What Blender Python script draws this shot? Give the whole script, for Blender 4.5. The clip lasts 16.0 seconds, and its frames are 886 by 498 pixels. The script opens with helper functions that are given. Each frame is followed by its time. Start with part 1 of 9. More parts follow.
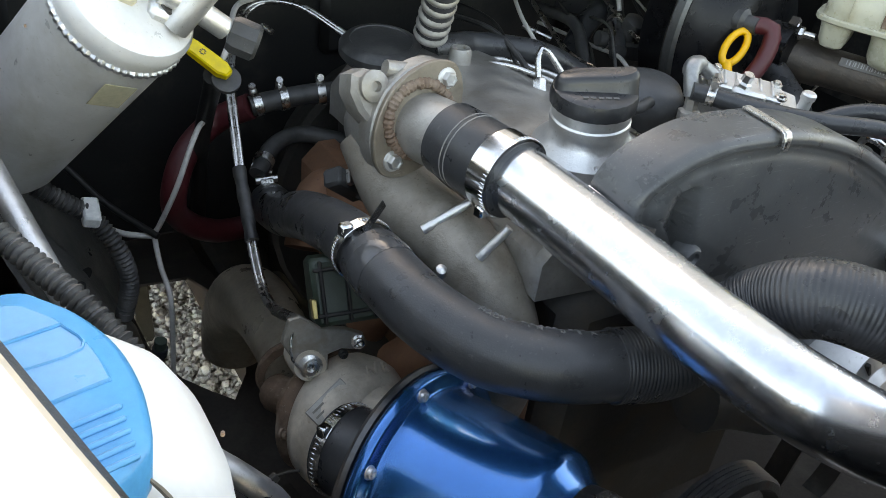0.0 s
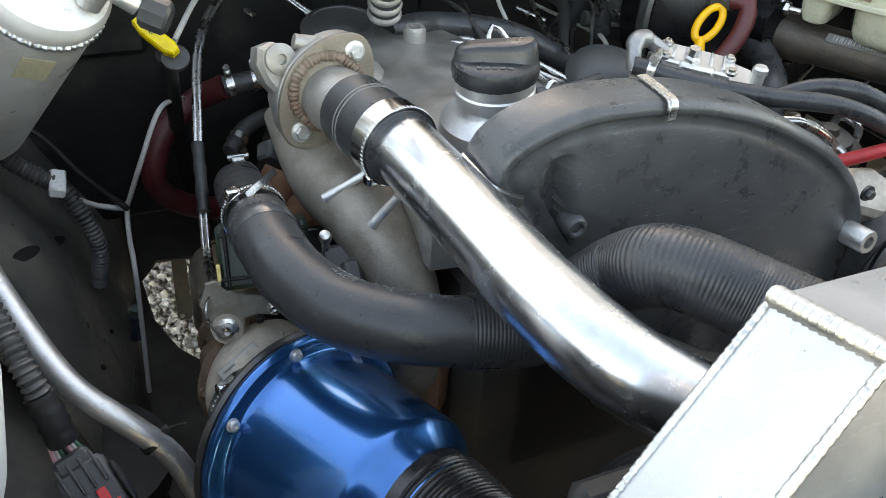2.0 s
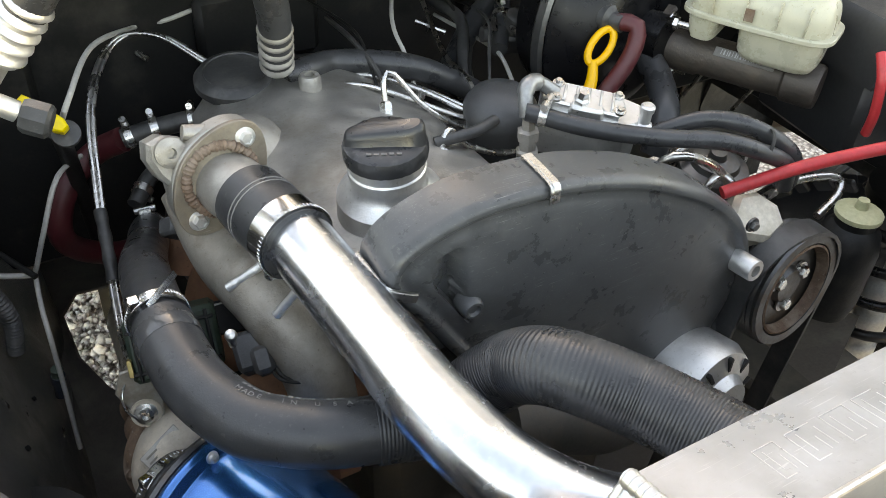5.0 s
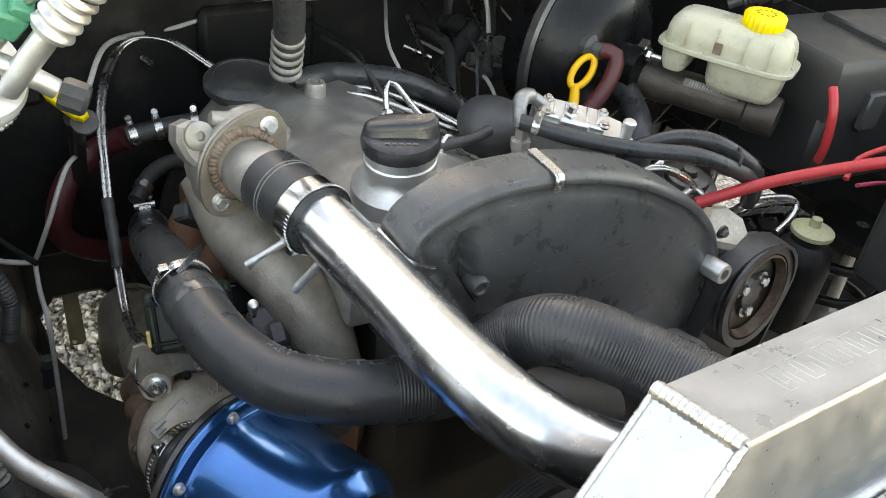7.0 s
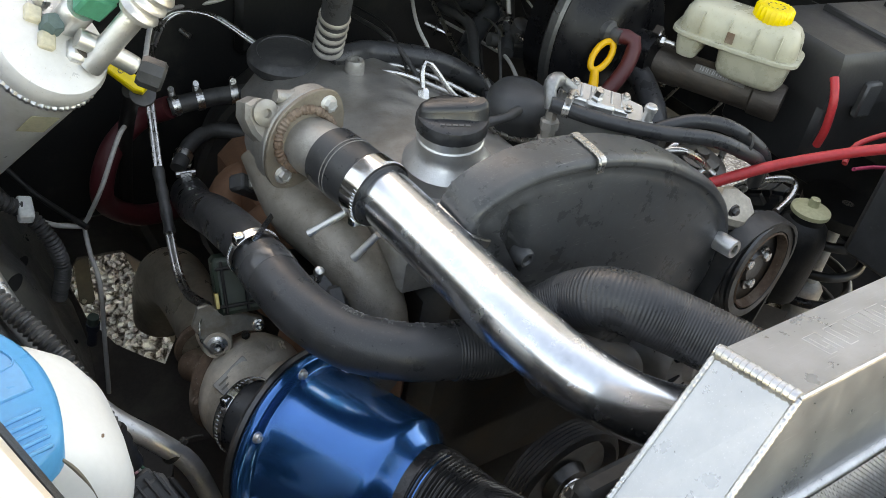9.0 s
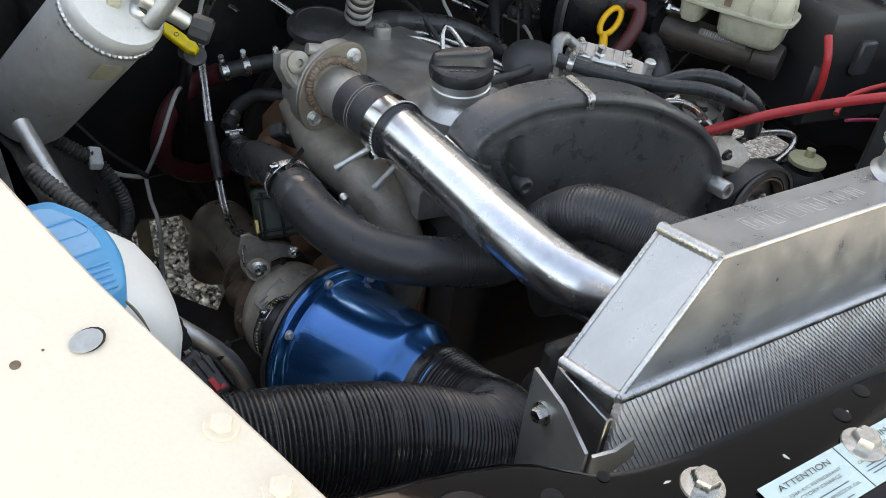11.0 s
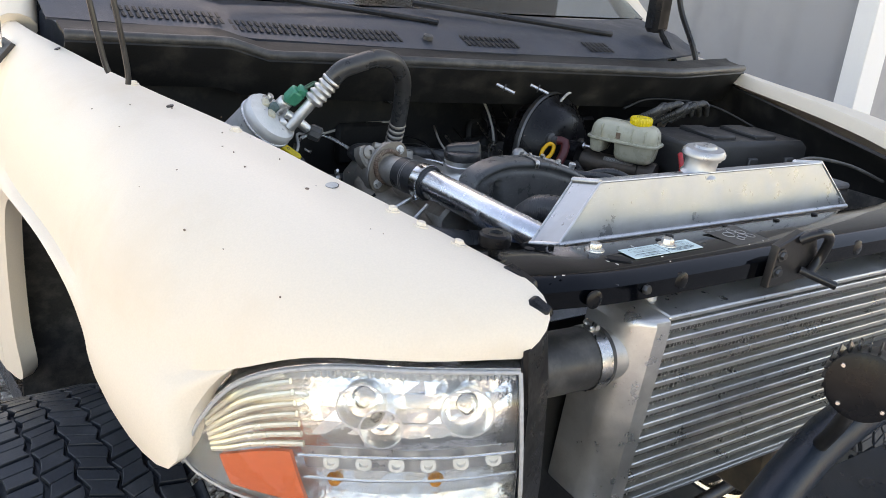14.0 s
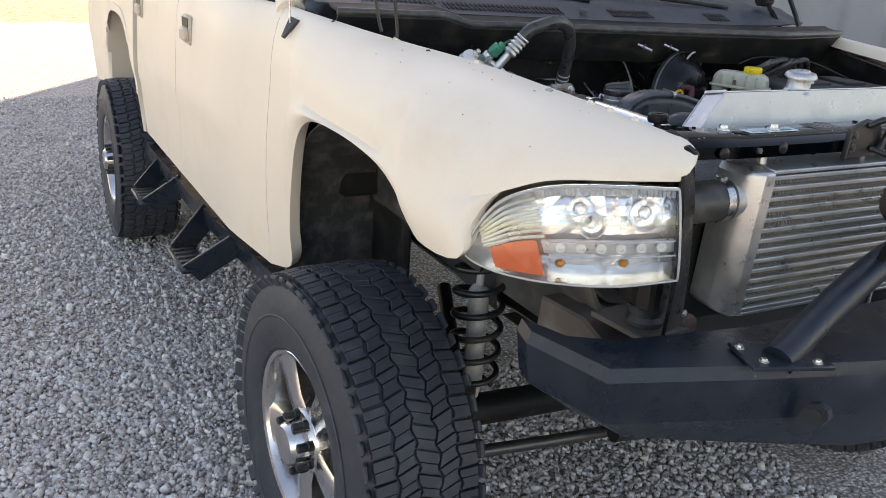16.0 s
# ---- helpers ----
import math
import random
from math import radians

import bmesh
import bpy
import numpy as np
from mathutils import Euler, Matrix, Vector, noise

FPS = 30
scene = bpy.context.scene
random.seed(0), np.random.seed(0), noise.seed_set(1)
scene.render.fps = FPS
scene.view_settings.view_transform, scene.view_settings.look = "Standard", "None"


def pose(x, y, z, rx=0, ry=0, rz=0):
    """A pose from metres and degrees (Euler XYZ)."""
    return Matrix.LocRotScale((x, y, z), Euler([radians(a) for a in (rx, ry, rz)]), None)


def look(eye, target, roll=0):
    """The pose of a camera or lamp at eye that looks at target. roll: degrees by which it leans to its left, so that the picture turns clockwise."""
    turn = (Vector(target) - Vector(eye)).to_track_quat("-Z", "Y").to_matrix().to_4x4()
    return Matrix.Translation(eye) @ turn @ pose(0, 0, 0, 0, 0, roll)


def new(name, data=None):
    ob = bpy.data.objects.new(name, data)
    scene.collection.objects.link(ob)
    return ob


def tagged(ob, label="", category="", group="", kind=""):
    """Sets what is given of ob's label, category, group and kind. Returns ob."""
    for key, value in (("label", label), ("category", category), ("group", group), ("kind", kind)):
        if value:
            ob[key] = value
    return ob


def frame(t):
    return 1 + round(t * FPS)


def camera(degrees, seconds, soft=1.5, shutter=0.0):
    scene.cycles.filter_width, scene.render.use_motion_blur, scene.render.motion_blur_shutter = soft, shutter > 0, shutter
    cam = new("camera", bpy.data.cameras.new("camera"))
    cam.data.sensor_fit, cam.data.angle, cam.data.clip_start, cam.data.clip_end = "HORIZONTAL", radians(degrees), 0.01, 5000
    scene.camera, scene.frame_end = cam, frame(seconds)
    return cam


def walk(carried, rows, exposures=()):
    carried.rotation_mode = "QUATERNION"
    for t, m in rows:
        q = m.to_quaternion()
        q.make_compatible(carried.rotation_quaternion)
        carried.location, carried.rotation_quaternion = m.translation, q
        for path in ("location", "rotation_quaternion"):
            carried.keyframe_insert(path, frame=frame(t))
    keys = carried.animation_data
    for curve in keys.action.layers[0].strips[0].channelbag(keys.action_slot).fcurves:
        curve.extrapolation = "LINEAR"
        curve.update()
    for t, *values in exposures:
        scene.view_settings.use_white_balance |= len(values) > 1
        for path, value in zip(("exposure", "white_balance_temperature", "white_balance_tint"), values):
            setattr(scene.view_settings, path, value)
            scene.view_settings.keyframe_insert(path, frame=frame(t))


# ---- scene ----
EXPOSURES = [(0.0, 2.80, 10900, 13), (1.5, 2.98, 11000, 13), (4.0, 3.05, 12200, 15), (7.2, 3.0, 12800, 14), (8.6, 2.90, 12600, 14), (9.1, 2.55, 11900, 15), (9.6, 2.42, 11800, 16), (12.0, 2.22, 10200, 15), (13.2, 2.15, 9900, 16), (14.2, 1.82, 9000, 19), (16.0, 1.53, 8700, 19)]
cam = camera(54.6, 16.0, 0.7)
PATH = [
    (0, (-0.661, -0.038, 1.551), (0.306, 1.329, 0.457), 8.1),
    (0.5, (-0.623, -0.098, 1.55), (0.27, 1.318, 0.457), 7.0),
    (1, (-0.566, -0.138, 1.549), (0.25, 1.335, 0.47), 5.7),
    (1.5, (-0.543, -0.149, 1.554), (0.24, 1.339, 0.47), 5.2),
    (2, (-0.519, -0.137, 1.553), (0.214, 1.349, 0.433), 4.2),
    (2.5, (-0.523, -0.124, 1.624), (0.211, 1.284, 0.408), 4.2),
    (3, (-0.52, -0.133, 1.656), (0.26, 1.224, 0.413), 3.3),
    (3.5, (-0.498, -0.135, 1.682), (0.281, 1.232, 0.448), 2.6),
    (4, (-0.476, -0.113, 1.683), (0.3, 1.243, 0.435), 2.0),
    (4.2, (-0.466, -0.098, 1.68), (0.307, 1.248, 0.42), 1.9),
    (6.3, (-0.524, -0.132, 1.65), (0.412, 1.197, 0.485), 5.5),
    (6.5, (-0.54, -0.139, 1.65), (0.407, 1.197, 0.501), 6.0),
    (7, (-0.562, -0.139, 1.647), (0.412, 1.187, 0.51), 7.5),
    (7.5, (-0.563, -0.126, 1.661), (0.394, 1.167, 0.473), 7.8),
    (8, (-0.563, -0.109, 1.663), (0.372, 1.148, 0.42), 8.7),
    (8.5, (-0.586, -0.11, 1.677), (0.37, 1.133, 0.437), 9.9),
    (9, (-0.657, -0.137, 1.681), (0.367, 1.1, 0.489), 10.5),
    (9.5, (-0.693, -0.182, 1.684), (0.297, 1.08, 0.489), 9.3),
    (9.7, (-0.687, -0.208, 1.689), (0.24, 1.101, 0.495), 8.0),
    (11.8, (-0.699, -0.286, 1.687), (0.219, 1.033, 0.497), 7.4),
    (12, (-0.716, -0.297, 1.692), (0.239, 1.029, 0.538), 7.6),
    (12.2, (-0.738, -0.33, 1.692), (0.257, 1.008, 0.588), 7.6),
    (12.5, (-0.796, -0.363, 1.695), (0.289, 0.964, 0.664), 7.0),
    (13, (-0.858, -0.529, 1.699), (0.178, 0.927, 0.801), 5.7),
    (13.5, (-0.947, -0.709, 1.686), (0.073, 0.83, 0.918), 5.7),
    (14, (-1.142, -0.84, 1.658), (-0.039, 0.69, 0.993), 6.2),
    (14.5, (-1.298, -0.971, 1.649), (-0.209, 0.571, 0.988), 4.9),
    (15, (-1.352, -1.171, 1.593), (-0.528, 0.537, 0.959), 3.9),
    (15.5, (-1.441, -1.278, 1.597), (-0.631, 0.435, 0.958), 4.3),
    (16, (-1.628, -1.303, 1.608), (-0.722, 0.353, 0.948), 3.7),
]
walk(cam, [(t, look(eye, target, roll)) for t, eye, target, roll in PATH], EXPOSURES)

# ---- world, sun, exposure ----
SUN_DIR = Vector((0.57, 0.82, 0.62)).normalized()
world = bpy.data.worlds.new("sky")
scene.world = world
world.use_nodes = True
wn = world.node_tree
sky = wn.nodes.new("ShaderNodeTexSky")
sky.sky_type = 'NISHITA'
sky.sun_disc = False
sky.sun_elevation = math.asin(SUN_DIR.z)
sky.sun_rotation = math.atan2(SUN_DIR.x, SUN_DIR.y)
sky.dust_density = 0.7
bgn = wn.nodes["Background"]
bgn.inputs["Strength"].default_value = 0.15
wn.links.new(sky.outputs["Color"], bgn.inputs["Color"])
sun_lamp = bpy.data.lights.new("sun", 'SUN')
sun_lamp.energy = 4.0
sun_lamp.angle = radians(0.6)
sun_lamp.color = (1.0, 0.95, 0.87)
sun_ob = new("sun", sun_lamp)
sun_ob.matrix_world = look(SUN_DIR * 40, (0, 0, 0))

# ---- materials ----


class Nodes:
    """Small helper round one node material."""

    def __init__(self, name):
        self.mat = bpy.data.materials.new(name)
        self.mat.use_nodes = True
        self.t = self.mat.node_tree
        self.bsdf = self.t.nodes["Principled BSDF"]
        self.coord = self.t.nodes.new("ShaderNodeTexCoord")

    def add(self, kind, **props):
        n = self.t.nodes.new(kind)
        for k, v in props.items():
            if k in n.inputs:
                n.inputs[k].default_value = v
        return n

    def link(self, a, b):
        self.t.links.new(a, b)

    def noise(self, scale, detail=4.0, rough=0.6):
        n = self.t.nodes.new("ShaderNodeTexNoise")
        n.inputs["Scale"].default_value = scale
        n.inputs["Detail"].default_value = detail
        n.inputs["Roughness"].default_value = rough
        self.link(self.coord.outputs["Object"], n.inputs["Vector"])
        return n.outputs["Fac"]

    def ramp(self, fac, stops):
        r = self.t.nodes.new("ShaderNodeValToRGB")
        e = r.color_ramp.elements
        while len(e) < len(stops):
            e.new(0.5)
        for el, (p, c) in zip(e, stops):
            el.position = p
            el.color = (*c, 1) if len(c) == 3 else c
        self.link(fac, r.inputs["Fac"])
        return r.outputs["Color"]

    def mix(self, fac, a, b, blend='MIX'):
        m = self.t.nodes.new("ShaderNodeMix")
        m.data_type = 'RGBA'
        m.blend_type = blend
        for sock, val in ((m.inputs[0], fac), (m.inputs[6], a), (m.inputs[7], b)):
            if isinstance(val, (int, float)):
                sock.default_value = val
            elif isinstance(val, tuple):
                sock.default_value = (*val, 1)
            else:
                self.link(val, sock)
        return m.outputs[2]

    def bump(self, height, strength, dist=0.002):
        b = self.t.nodes.new("ShaderNodeBump")
        b.inputs["Strength"].default_value = strength
        b.inputs["Distance"].default_value = dist
        self.link(height, b.inputs["Height"])
        self.link(b.outputs["Normal"], self.bsdf.inputs["Normal"])


def material(name, base, rough=0.5, metal=0.0, dirt=None, dirt_scale=14.0, dirt_from=0.5, grain=220.0, grain_amount=0.12,
             bump=0.15, bump_scale=None, rough_var=0.15, coat=0.0, bump_dist=0.0015, stains=None):
    """Base colour with fine grain, larger dirt patches, varied roughness and fine relief."""
    n = Nodes(name)
    fine = n.noise(grain, 3.0)
    big = n.noise(dirt_scale, 6.0, 0.65)
    dark = tuple(c * (1 - grain_amount) for c in base)
    light = tuple(min(1.0, c * (1 + grain_amount)) for c in base)
    col = n.ramp(fine, [(0.3, dark), (0.7, light)])
    if dirt:
        fac = n.ramp(big, [(dirt_from, (0, 0, 0)), (min(1.0, dirt_from + 0.22), (1, 1, 1))])
        col = n.mix(fac, col, dirt)
    if stains:
        spots = n.noise(stains[1], 5.0, 0.7)
        fac2 = n.ramp(spots, [(stains[2], (0, 0, 0)), (stains[2] + 0.06, (1, 1, 1))])
        col = n.mix(fac2, col, stains[0])
    n.link(col, n.bsdf.inputs["Base Color"])
    r = n.ramp(big, [(0.3, (max(0.02, rough - rough_var),) * 3), (0.75, (min(1.0, rough + rough_var),) * 3)])
    n.link(r, n.bsdf.inputs["Roughness"])
    n.bsdf.inputs["Metallic"].default_value = metal
    n.bsdf.inputs["Coat Weight"].default_value = coat
    n.bsdf.inputs["Coat Roughness"].default_value = 0.08
    if bump:
        n.bump(n.noise(bump_scale or grain, 4.0), bump, bump_dist)
    return n.mat


def scuffed(name, base, rough, metal=0.0, cloud=0.2, scratch=(0.5, 0.5, 0.5), scratch_amount=0.5, dust=None, dust_amount=0.5, dust_from=0.5, fine=500.0, bump=0.15, mid=38.0, big=7.0, thresh=0.69, rough_var=0.14):
    """Handled surface: cloudy patches, dust, fine scratches in three directions, uneven gloss."""
    n = Nodes(name)
    m = n.noise(mid, 5.0, 0.65)
    b = n.noise(big, 6.0, 0.65)
    col = n.ramp(m, [(0.3, tuple(c * (1 - cloud) for c in base)), (0.7, tuple(min(1.0, c * (1 + cloud)) for c in base))])
    if dust:
        a = dust_amount
        col = n.mix(n.ramp(b, [(dust_from, (0, 0, 0)), (dust_from + 0.22, (a, a, a))]), col, dust)
        col = n.mix(n.ramp(n.noise(260.0, 3.0, 0.7), [(0.62, (0, 0, 0)), (0.72, (a, a, a))]), col, dust)
    for rot, seed in (((0.4, 0.2, 0.5), 0.0), ((0.1, 0.7, -0.6), 3.1), ((0.9, -0.3, 1.3), 7.7), ((-0.5, 1.1, 0.2), 5.3)):
        mp = n.t.nodes.new("ShaderNodeMapping")
        mp.inputs["Rotation"].default_value = rot
        mp.inputs["Location"].default_value = (seed, seed * 2, seed)
        mp.inputs["Scale"].default_value = (26.0 + 6.0 * seed, 950.0, 950.0)
        n.link(n.coord.outputs["Object"], mp.inputs["Vector"])
        nz = n.t.nodes.new("ShaderNodeTexNoise")
        nz.inputs["Scale"].default_value = 1.0
        nz.inputs["Detail"].default_value = 2.0
        n.link(mp.outputs["Vector"], nz.inputs["Vector"])
        a = scratch_amount
        line = n.ramp(nz.outputs["Fac"], [(thresh, (0, 0, 0)), (thresh + 0.05, (a, a, a))])
        where = n.ramp(n.noise(big * 1.7 + seed, 3.0), [(0.50, (0, 0, 0)), (0.68, (1, 1, 1))])
        col = n.mix(n.mix(1.0, line, where, 'MULTIPLY'), col, scratch)
    n.link(col, n.bsdf.inputs["Base Color"])
    r = n.ramp(m, [(0.3, (max(0.03, rough - rough_var),) * 3), (0.72, (min(1.0, rough + rough_var),) * 3)])
    n.link(r, n.bsdf.inputs["Roughness"])
    n.bsdf.inputs["Metallic"].default_value = metal
    n.bump(n.noise(fine, 4.0, 0.7), bump, 0.0015)
    return n.mat


CREAM = material("cream_primer", (0.80, 0.70, 0.575), 0.5, dirt=(0.75, 0.635, 0.50), dirt_scale=3.0, dirt_from=0.55, grain=400, grain_amount=0.03,
                 bump=0.06, bump_scale=60, stains=((0.35, 0.28, 0.2), 55.0, 0.76))
BLACK_PAINT = material("black_paint", (0.012, 0.012, 0.013), 0.35, dirt=(0.05, 0.047, 0.043), dirt_scale=9, dirt_from=0.5, bump=0.1)
BAY_BLACK = material("bay_black", (0.012, 0.012, 0.012), 0.5, dirt=(0.045, 0.041, 0.036), dirt_scale=11, dirt_from=0.5, bump=0.2)
GLOSS_BLACK = material("gloss_black", (0.0012, 0.0018, 0.003), 0.09, dirt=(0.0028, 0.003, 0.004), dirt_scale=22, dirt_from=0.6, bump=0.015, rough_var=0.05,
                       stains=((0.45, 0.44, 0.42), 95.0, 0.72))
GLOSS_BLACK.node_tree.nodes["Principled BSDF"].inputs["Specular IOR Level"].default_value = 0.22
BAY_BLACK.node_tree.nodes["Principled BSDF"].inputs["Specular IOR Level"].default_value = 0.3
PANEL_DIRT = scuffed("dirty_panel", (0.060, 0.059, 0.057), 0.40, 0.0, 0.40, (0.27, 0.26, 0.245), 0.5, (0.19, 0.175, 0.145), 0.7, 0.46, bump=0.35, mid=26.0, big=9.0)
SATIN = material("satin_black", (0.006, 0.006, 0.007), 0.32, dirt=(0.015, 0.015, 0.016), dirt_scale=30, dirt_from=0.55, bump=0.05)
SATIN.node_tree.nodes["Principled BSDF"].inputs["Specular IOR Level"].default_value = 0.25
RUBBER = material("rubber", (0.040, 0.040, 0.040), 0.45, dirt=(0.095, 0.092, 0.088), dirt_scale=25, dirt_from=0.45, bump=0.15)
HOSE = scuffed("hose_rubber", (0.036, 0.037, 0.039), 0.34, 0.0, 0.25, (0.17, 0.165, 0.16), 0.55, (0.12, 0.117, 0.112), 0.4, 0.55, bump=0.14)
PLASTIC = scuffed("black_plastic", (0.050, 0.051, 0.052), 0.42, 0.0, 0.2, (0.2, 0.2, 0.2), 0.4, (0.13, 0.128, 0.125), 0.35, 0.52, bump=0.2)
COVER_PLASTIC = scuffed("scratched_cover_plastic", (0.066, 0.068, 0.069), 0.34, 0.0, 0.25, (0.34, 0.33, 0.32), 0.5, (0.20, 0.195, 0.18), 0.5, 0.55, bump=0.10, big=11.0, thresh=0.665)
POLISHED = scuffed("polished_aluminium", (0.72, 0.74, 0.77), 0.25, 1.0, 0.10, (1.0, 1.0, 1.0), 0.9, (0.58, 0.60, 0.63), 0.5, 0.5, bump=0.012, mid=60.0, big=20.0, thresh=0.615, rough_var=0.05)
BRUSHED = scuffed("brushed_aluminium", (0.55, 0.555, 0.56), 0.36, 1.0, 0.12, (0.75, 0.75, 0.75), 0.5, (0.38, 0.38, 0.385), 0.6, 0.5, bump=0.06, mid=45.0, big=14.0, thresh=0.67)
TANK_METAL = scuffed("tank_aluminium", (0.44, 0.45, 0.465), 0.36, 0.7, 0.12, (0.70, 0.70, 0.70), 0.6, (0.37, 0.375, 0.385), 0.6, 0.47, bump=0.04, mid=30.0, big=9.0, thresh=0.665)
WELD_METAL = scuffed("weld_aluminium", (0.66, 0.66, 0.66), 0.38, 1.0, 0.2, (0.8, 0.8, 0.8), 0.4, (0.25, 0.25, 0.25), 0.6, 0.5, bump=0.3)
COOLER_METAL = scuffed("cooler_aluminium", (0.56, 0.555, 0.54), 0.36, 0.8, 0.14, (0.80, 0.80, 0.80), 0.6, (0.42, 0.41, 0.39), 0.6, 0.5, bump=0.12, mid=25.0, big=8.0)
CORE_FIN = material("core_fin", (0.80, 0.79, 0.77), 0.42, 0.4, dirt=(0.55, 0.52, 0.47), dirt_scale=30, bump=0.05)
CAST = scuffed("cast_aluminium", (0.40, 0.38, 0.35), 0.46, 0.6, 0.22, (0.55, 0.53, 0.5), 0.35, (0.27, 0.235, 0.19), 0.8, 0.47, fine=260.0, bump=0.4, big=14.0)
CAST_LIGHT = scuffed("clean_cast_aluminium", (0.68, 0.675, 0.66), 0.40, 0.85, 0.14, (0.85, 0.85, 0.83), 0.4, (0.45, 0.43, 0.39), 0.7, 0.5, fine=320.0, bump=0.25, big=18.0)
IRON = scuffed("cast_iron", (0.27, 0.225, 0.18), 0.6, 0.4, 0.25, (0.4, 0.36, 0.3), 0.3, (0.16, 0.095, 0.06), 0.8, 0.47, fine=220.0, bump=0.5, big=20.0)
RUST = scuffed("rusty_steel", (0.17, 0.105, 0.072), 0.75, 0.2, 0.3, (0.38, 0.3, 0.24), 0.3, (0.30, 0.24, 0.19), 0.8, 0.48, fine=260.0, bump=0.6, big=30.0, mid=120.0)
TERRA = scuffed("terracotta_rust", (0.30, 0.145, 0.085), 0.7, 0.1, 0.25, (0.42, 0.27, 0.19), 0.3, (0.17, 0.085, 0.055), 0.8, 0.5, fine=220.0, bump=0.5, big=18.0)
FLANGE_STEEL = scuffed("tarnished_flange_steel", (0.27, 0.23, 0.185), 0.45, 0.6, 0.2, (0.6, 0.56, 0.5), 0.4, (0.24, 0.18, 0.13), 0.6, 0.5, fine=300.0, bump=0.3, big=35.0, mid=80.0)
CLAMP = material("bright_clamp_steel", (0.74, 0.74, 0.74), 0.16, 1.0, dirt=(0.5, 0.48, 0.45), dirt_scale=50, dirt_from=0.55, grain_amount=0.04, bump=0.02, rough_var=0.05)
STEEL = material("zinc_steel", (0.62, 0.61, 0.59), 0.3, 1.0, dirt=(0.4, 0.37, 0.33), dirt_scale=60, dirt_from=0.55, bump=0.1)
DARK_STEEL = material("dark_steel", (0.10, 0.10, 0.10), 0.4, 0.8, dirt=(0.13, 0.10, 0.08), dirt_scale=40, dirt_from=0.5, bump=0.2)
WHITE_PLASTIC = material("milky_plastic", (0.82, 0.82, 0.79), 0.4, dirt=(0.76, 0.74, 0.68), dirt_scale=8, dirt_from=0.55, grain_amount=0.02, bump=0.05)
TANK_PLASTIC = scuffed("aged_clear_plastic", (0.43, 0.415, 0.325), 0.32, 0.0, 0.08, (0.45, 0.42, 0.33), 0.3, (0.33, 0.28, 0.18), 0.75, 0.53, bump=0.08, big=16.0)
BLUE_PLASTIC = material("blue_plastic", (0.03, 0.33, 0.62), 0.38, dirt=(0.06, 0.38, 0.66), dirt_scale=25, dirt_from=0.5, grain_amount=0.05, bump=0.08)
BLUE_METAL = material("blue_anodised", (0.0005, 0.145, 0.42), 0.24, 0.85, dirt=(0.0008, 0.17, 0.47), dirt_scale=12, dirt_from=0.5, grain_amount=0.05, bump=0.015, rough_var=0.04, coat=0.8, stains=((0.25, 0.3, 0.36), 150.0, 0.75))
YELLOW = material("yellow_plastic", (0.80, 0.58, 0.01), 0.4, dirt=(0.66, 0.46, 0.03), dirt_scale=50, dirt_from=0.5, grain_amount=0.05, bump=0.05)
ORANGE = material("orange_plastic", (0.85, 0.42, 0.01), 0.4, grain_amount=0.05, bump=0.05)
RED = material("red_cable", (0.55, 0.035, 0.04), 0.42, dirt=(0.38, 0.03, 0.03), dirt_scale=40, dirt_from=0.5, grain_amount=0.08, bump=0.06)
DARK_RED = material("faded_red_hose", (0.085, 0.012, 0.015), 0.5, dirt=(0.09, 0.03, 0.03), dirt_scale=30, dirt_from=0.5, bump=0.1)
GREEN = material("green_plastic", (0.02, 0.24, 0.15), 0.4, grain_amount=0.1, bump=0.05)
WIRE_WHITE = material("pale_wire", (0.46, 0.44, 0.41), 0.5, grain_amount=0.1, bump=0.1)
GREY_PLASTIC = material("cowl_plastic", (0.032, 0.039, 0.052), 0.45, dirt=(0.060, 0.068, 0.082), dirt_scale=12, dirt_from=0.5, bump=0.25, bump_scale=500)
BUMPER = material("textured_bumper_paint", (0.008, 0.014, 0.023), 0.32, dirt=(0.020, 0.027, 0.038), dirt_scale=9, dirt_from=0.5, bump=0.35, bump_scale=420,
                  stains=((0.34, 0.33, 0.30), 60.0, 0.715))
BUMPER.node_tree.nodes["Principled BSDF"].inputs["Specular IOR Level"].default_value = 0.4
TYRE = material("tyre_rubber", (0.026, 0.032, 0.042), 0.6, dirt=(0.065, 0.072, 0.083), dirt_scale=16, dirt_from=0.52, bump=0.3, bump_scale=240,
                stains=((0.22, 0.21, 0.2), 70.0, 0.71))
RIM = material("machined_wheel", (0.72, 0.69, 0.66), 0.22, 1.0, dirt=(0.45, 0.40, 0.36), dirt_scale=12, dirt_from=0.55, bump=0.08)
LINER = material("wheel_liner", (0.03, 0.03, 0.03), 0.8, dirt=(0.10, 0.095, 0.09), dirt_scale=18, dirt_from=0.45, bump=0.6, bump_scale=300)
LABEL = material("pale_label", (0.55, 0.70, 0.70), 0.35, grain_amount=0.03, bump=0.0)
INK = material("label_ink", (0.04, 0.05, 0.055), 0.5, bump=0.0)
PALE_INK = material("pale_ink", (0.45, 0.45, 0.45), 0.5, bump=0.0)
CHROME = material("chrome_reflector", (0.88, 0.88, 0.87), 0.11, 0.78, bump=0.6, bump_scale=55, bump_dist=0.004, rough_var=0.04, grain_amount=0.02)
AMBER = material("amber_lens", (0.80, 0.16, 0.05), 0.3, grain_amount=0.08, bump=0.2, bump_scale=300)
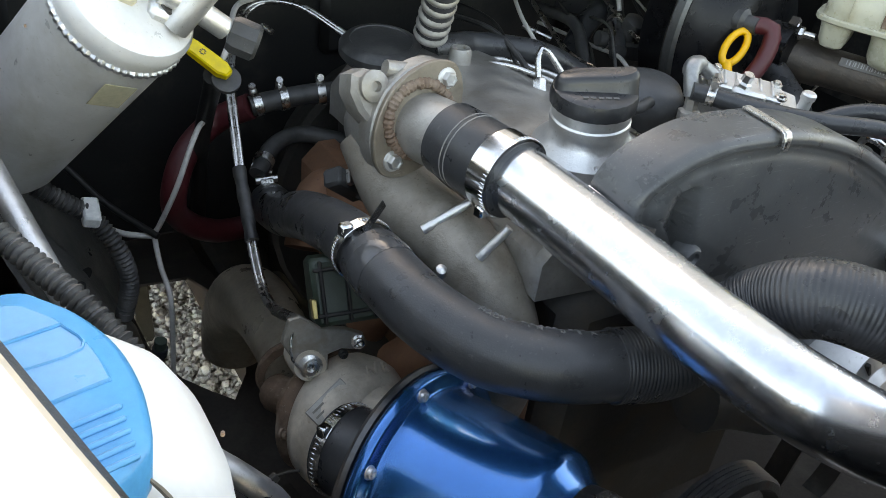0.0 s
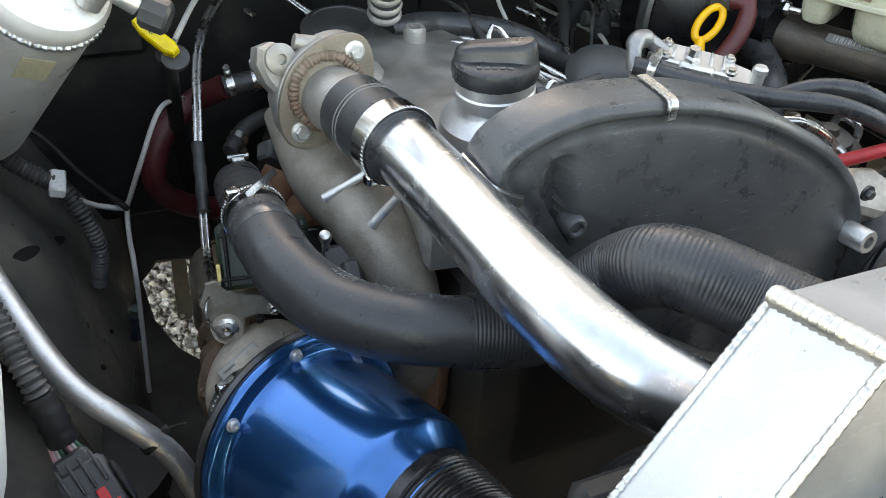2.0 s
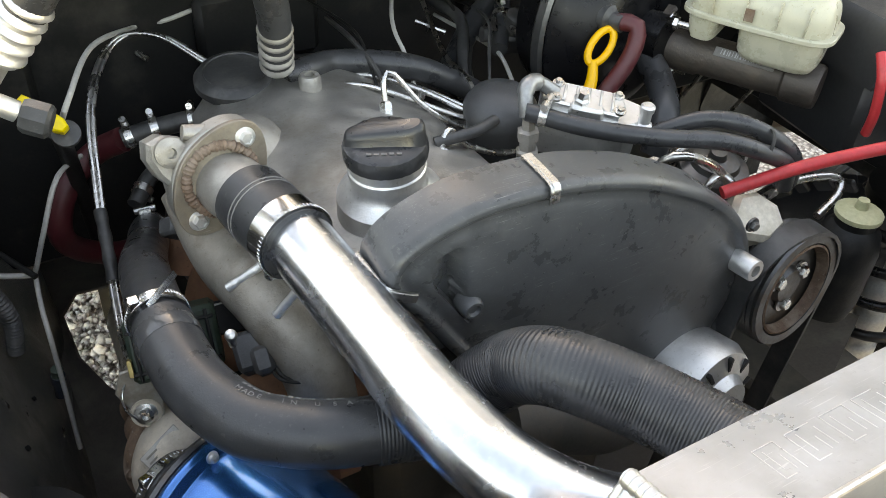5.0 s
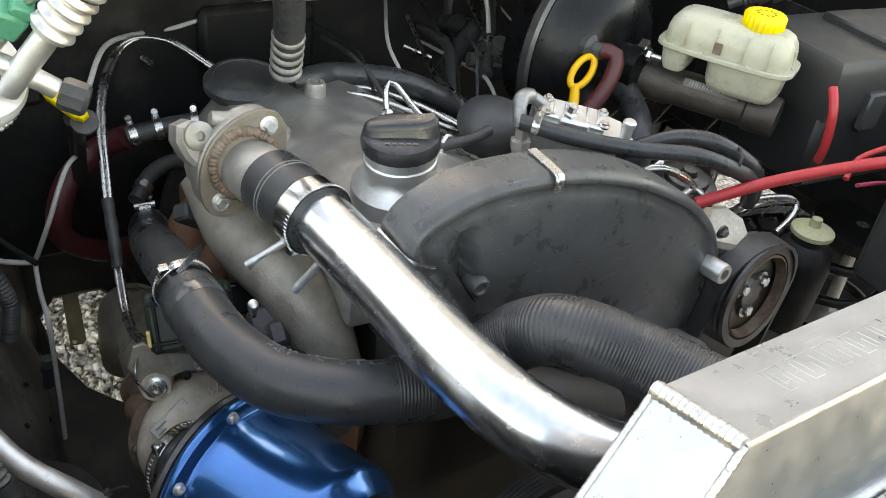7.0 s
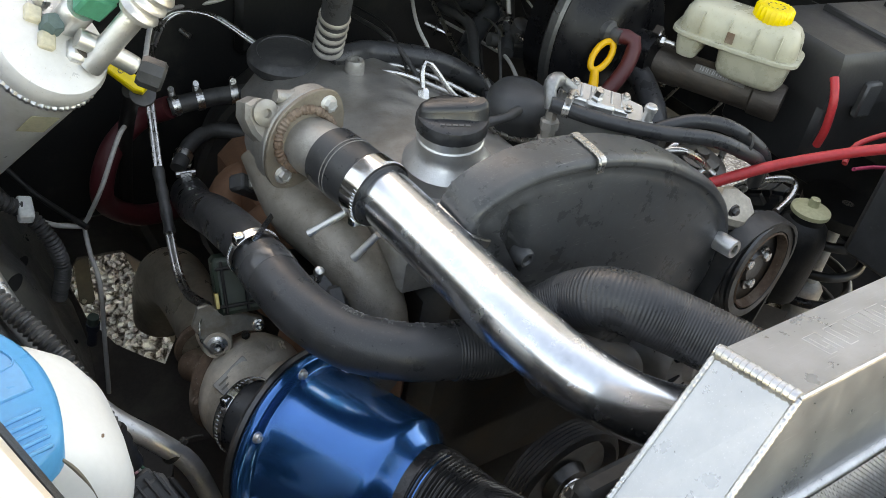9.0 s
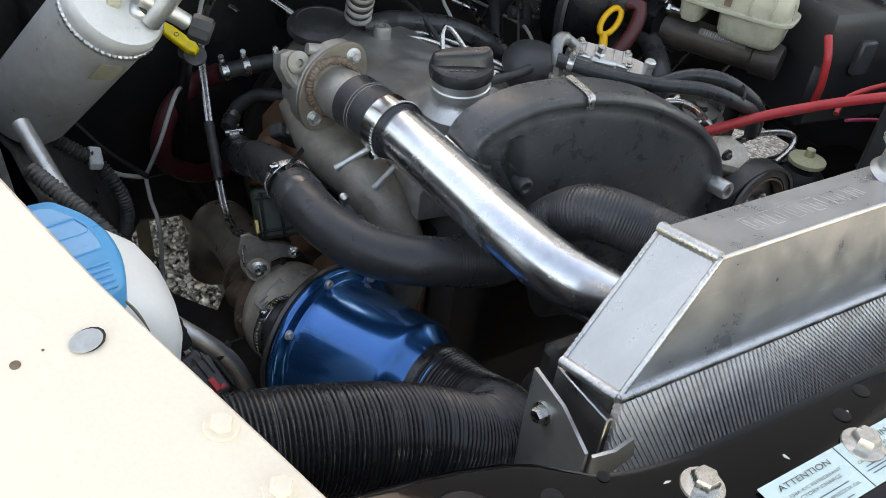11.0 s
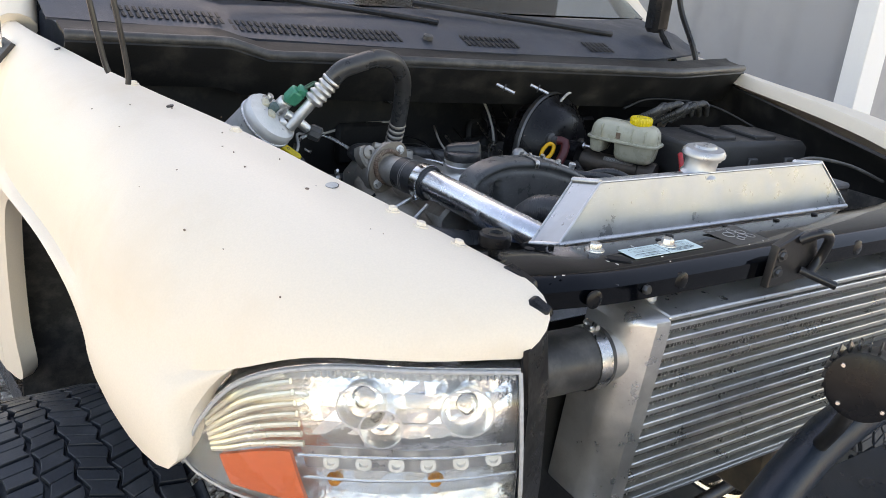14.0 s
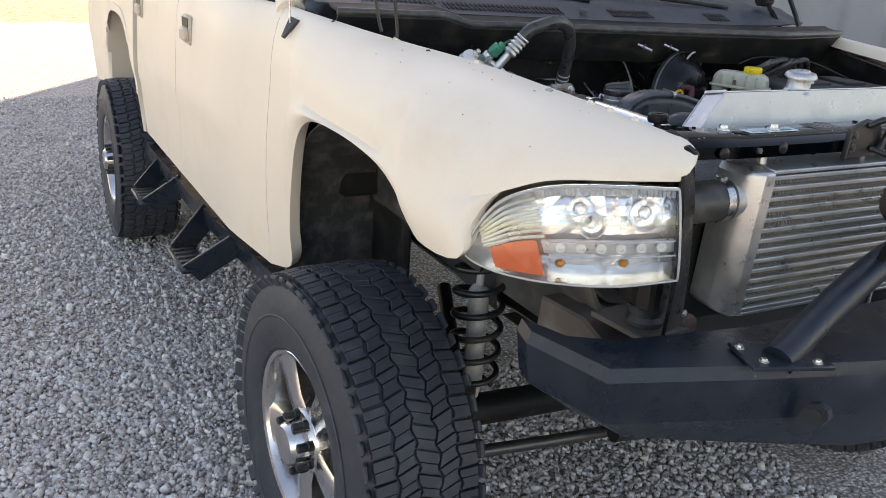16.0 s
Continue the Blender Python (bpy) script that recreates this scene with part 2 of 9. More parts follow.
SIDING = material("metal_siding", (0.33, 0.335, 0.35), 0.45, 0.0, dirt=(0.29, 0.295, 0.31), dirt_scale=2, dirt_from=0.5, grain_amount=0.02, bump=0.05)
TRIM_WHITE = material("white_trim", (0.80, 0.80, 0.79), 0.45, grain_amount=0.02, bump=0.05)


def glass_material(name, tint, rough=0.02):
    n = Nodes(name)
    n.bsdf.inputs["Base Color"].default_value = (*tint, 1)
    n.bsdf.inputs["Transmission Weight"].default_value = 1.0
    n.bsdf.inputs["Roughness"].default_value = rough
    n.bsdf.inputs["IOR"].default_value = 1.45
    return n.mat


GLASS = glass_material("clear_lens", (0.97, 0.97, 0.96))
SCREEN_GLASS = glass_material("windscreen_glass", (0.55, 0.62, 0.66))


def ground_material():
    """Grey gravel, turning to dry grass far behind the truck."""
    n = Nodes("gravel_ground")
    v = n.t.nodes.new("ShaderNodeTexVoronoi")
    v.inputs["Scale"].default_value = 75
    n.link(n.coord.outputs["Object"], v.inputs["Vector"])
    stone = n.ramp(v.outputs["Color"], [(0.1, (0.40, 0.345, 0.31)), (0.5, (0.72, 0.64, 0.585)), (0.9, (0.92, 0.86, 0.81))])
    # shade in the gaps between stones, multiplied into the ground colour
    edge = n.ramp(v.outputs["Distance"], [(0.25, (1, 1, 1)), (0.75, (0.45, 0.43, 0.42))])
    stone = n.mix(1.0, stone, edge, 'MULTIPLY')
    grass = n.ramp(n.noise(7.0, 8.0), [(0.35, (0.26, 0.21, 0.10)), (0.65, (0.50, 0.43, 0.27))])
    sep = n.t.nodes.new("ShaderNodeSeparateXYZ")
    n.link(n.coord.outputs["Object"], sep.inputs[0])
    wob = n.t.nodes.new("ShaderNodeMath")
    wob.operation = 'MULTIPLY_ADD'
    n.link(n.noise(1.3, 5.0), wob.inputs[0])
    wob.inputs[1].default_value = 3.0
    n.link(sep.outputs["Y"], wob.inputs[2])
    far = n.t.nodes.new("ShaderNodeMapRange")
    far.inputs["From Min"].default_value = 16.3
    far.inputs["From Max"].default_value = 17.2
    n.link(wob.outputs[0], far.inputs["Value"])
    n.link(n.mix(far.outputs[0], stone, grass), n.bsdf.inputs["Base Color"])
    n.bsdf.inputs["Roughness"].default_value = 0.9
    n.bump(v.outputs["Distance"], 0.8, 0.01)
    return n.mat


def stone_material():
    n = Nodes("gravel_stone")
    g = n.t.nodes.new("ShaderNodeNewGeometry")
    col = n.ramp(g.outputs["Random Per Island"], [(0.0, (0.38, 0.32, 0.29)), (0.4, (0.68, 0.60, 0.545)), (0.8, (0.84, 0.77, 0.715)), (1.0, (0.95, 0.92, 0.88))])
    col = n.mix(0.35, col, n.ramp(n.noise(160), [(0.3, (0.28, 0.26, 0.24)), (0.7, (0.78, 0.74, 0.71))]))
    n.link(col, n.bsdf.inputs["Base Color"])
    n.bsdf.inputs["Roughness"].default_value = 0.85
    n.bump(n.noise(260), 0.3, 0.002)
    return n.mat


GROUND = ground_material()
STONE = stone_material()

# ---- mesh helpers ----


def frm(origin, zdir, xhint=(1, 0, 0)):
    """A frame at origin whose z runs along zdir and whose x leans to xhint."""
    z = Vector(zdir).normalized()
    x = Vector(xhint)
    x = x - z * x.dot(z)
    if x.length < 1e-5:
        x = z.orthogonal()
    x.normalize()
    y = z.cross(x)
    return Matrix(((x.x, y.x, z.x, origin[0]), (x.y, y.y, z.y, origin[1]), (x.z, y.z, z.z, origin[2]), (0, 0, 0, 1)))


def smooth_path(pts, step):
    """Points along a centripetal-like spline through pts, about step apart."""
    p = [Vector(q) for q in pts]
    if len(p) == 2:
        k = max(1, int((p[1] - p[0]).length / step))
        return [p[0].lerp(p[1], i / k) for i in range(k + 1)]
    p = [2 * p[0] - p[1]] + p + [2 * p[-1] - p[-2]]
    out = []
    for a, b, c, d in zip(p, p[1:], p[2:], p[3:]):
        k = max(2, int((c - b).length / step))
        for i in range(k):
            t = i / k
            out.append(0.5 * ((2 * b) + (c - a) * t + (2 * a - 5 * b + 4 * c - d) * t * t + (3 * b - a - 3 * c + d) * t ** 3))
    out.append(p[-2])
    return out


class Geo:
    """Collects vertices and faces of one mesh."""

    def __init__(self):
        self.v, self.f = [], []

    def ring_grid(self, rings, closed=True, caps=True):
        base = len(self.v)
        n = len(rings[0])
        for r in rings:
            self.v.extend(tuple(q) for q in r)
        for i in range(len(rings) - 1):
            for j in range(n if closed else n - 1):
                a, b = base + i * n + j, base + i * n + (j + 1) % n
                self.f.append((a, b, b + n, a + n))
        if caps and closed:
            self.f.append(tuple(base + j for j in reversed(range(n))))
            self.f.append(tuple(base + (len(rings) - 1) * n + j for j in range(n)))
        return self

    def tube(self, pts, r, seg=14, step=0.01, caps=True, flat=1.0):
        """Round tube along a smooth path; r is a number, or a function of (metres along, part along)."""
        path = smooth_path(pts, step)
        t0 = (path[1] - path[0]).normalized()
        x = t0.orthogonal().normalized()
        rings, s = [], 0.0
        total = sum((b - a).length for a, b in zip(path, path[1:])) or 1.0
        for i, p in enumerate(path):
            a, b = path[max(0, i - 1)], path[min(len(path) - 1, i + 1)]
            t = (b - a).normalized()
            if i:
                s += (p - path[i - 1]).length
            x = (x - t * x.dot(t)).normalized()
            y = t.cross(x)
            rr = r(s, s / total) if callable(r) else r
            rings.append([p + x * (rr * math.cos(2 * math.pi * j / seg)) + y * (flat * rr * math.sin(2 * math.pi * j / seg)) for j in range(seg)])
        return self.ring_grid(rings, True, caps)

    def lathe(self, prof, m=None, seg=24, caps=True, lobes=0, depth=0.0):
        """Profile of (radius, height) turned about the local z; lobes and depth flute it."""
        m = m or Matrix()
        rings = []
        for r, h in prof:
            ring = []
            for j in range(seg):
                a = 2 * math.pi * j / seg
                q = r + (depth * math.cos(lobes * a) if lobes else 0)
                ring.append(m @ Vector((q * math.cos(a), q * math.sin(a), h)))
            rings.append(ring)
        return self.ring_grid(rings, True, caps)

    def box(self, c, size, m=None, bev=0.002):
        """Box with chamfered edges, centred at c."""
        m = m or Matrix()
        h = [max(1e-5, q / 2) for q in size]
        b = min(bev, *[q * 0.9 for q in h])
        base = len(self.v)
        idx = {}
        for sx in (-1, 1):
            for sy in (-1, 1):
                for sz in (-1, 1):
                    for k in range(3):
                        q = [sx * (h[0] - b), sy * (h[1] - b), sz * (h[2] - b)]
                        q[k] = (sx, sy, sz)[k] * h[k]
                        idx[sx, sy, sz, k] = len(self.v)
                        self.v.append(tuple(m @ (Vector(c) + Vector(q))))
        out = []
        for k in range(3):
            i, j = [q for q in range(3) if q != k]
            for s in (-1, 1):
                quad = []
                for a, bb in ((-1, -1), (1, -1), (1, 1), (-1, 1)):
                    sg = [0, 0, 0]
                    sg[k], sg[i], sg[j] = s, a, bb
                    quad.append(idx[(*sg, k)])
                out.append(quad)
            for a in (-1, 1):
                for bb in (-1, 1):
                    e = []
                    for s, kk in ((-1, i), (1, i), (1, j), (-1, j)):
                        sg = [0, 0, 0]
                        sg[k], sg[i], sg[j] = s, a, bb
                        e.append(idx[(*sg, kk)])
                    out.append(e)
        for sx in (-1, 1):
            for sy in (-1, 1):
                for sz in (-1, 1):
                    out.append([idx[sx, sy, sz, k] for k in range(3)])
        mid = m @ Vector(c)
        for face in out:
            p = [Vector(self.v[q]) for q in face]
            nrm = (p[1] - p[0]).cross(p[2] - p[0])
            cen = sum(p, Vector()) / len(p)
            self.f.append(tuple(face) if nrm.dot(cen - mid) >= 0 else tuple(reversed(face)))
        return self

    def prism(self, outline, h0, h1, m=None, bev=0.003):
        """Outline (x, y) drawn up from h0 to h1 along local z with a chamfered top."""
        m = m or Matrix()
        n = len(outline)
        area = sum(a[0] * b[1] - b[0] * a[1] for a, b in zip(outline, outline[1:] + outline[:1]))
        o = [Vector((*p, 0)) for p in (outline if area > 0 else outline[::-1])]
        ins = []
        for i in range(n):
            a, b, c = o[i - 1], o[i], o[(i + 1) % n]
            d = ((b - a).normalized() + (c - b).normalized())
            d = d.normalized() if d.length > 1e-6 else (b - a).normalized()
            ins.append(b + Vector((-d.y, d.x, 0)) * bev)
        up = Vector((0, 0, 1))
        rings = [[m @ (p + up * h0) for p in o], [m @ (p + up * (h1 - bev)) for p in o], [m @ (p + up * h1) for p in ins]]
        return self.ring_grid(rings, True, True)

    def sheet(self, rows, thick=0.0):
        """Open grid of points; thick gives it a back."""
        rows = [[Vector(p) for p in r] for r in rows]
        if not thick:
            return self.ring_grid(rows, False, False)
        base, nr, nc = len(self.v), len(rows), len(rows[0])
        nor = []
        for i in range(nr):
            for j in range(nc):
                du = rows[min(nr - 1, i + 1)][j] - rows[max(0, i - 1)][j]
                dv = rows[i][min(nc - 1, j + 1)] - rows[i][max(0, j - 1)]
                q = du.cross(dv)
                nor.append(q.normalized() if q.length > 1e-12 else Vector((0, 0, 1)))
        flat = [p for r in rows for p in r]
        self.v.extend(tuple(p) for p in flat)
        self.v.extend(tuple(p - q * thick) for p, q in zip(flat, nor))
        off = nr * nc
        for i in range(nr - 1):
            for j in range(nc - 1):
                a, b, c, d = base + i * nc + j, base + i * nc + j + 1, base + (i + 1) * nc + j + 1, base + (i + 1) * nc + j
                self.f.append((a, d, c, b))
                self.f.append((a + off, b + off, c + off, d + off))
        edge = [i for i in range(nc)] + [nc * k + nc - 1 for k in range(1, nr)] + [nc * (nr - 1) + k for k in range(nc - 2, -1, -1)] + [nc * k for k in range(nr - 2, 0, -1)]
        for a, b in zip(edge, edge[1:] + edge[:1]):
            self.f.append((base + a, base + b, base + b + off, base + a + off))
        return self

    def mesh(self, name, sharp=38):
        me = bpy.data.meshes.new(name)
        me.from_pydata(self.v, [], self.f)
        me.validate()
        bm = bmesh.new()
        bm.from_mesh(me)
        bmesh.ops.recalc_face_normals(bm, faces=bm.faces)
        bm.to_mesh(me)
        bm.free()
        me.polygons.foreach_set("use_smooth", [True] * len(me.polygons))
        me.set_sharp_from_angle(angle=radians(sharp))
        return me


def part(name, geo, mat, parent=None, label="", sharp=38):
    me = geo.mesh(name, sharp)
    me.materials.append(mat)
    ob = new(name, me)
    ob.parent = parent
    return tagged(ob, label)


def thing(name, label, category, at=(0, 0, 0), group="", kind=""):
    """An Empty at the base of a thing; parts are built in the world's frame and keep it."""
    return tagged(new(name), label, category, group, kind)


def single(name, geo, mat, label, category, group="", kind="", sharp=38):
    return tagged(part(name, geo, mat, None, "", sharp), label, category, group, kind)


def hexbolt(at, axis, r=0.006, h=0.005, washer=True):
    g = Geo()
    m = frm(at, axis)
    if washer:
        g.lathe([(r * 1.5, -0.001), (r * 1.55, 0.0), (r * 1.5, 0.0015), (0.0005, 0.0016)], m, 18)
    g.lathe([(r, 0.0), (r, h * 0.8), (r * 0.85, h), (0.0005, h)], m, 6)
    return g


def clamp_band(at, axis, r, w=0.012):
    """Worm-drive hose clamp: band, screw housing and screw."""
    g = Geo()
    m = frm(at, axis)
    g.lathe([(r + 0.0005, -w / 2), (r + 0.0018, -w / 2), (r + 0.002, 0), (r + 0.0018, w / 2), (r + 0.0005, w / 2)], m, 30, False)
    g.box((0, r + 0.004, 0), (0.016, 0.007, w * 0.9), m, 0.0015)
    g.lathe([(0.004, -0.012), (0.004, 0.012)], m @ pose(0, r + 0.006, 0, 0, 90, 0), 8)
    return g

# ---- ground and building ----


def build_ground():
    g = Geo()
    n = 24
    rows = []
    for i in range(n + 1):
        v = (i / n * 2 - 1)
        rows.append([(400 * abs(u) ** 2.2 * (1 if u > 0 else -1), 400 * abs(v) ** 2.2 * (1 if v > 0 else -1), -0.012)
                     for u in [j / n * 2 - 1 for j in range(n + 1)]])
    g.sheet(rows)
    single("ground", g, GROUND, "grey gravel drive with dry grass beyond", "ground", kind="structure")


def build_gravel():
    """Loose angular stones where the camera comes near the ground, as one mesh."""
    rng = np.random.default_rng(5)
    bv = np.array([(x, y, z) for x in (-1, 1) for y in (-1, 1) for z in (-1, 1)], float)
    bf = np.array([(0, 1, 3), (0, 3, 2), (4, 6, 7), (4, 7, 5), (0, 4, 5), (0, 5, 1), (2, 3, 7), (2, 7, 6), (0, 2, 6), (0, 6, 4), (1, 5, 7), (1, 7, 3)])
    zones = [(-3.4, -0.55, -0.6, 2.2, 7600), (-3.6, -0.45, 2.2, 5.2, 3000), (-0.55, 0.7, -0.5, 1.4, 5200), (-0.55, 0.05, 1.4, 2.15, 8000), (-3.6, 0.3, 5.2, 8.0, 700)]
    cs, rs = [], []
    for x0, x1, y0, y1, dens in zones:
        k = int((x1 - x0) * (y1 - y0) * dens)
        cs.append(np.column_stack([rng.uniform(x0, x1, k), rng.uniform(y0, y1, k), rng.uniform(-0.012, 0.001, k)]))
        rs.append(np.clip(rng.lognormal(-5.08, 0.32, k), 0.003, 0.016))
    c, r = np.concatenate(cs), np.concatenate(rs)
    k = len(c)
    q = rng.normal(size=(k, 4))
    q /= np.linalg.norm(q, axis=1)[:, None]
    w, x, y, z = q.T
    rot = np.stack([np.stack([1 - 2 * (y * y + z * z), 2 * (x * y - z * w), 2 * (x * z + y * w)], 1),
                    np.stack([2 * (x * y + z * w), 1 - 2 * (x * x + z * z), 2 * (y * z - x * w)], 1),
                    np.stack([2 * (x * z - y * w), 2 * (y * z + x * w), 1 - 2 * (x * x + y * y)], 1)], 1)
    sc = rng.uniform(0.5, 1.1, (k, 3)) * r[:, None]
    vs = (bv[None] + rng.uniform(-0.42, 0.42, (k, len(bv), 3))) * sc[:, None, :]
    vs = np.einsum('kij,knj->kni', rot, vs) + c[:, None, :]
    fs = bf[None] + (np.arange(k) * len(bv))[:, None, None]
    me = bpy.data.meshes.new("gravel")
    me.vertices.add(k * len(bv))
    me.vertices.foreach_set("co", vs.ravel())
    me.loops.add(k * len(bf) * 3)
    me.loops.foreach_set("vertex_index", fs.ravel())
    me.polygons.add(k * len(bf))
    me.polygons.foreach_set("loop_start", np.arange(0, k * len(bf) * 3, 3))
    me.update()
    me.materials.append(STONE)
    tagged(new("gravel", me), "loose grey crushed stone spread over the drive", "gravel", kind="stuff")


def build_garage():
    """Ribbed metal building beside the truck, whose shade lies over it."""
    x0, y0, y1, h = 2.6, 1.37, 13.9, 6.4
    wall = tagged(new("wall_garage"), "grey ribbed metal wall of a garage with white corner trim", "wall", kind="structure")
    g = Geo()
    g.box((x0 + 4.1, (y0 + y1) / 2, h / 2), (8.0, y1 - y0, h), None, 0.01)
    part("wall_body", g, SIDING, wall)
    y = y0 + 0.12
    while y < y1:
        r = Geo()
        r.prism([(-0.035, 0), (0.035, 0), (0.02, 0.022), (-0.02, 0.022)], 0.05, h - 0.05, frm((x0 + 0.1, y, 0), (0, 0, 1), (0, -1, 0)), 0.002)
        part("siding_rib", r, SIDING, wall)
        y += 0.3
    t = Geo()
    t.box((x0 + 0.06, y0 - 0.012, h / 2), (0.16, 0.10, h), None, 0.004)
    part("corner_trim", t, TRIM_WHITE, wall)
    rf = Geo()
    rf.box((x0 + 4.1, (y0 + y1) / 2, h + 0.06), (8.5, y1 - y0 + 0.5, 0.12), None, 0.02)
    part("roof_edge", rf, TRIM_WHITE, wall)


build_ground()
build_garage()

# ---- the truck ----
truck = thing("pickup_truck", "lifted cream primer pickup truck with its bonnet open on gravel", "truck")
MID = 0.05


def mirror_geo(g):
    q = Geo()
    q.v = [(2 * MID - x, y, z) for x, y, z in g.v]
    q.f = [tuple(reversed(f)) for f in g.f]
    return q


FENDER_STATIONS = [
    ((-0.537, -0.142, 1.318), (-0.581, -0.224, 1.252)),
    ((-0.572, -0.050, 1.334), (-0.680, -0.186, 1.250)),
    ((-0.606, 0.040, 1.349), (-0.775, -0.112, 1.238)),
    ((-0.640, 0.130, 1.363), (-0.832, -0.048, 1.205)),
    ((-0.665, 0.210, 1.374), (-0.864, -0.012, 1.140)),
    ((-0.688, 0.290, 1.382), (-0.890, -0.008, 1.070)),
    ((-0.705, 0.350, 1.387), (-0.913, 0.112, 1.070)),
    ((-0.722, 0.410, 1.391), (-0.915, 0.175, 1.125)),
    ((-0.745, 0.490, 1.396), (-0.918, 0.270, 1.172)),
    ((-0.770, 0.590, 1.402), (-0.927, 0.430, 1.198)),
    ((-0.795, 0.690, 1.409), (-0.937, 0.600, 1.200)),
    ((-0.812, 0.770, 1.415), (-0.940, 0.700, 1.182)),
    ((-0.824, 0.830, 1.419), (-0.940, 0.770, 1.125)),
    ((-0.833, 0.870, 1.422), (-0.935, 0.825, 1.000)),
    ((-0.842, 0.910, 1.425), (-0.925, 0.868, 0.850)),
    ((-0.850, 0.950, 1.428), (-0.912, 0.895, 0.735)),
    ((-0.862, 1.040, 1.434), (-0.925, 1.040, 0.690)),
]


def fender_station(i, o, wide=-0.925, low=6):
    """Points across the fender from its inner edge over the crown to its lower edge."""
    i, o = Vector(i), Vector(o)
    drop = min(0.19, i.z - o.z)
    k = drop / max(1e-6, i.z - o.z)
    widest = min(o.x, wide if i.y > 0.3 else o.x)
    w = Vector((widest, i.y + (o.y - i.y) * min(1.0, 0.5 + 0.5 * k), i.z - drop))
    pts = [i + Vector((0.012, 0, -0.03)), i + Vector((0.004, 0, -0.006))]
    n = 9
    for j in range(n + 1):
        a = math.pi / 2 * j / n
        pts.append(Vector((i.x + (w.x - i.x) * math.sin(a) ** 0.95, i.y + (w.y - i.y) * math.sin(a), i.z + 0.006 * math.sin(2 * a) - drop * (1 - math.cos(a) ** 1.15))))
    m = low
    for j in range(1, m + 1):
        t = j / m
        q = w.lerp(o, t)
        if k < 0.99:
            q.x = w.x - 0.015 * math.sin(math.pi * t) + (o.x - w.x) * t
        pts.append(q)
    pts.append(o + Vector((0.02, 0.004, 0.006)))
    pts.append(o + Vector((0.03, 0.005, 0.02)))
    return pts


def dense(stations, sub=4):
    cols = [list(c) for c in zip(*stations)]
    out = None
    for c in cols:
        p = [2 * c[0] - c[1]] + list(c) + [2 * c[-1] - c[-2]]
        line = []
        for a, b, cc, d in zip(p, p[1:], p[2:], p[3:]):
            for s in range(sub):
                t = s / sub
                line.append(0.5 * ((2 * b) + (cc - a) * t + (2 * a - 5 * b + 4 * cc - d) * t * t + (3 * b - a - 3 * cc + d) * t ** 3))
        line.append(c[-1])
        out = [[q] for q in line] if out is None else [r + [q] for r, q in zip(out, line)]
    return out


FENDER_ROWS = []


def on_fender(x, y):
    """Point of the near fender's skin next to (x, y) and its outward normal."""
    best = min(((abs(q.x - x) + abs(q.y - y), i, j) for i, r in enumerate(FENDER_ROWS) for j, q in enumerate(r) if 2 <= j < 14))
    i, j = min(best[1], len(FENDER_ROWS) - 2), best[2]
    p = FENDER_ROWS[i][j]
    n = (FENDER_ROWS[i + 1][j] - p).cross(FENDER_ROWS[i][j + 1] - p).normalized()
    n = n if n.z > 0 else -n
    dx, dy = x - p.x, y - p.y
    return p + Vector((dx, dy, -(n.x * dx + n.y * dy) / max(0.3, n.z))), n


def build_fenders():
    st = [fender_station(i, o) for i, o in FENDER_STATIONS]
    for k, push in ((0, 1.0), (1, 0.25)):
        for j in range(2, 12):
            a = math.pi / 2 * (j - 2) / 9
            st[k][j] = st[k][j] + Vector((0.024, -0.020, -0.004)) * (push * math.sin(2 * a) ** 1.2)
    rows = dense(st)
    FENDER_ROWS.extend(rows)
    g = Geo().sheet(rows)
    part("fender", g, CREAM, truck, "cream primer front fender with chips and dents")
    part("fender", mirror_geo(g), CREAM, truck, "cream primer front fender")


build_fenders()


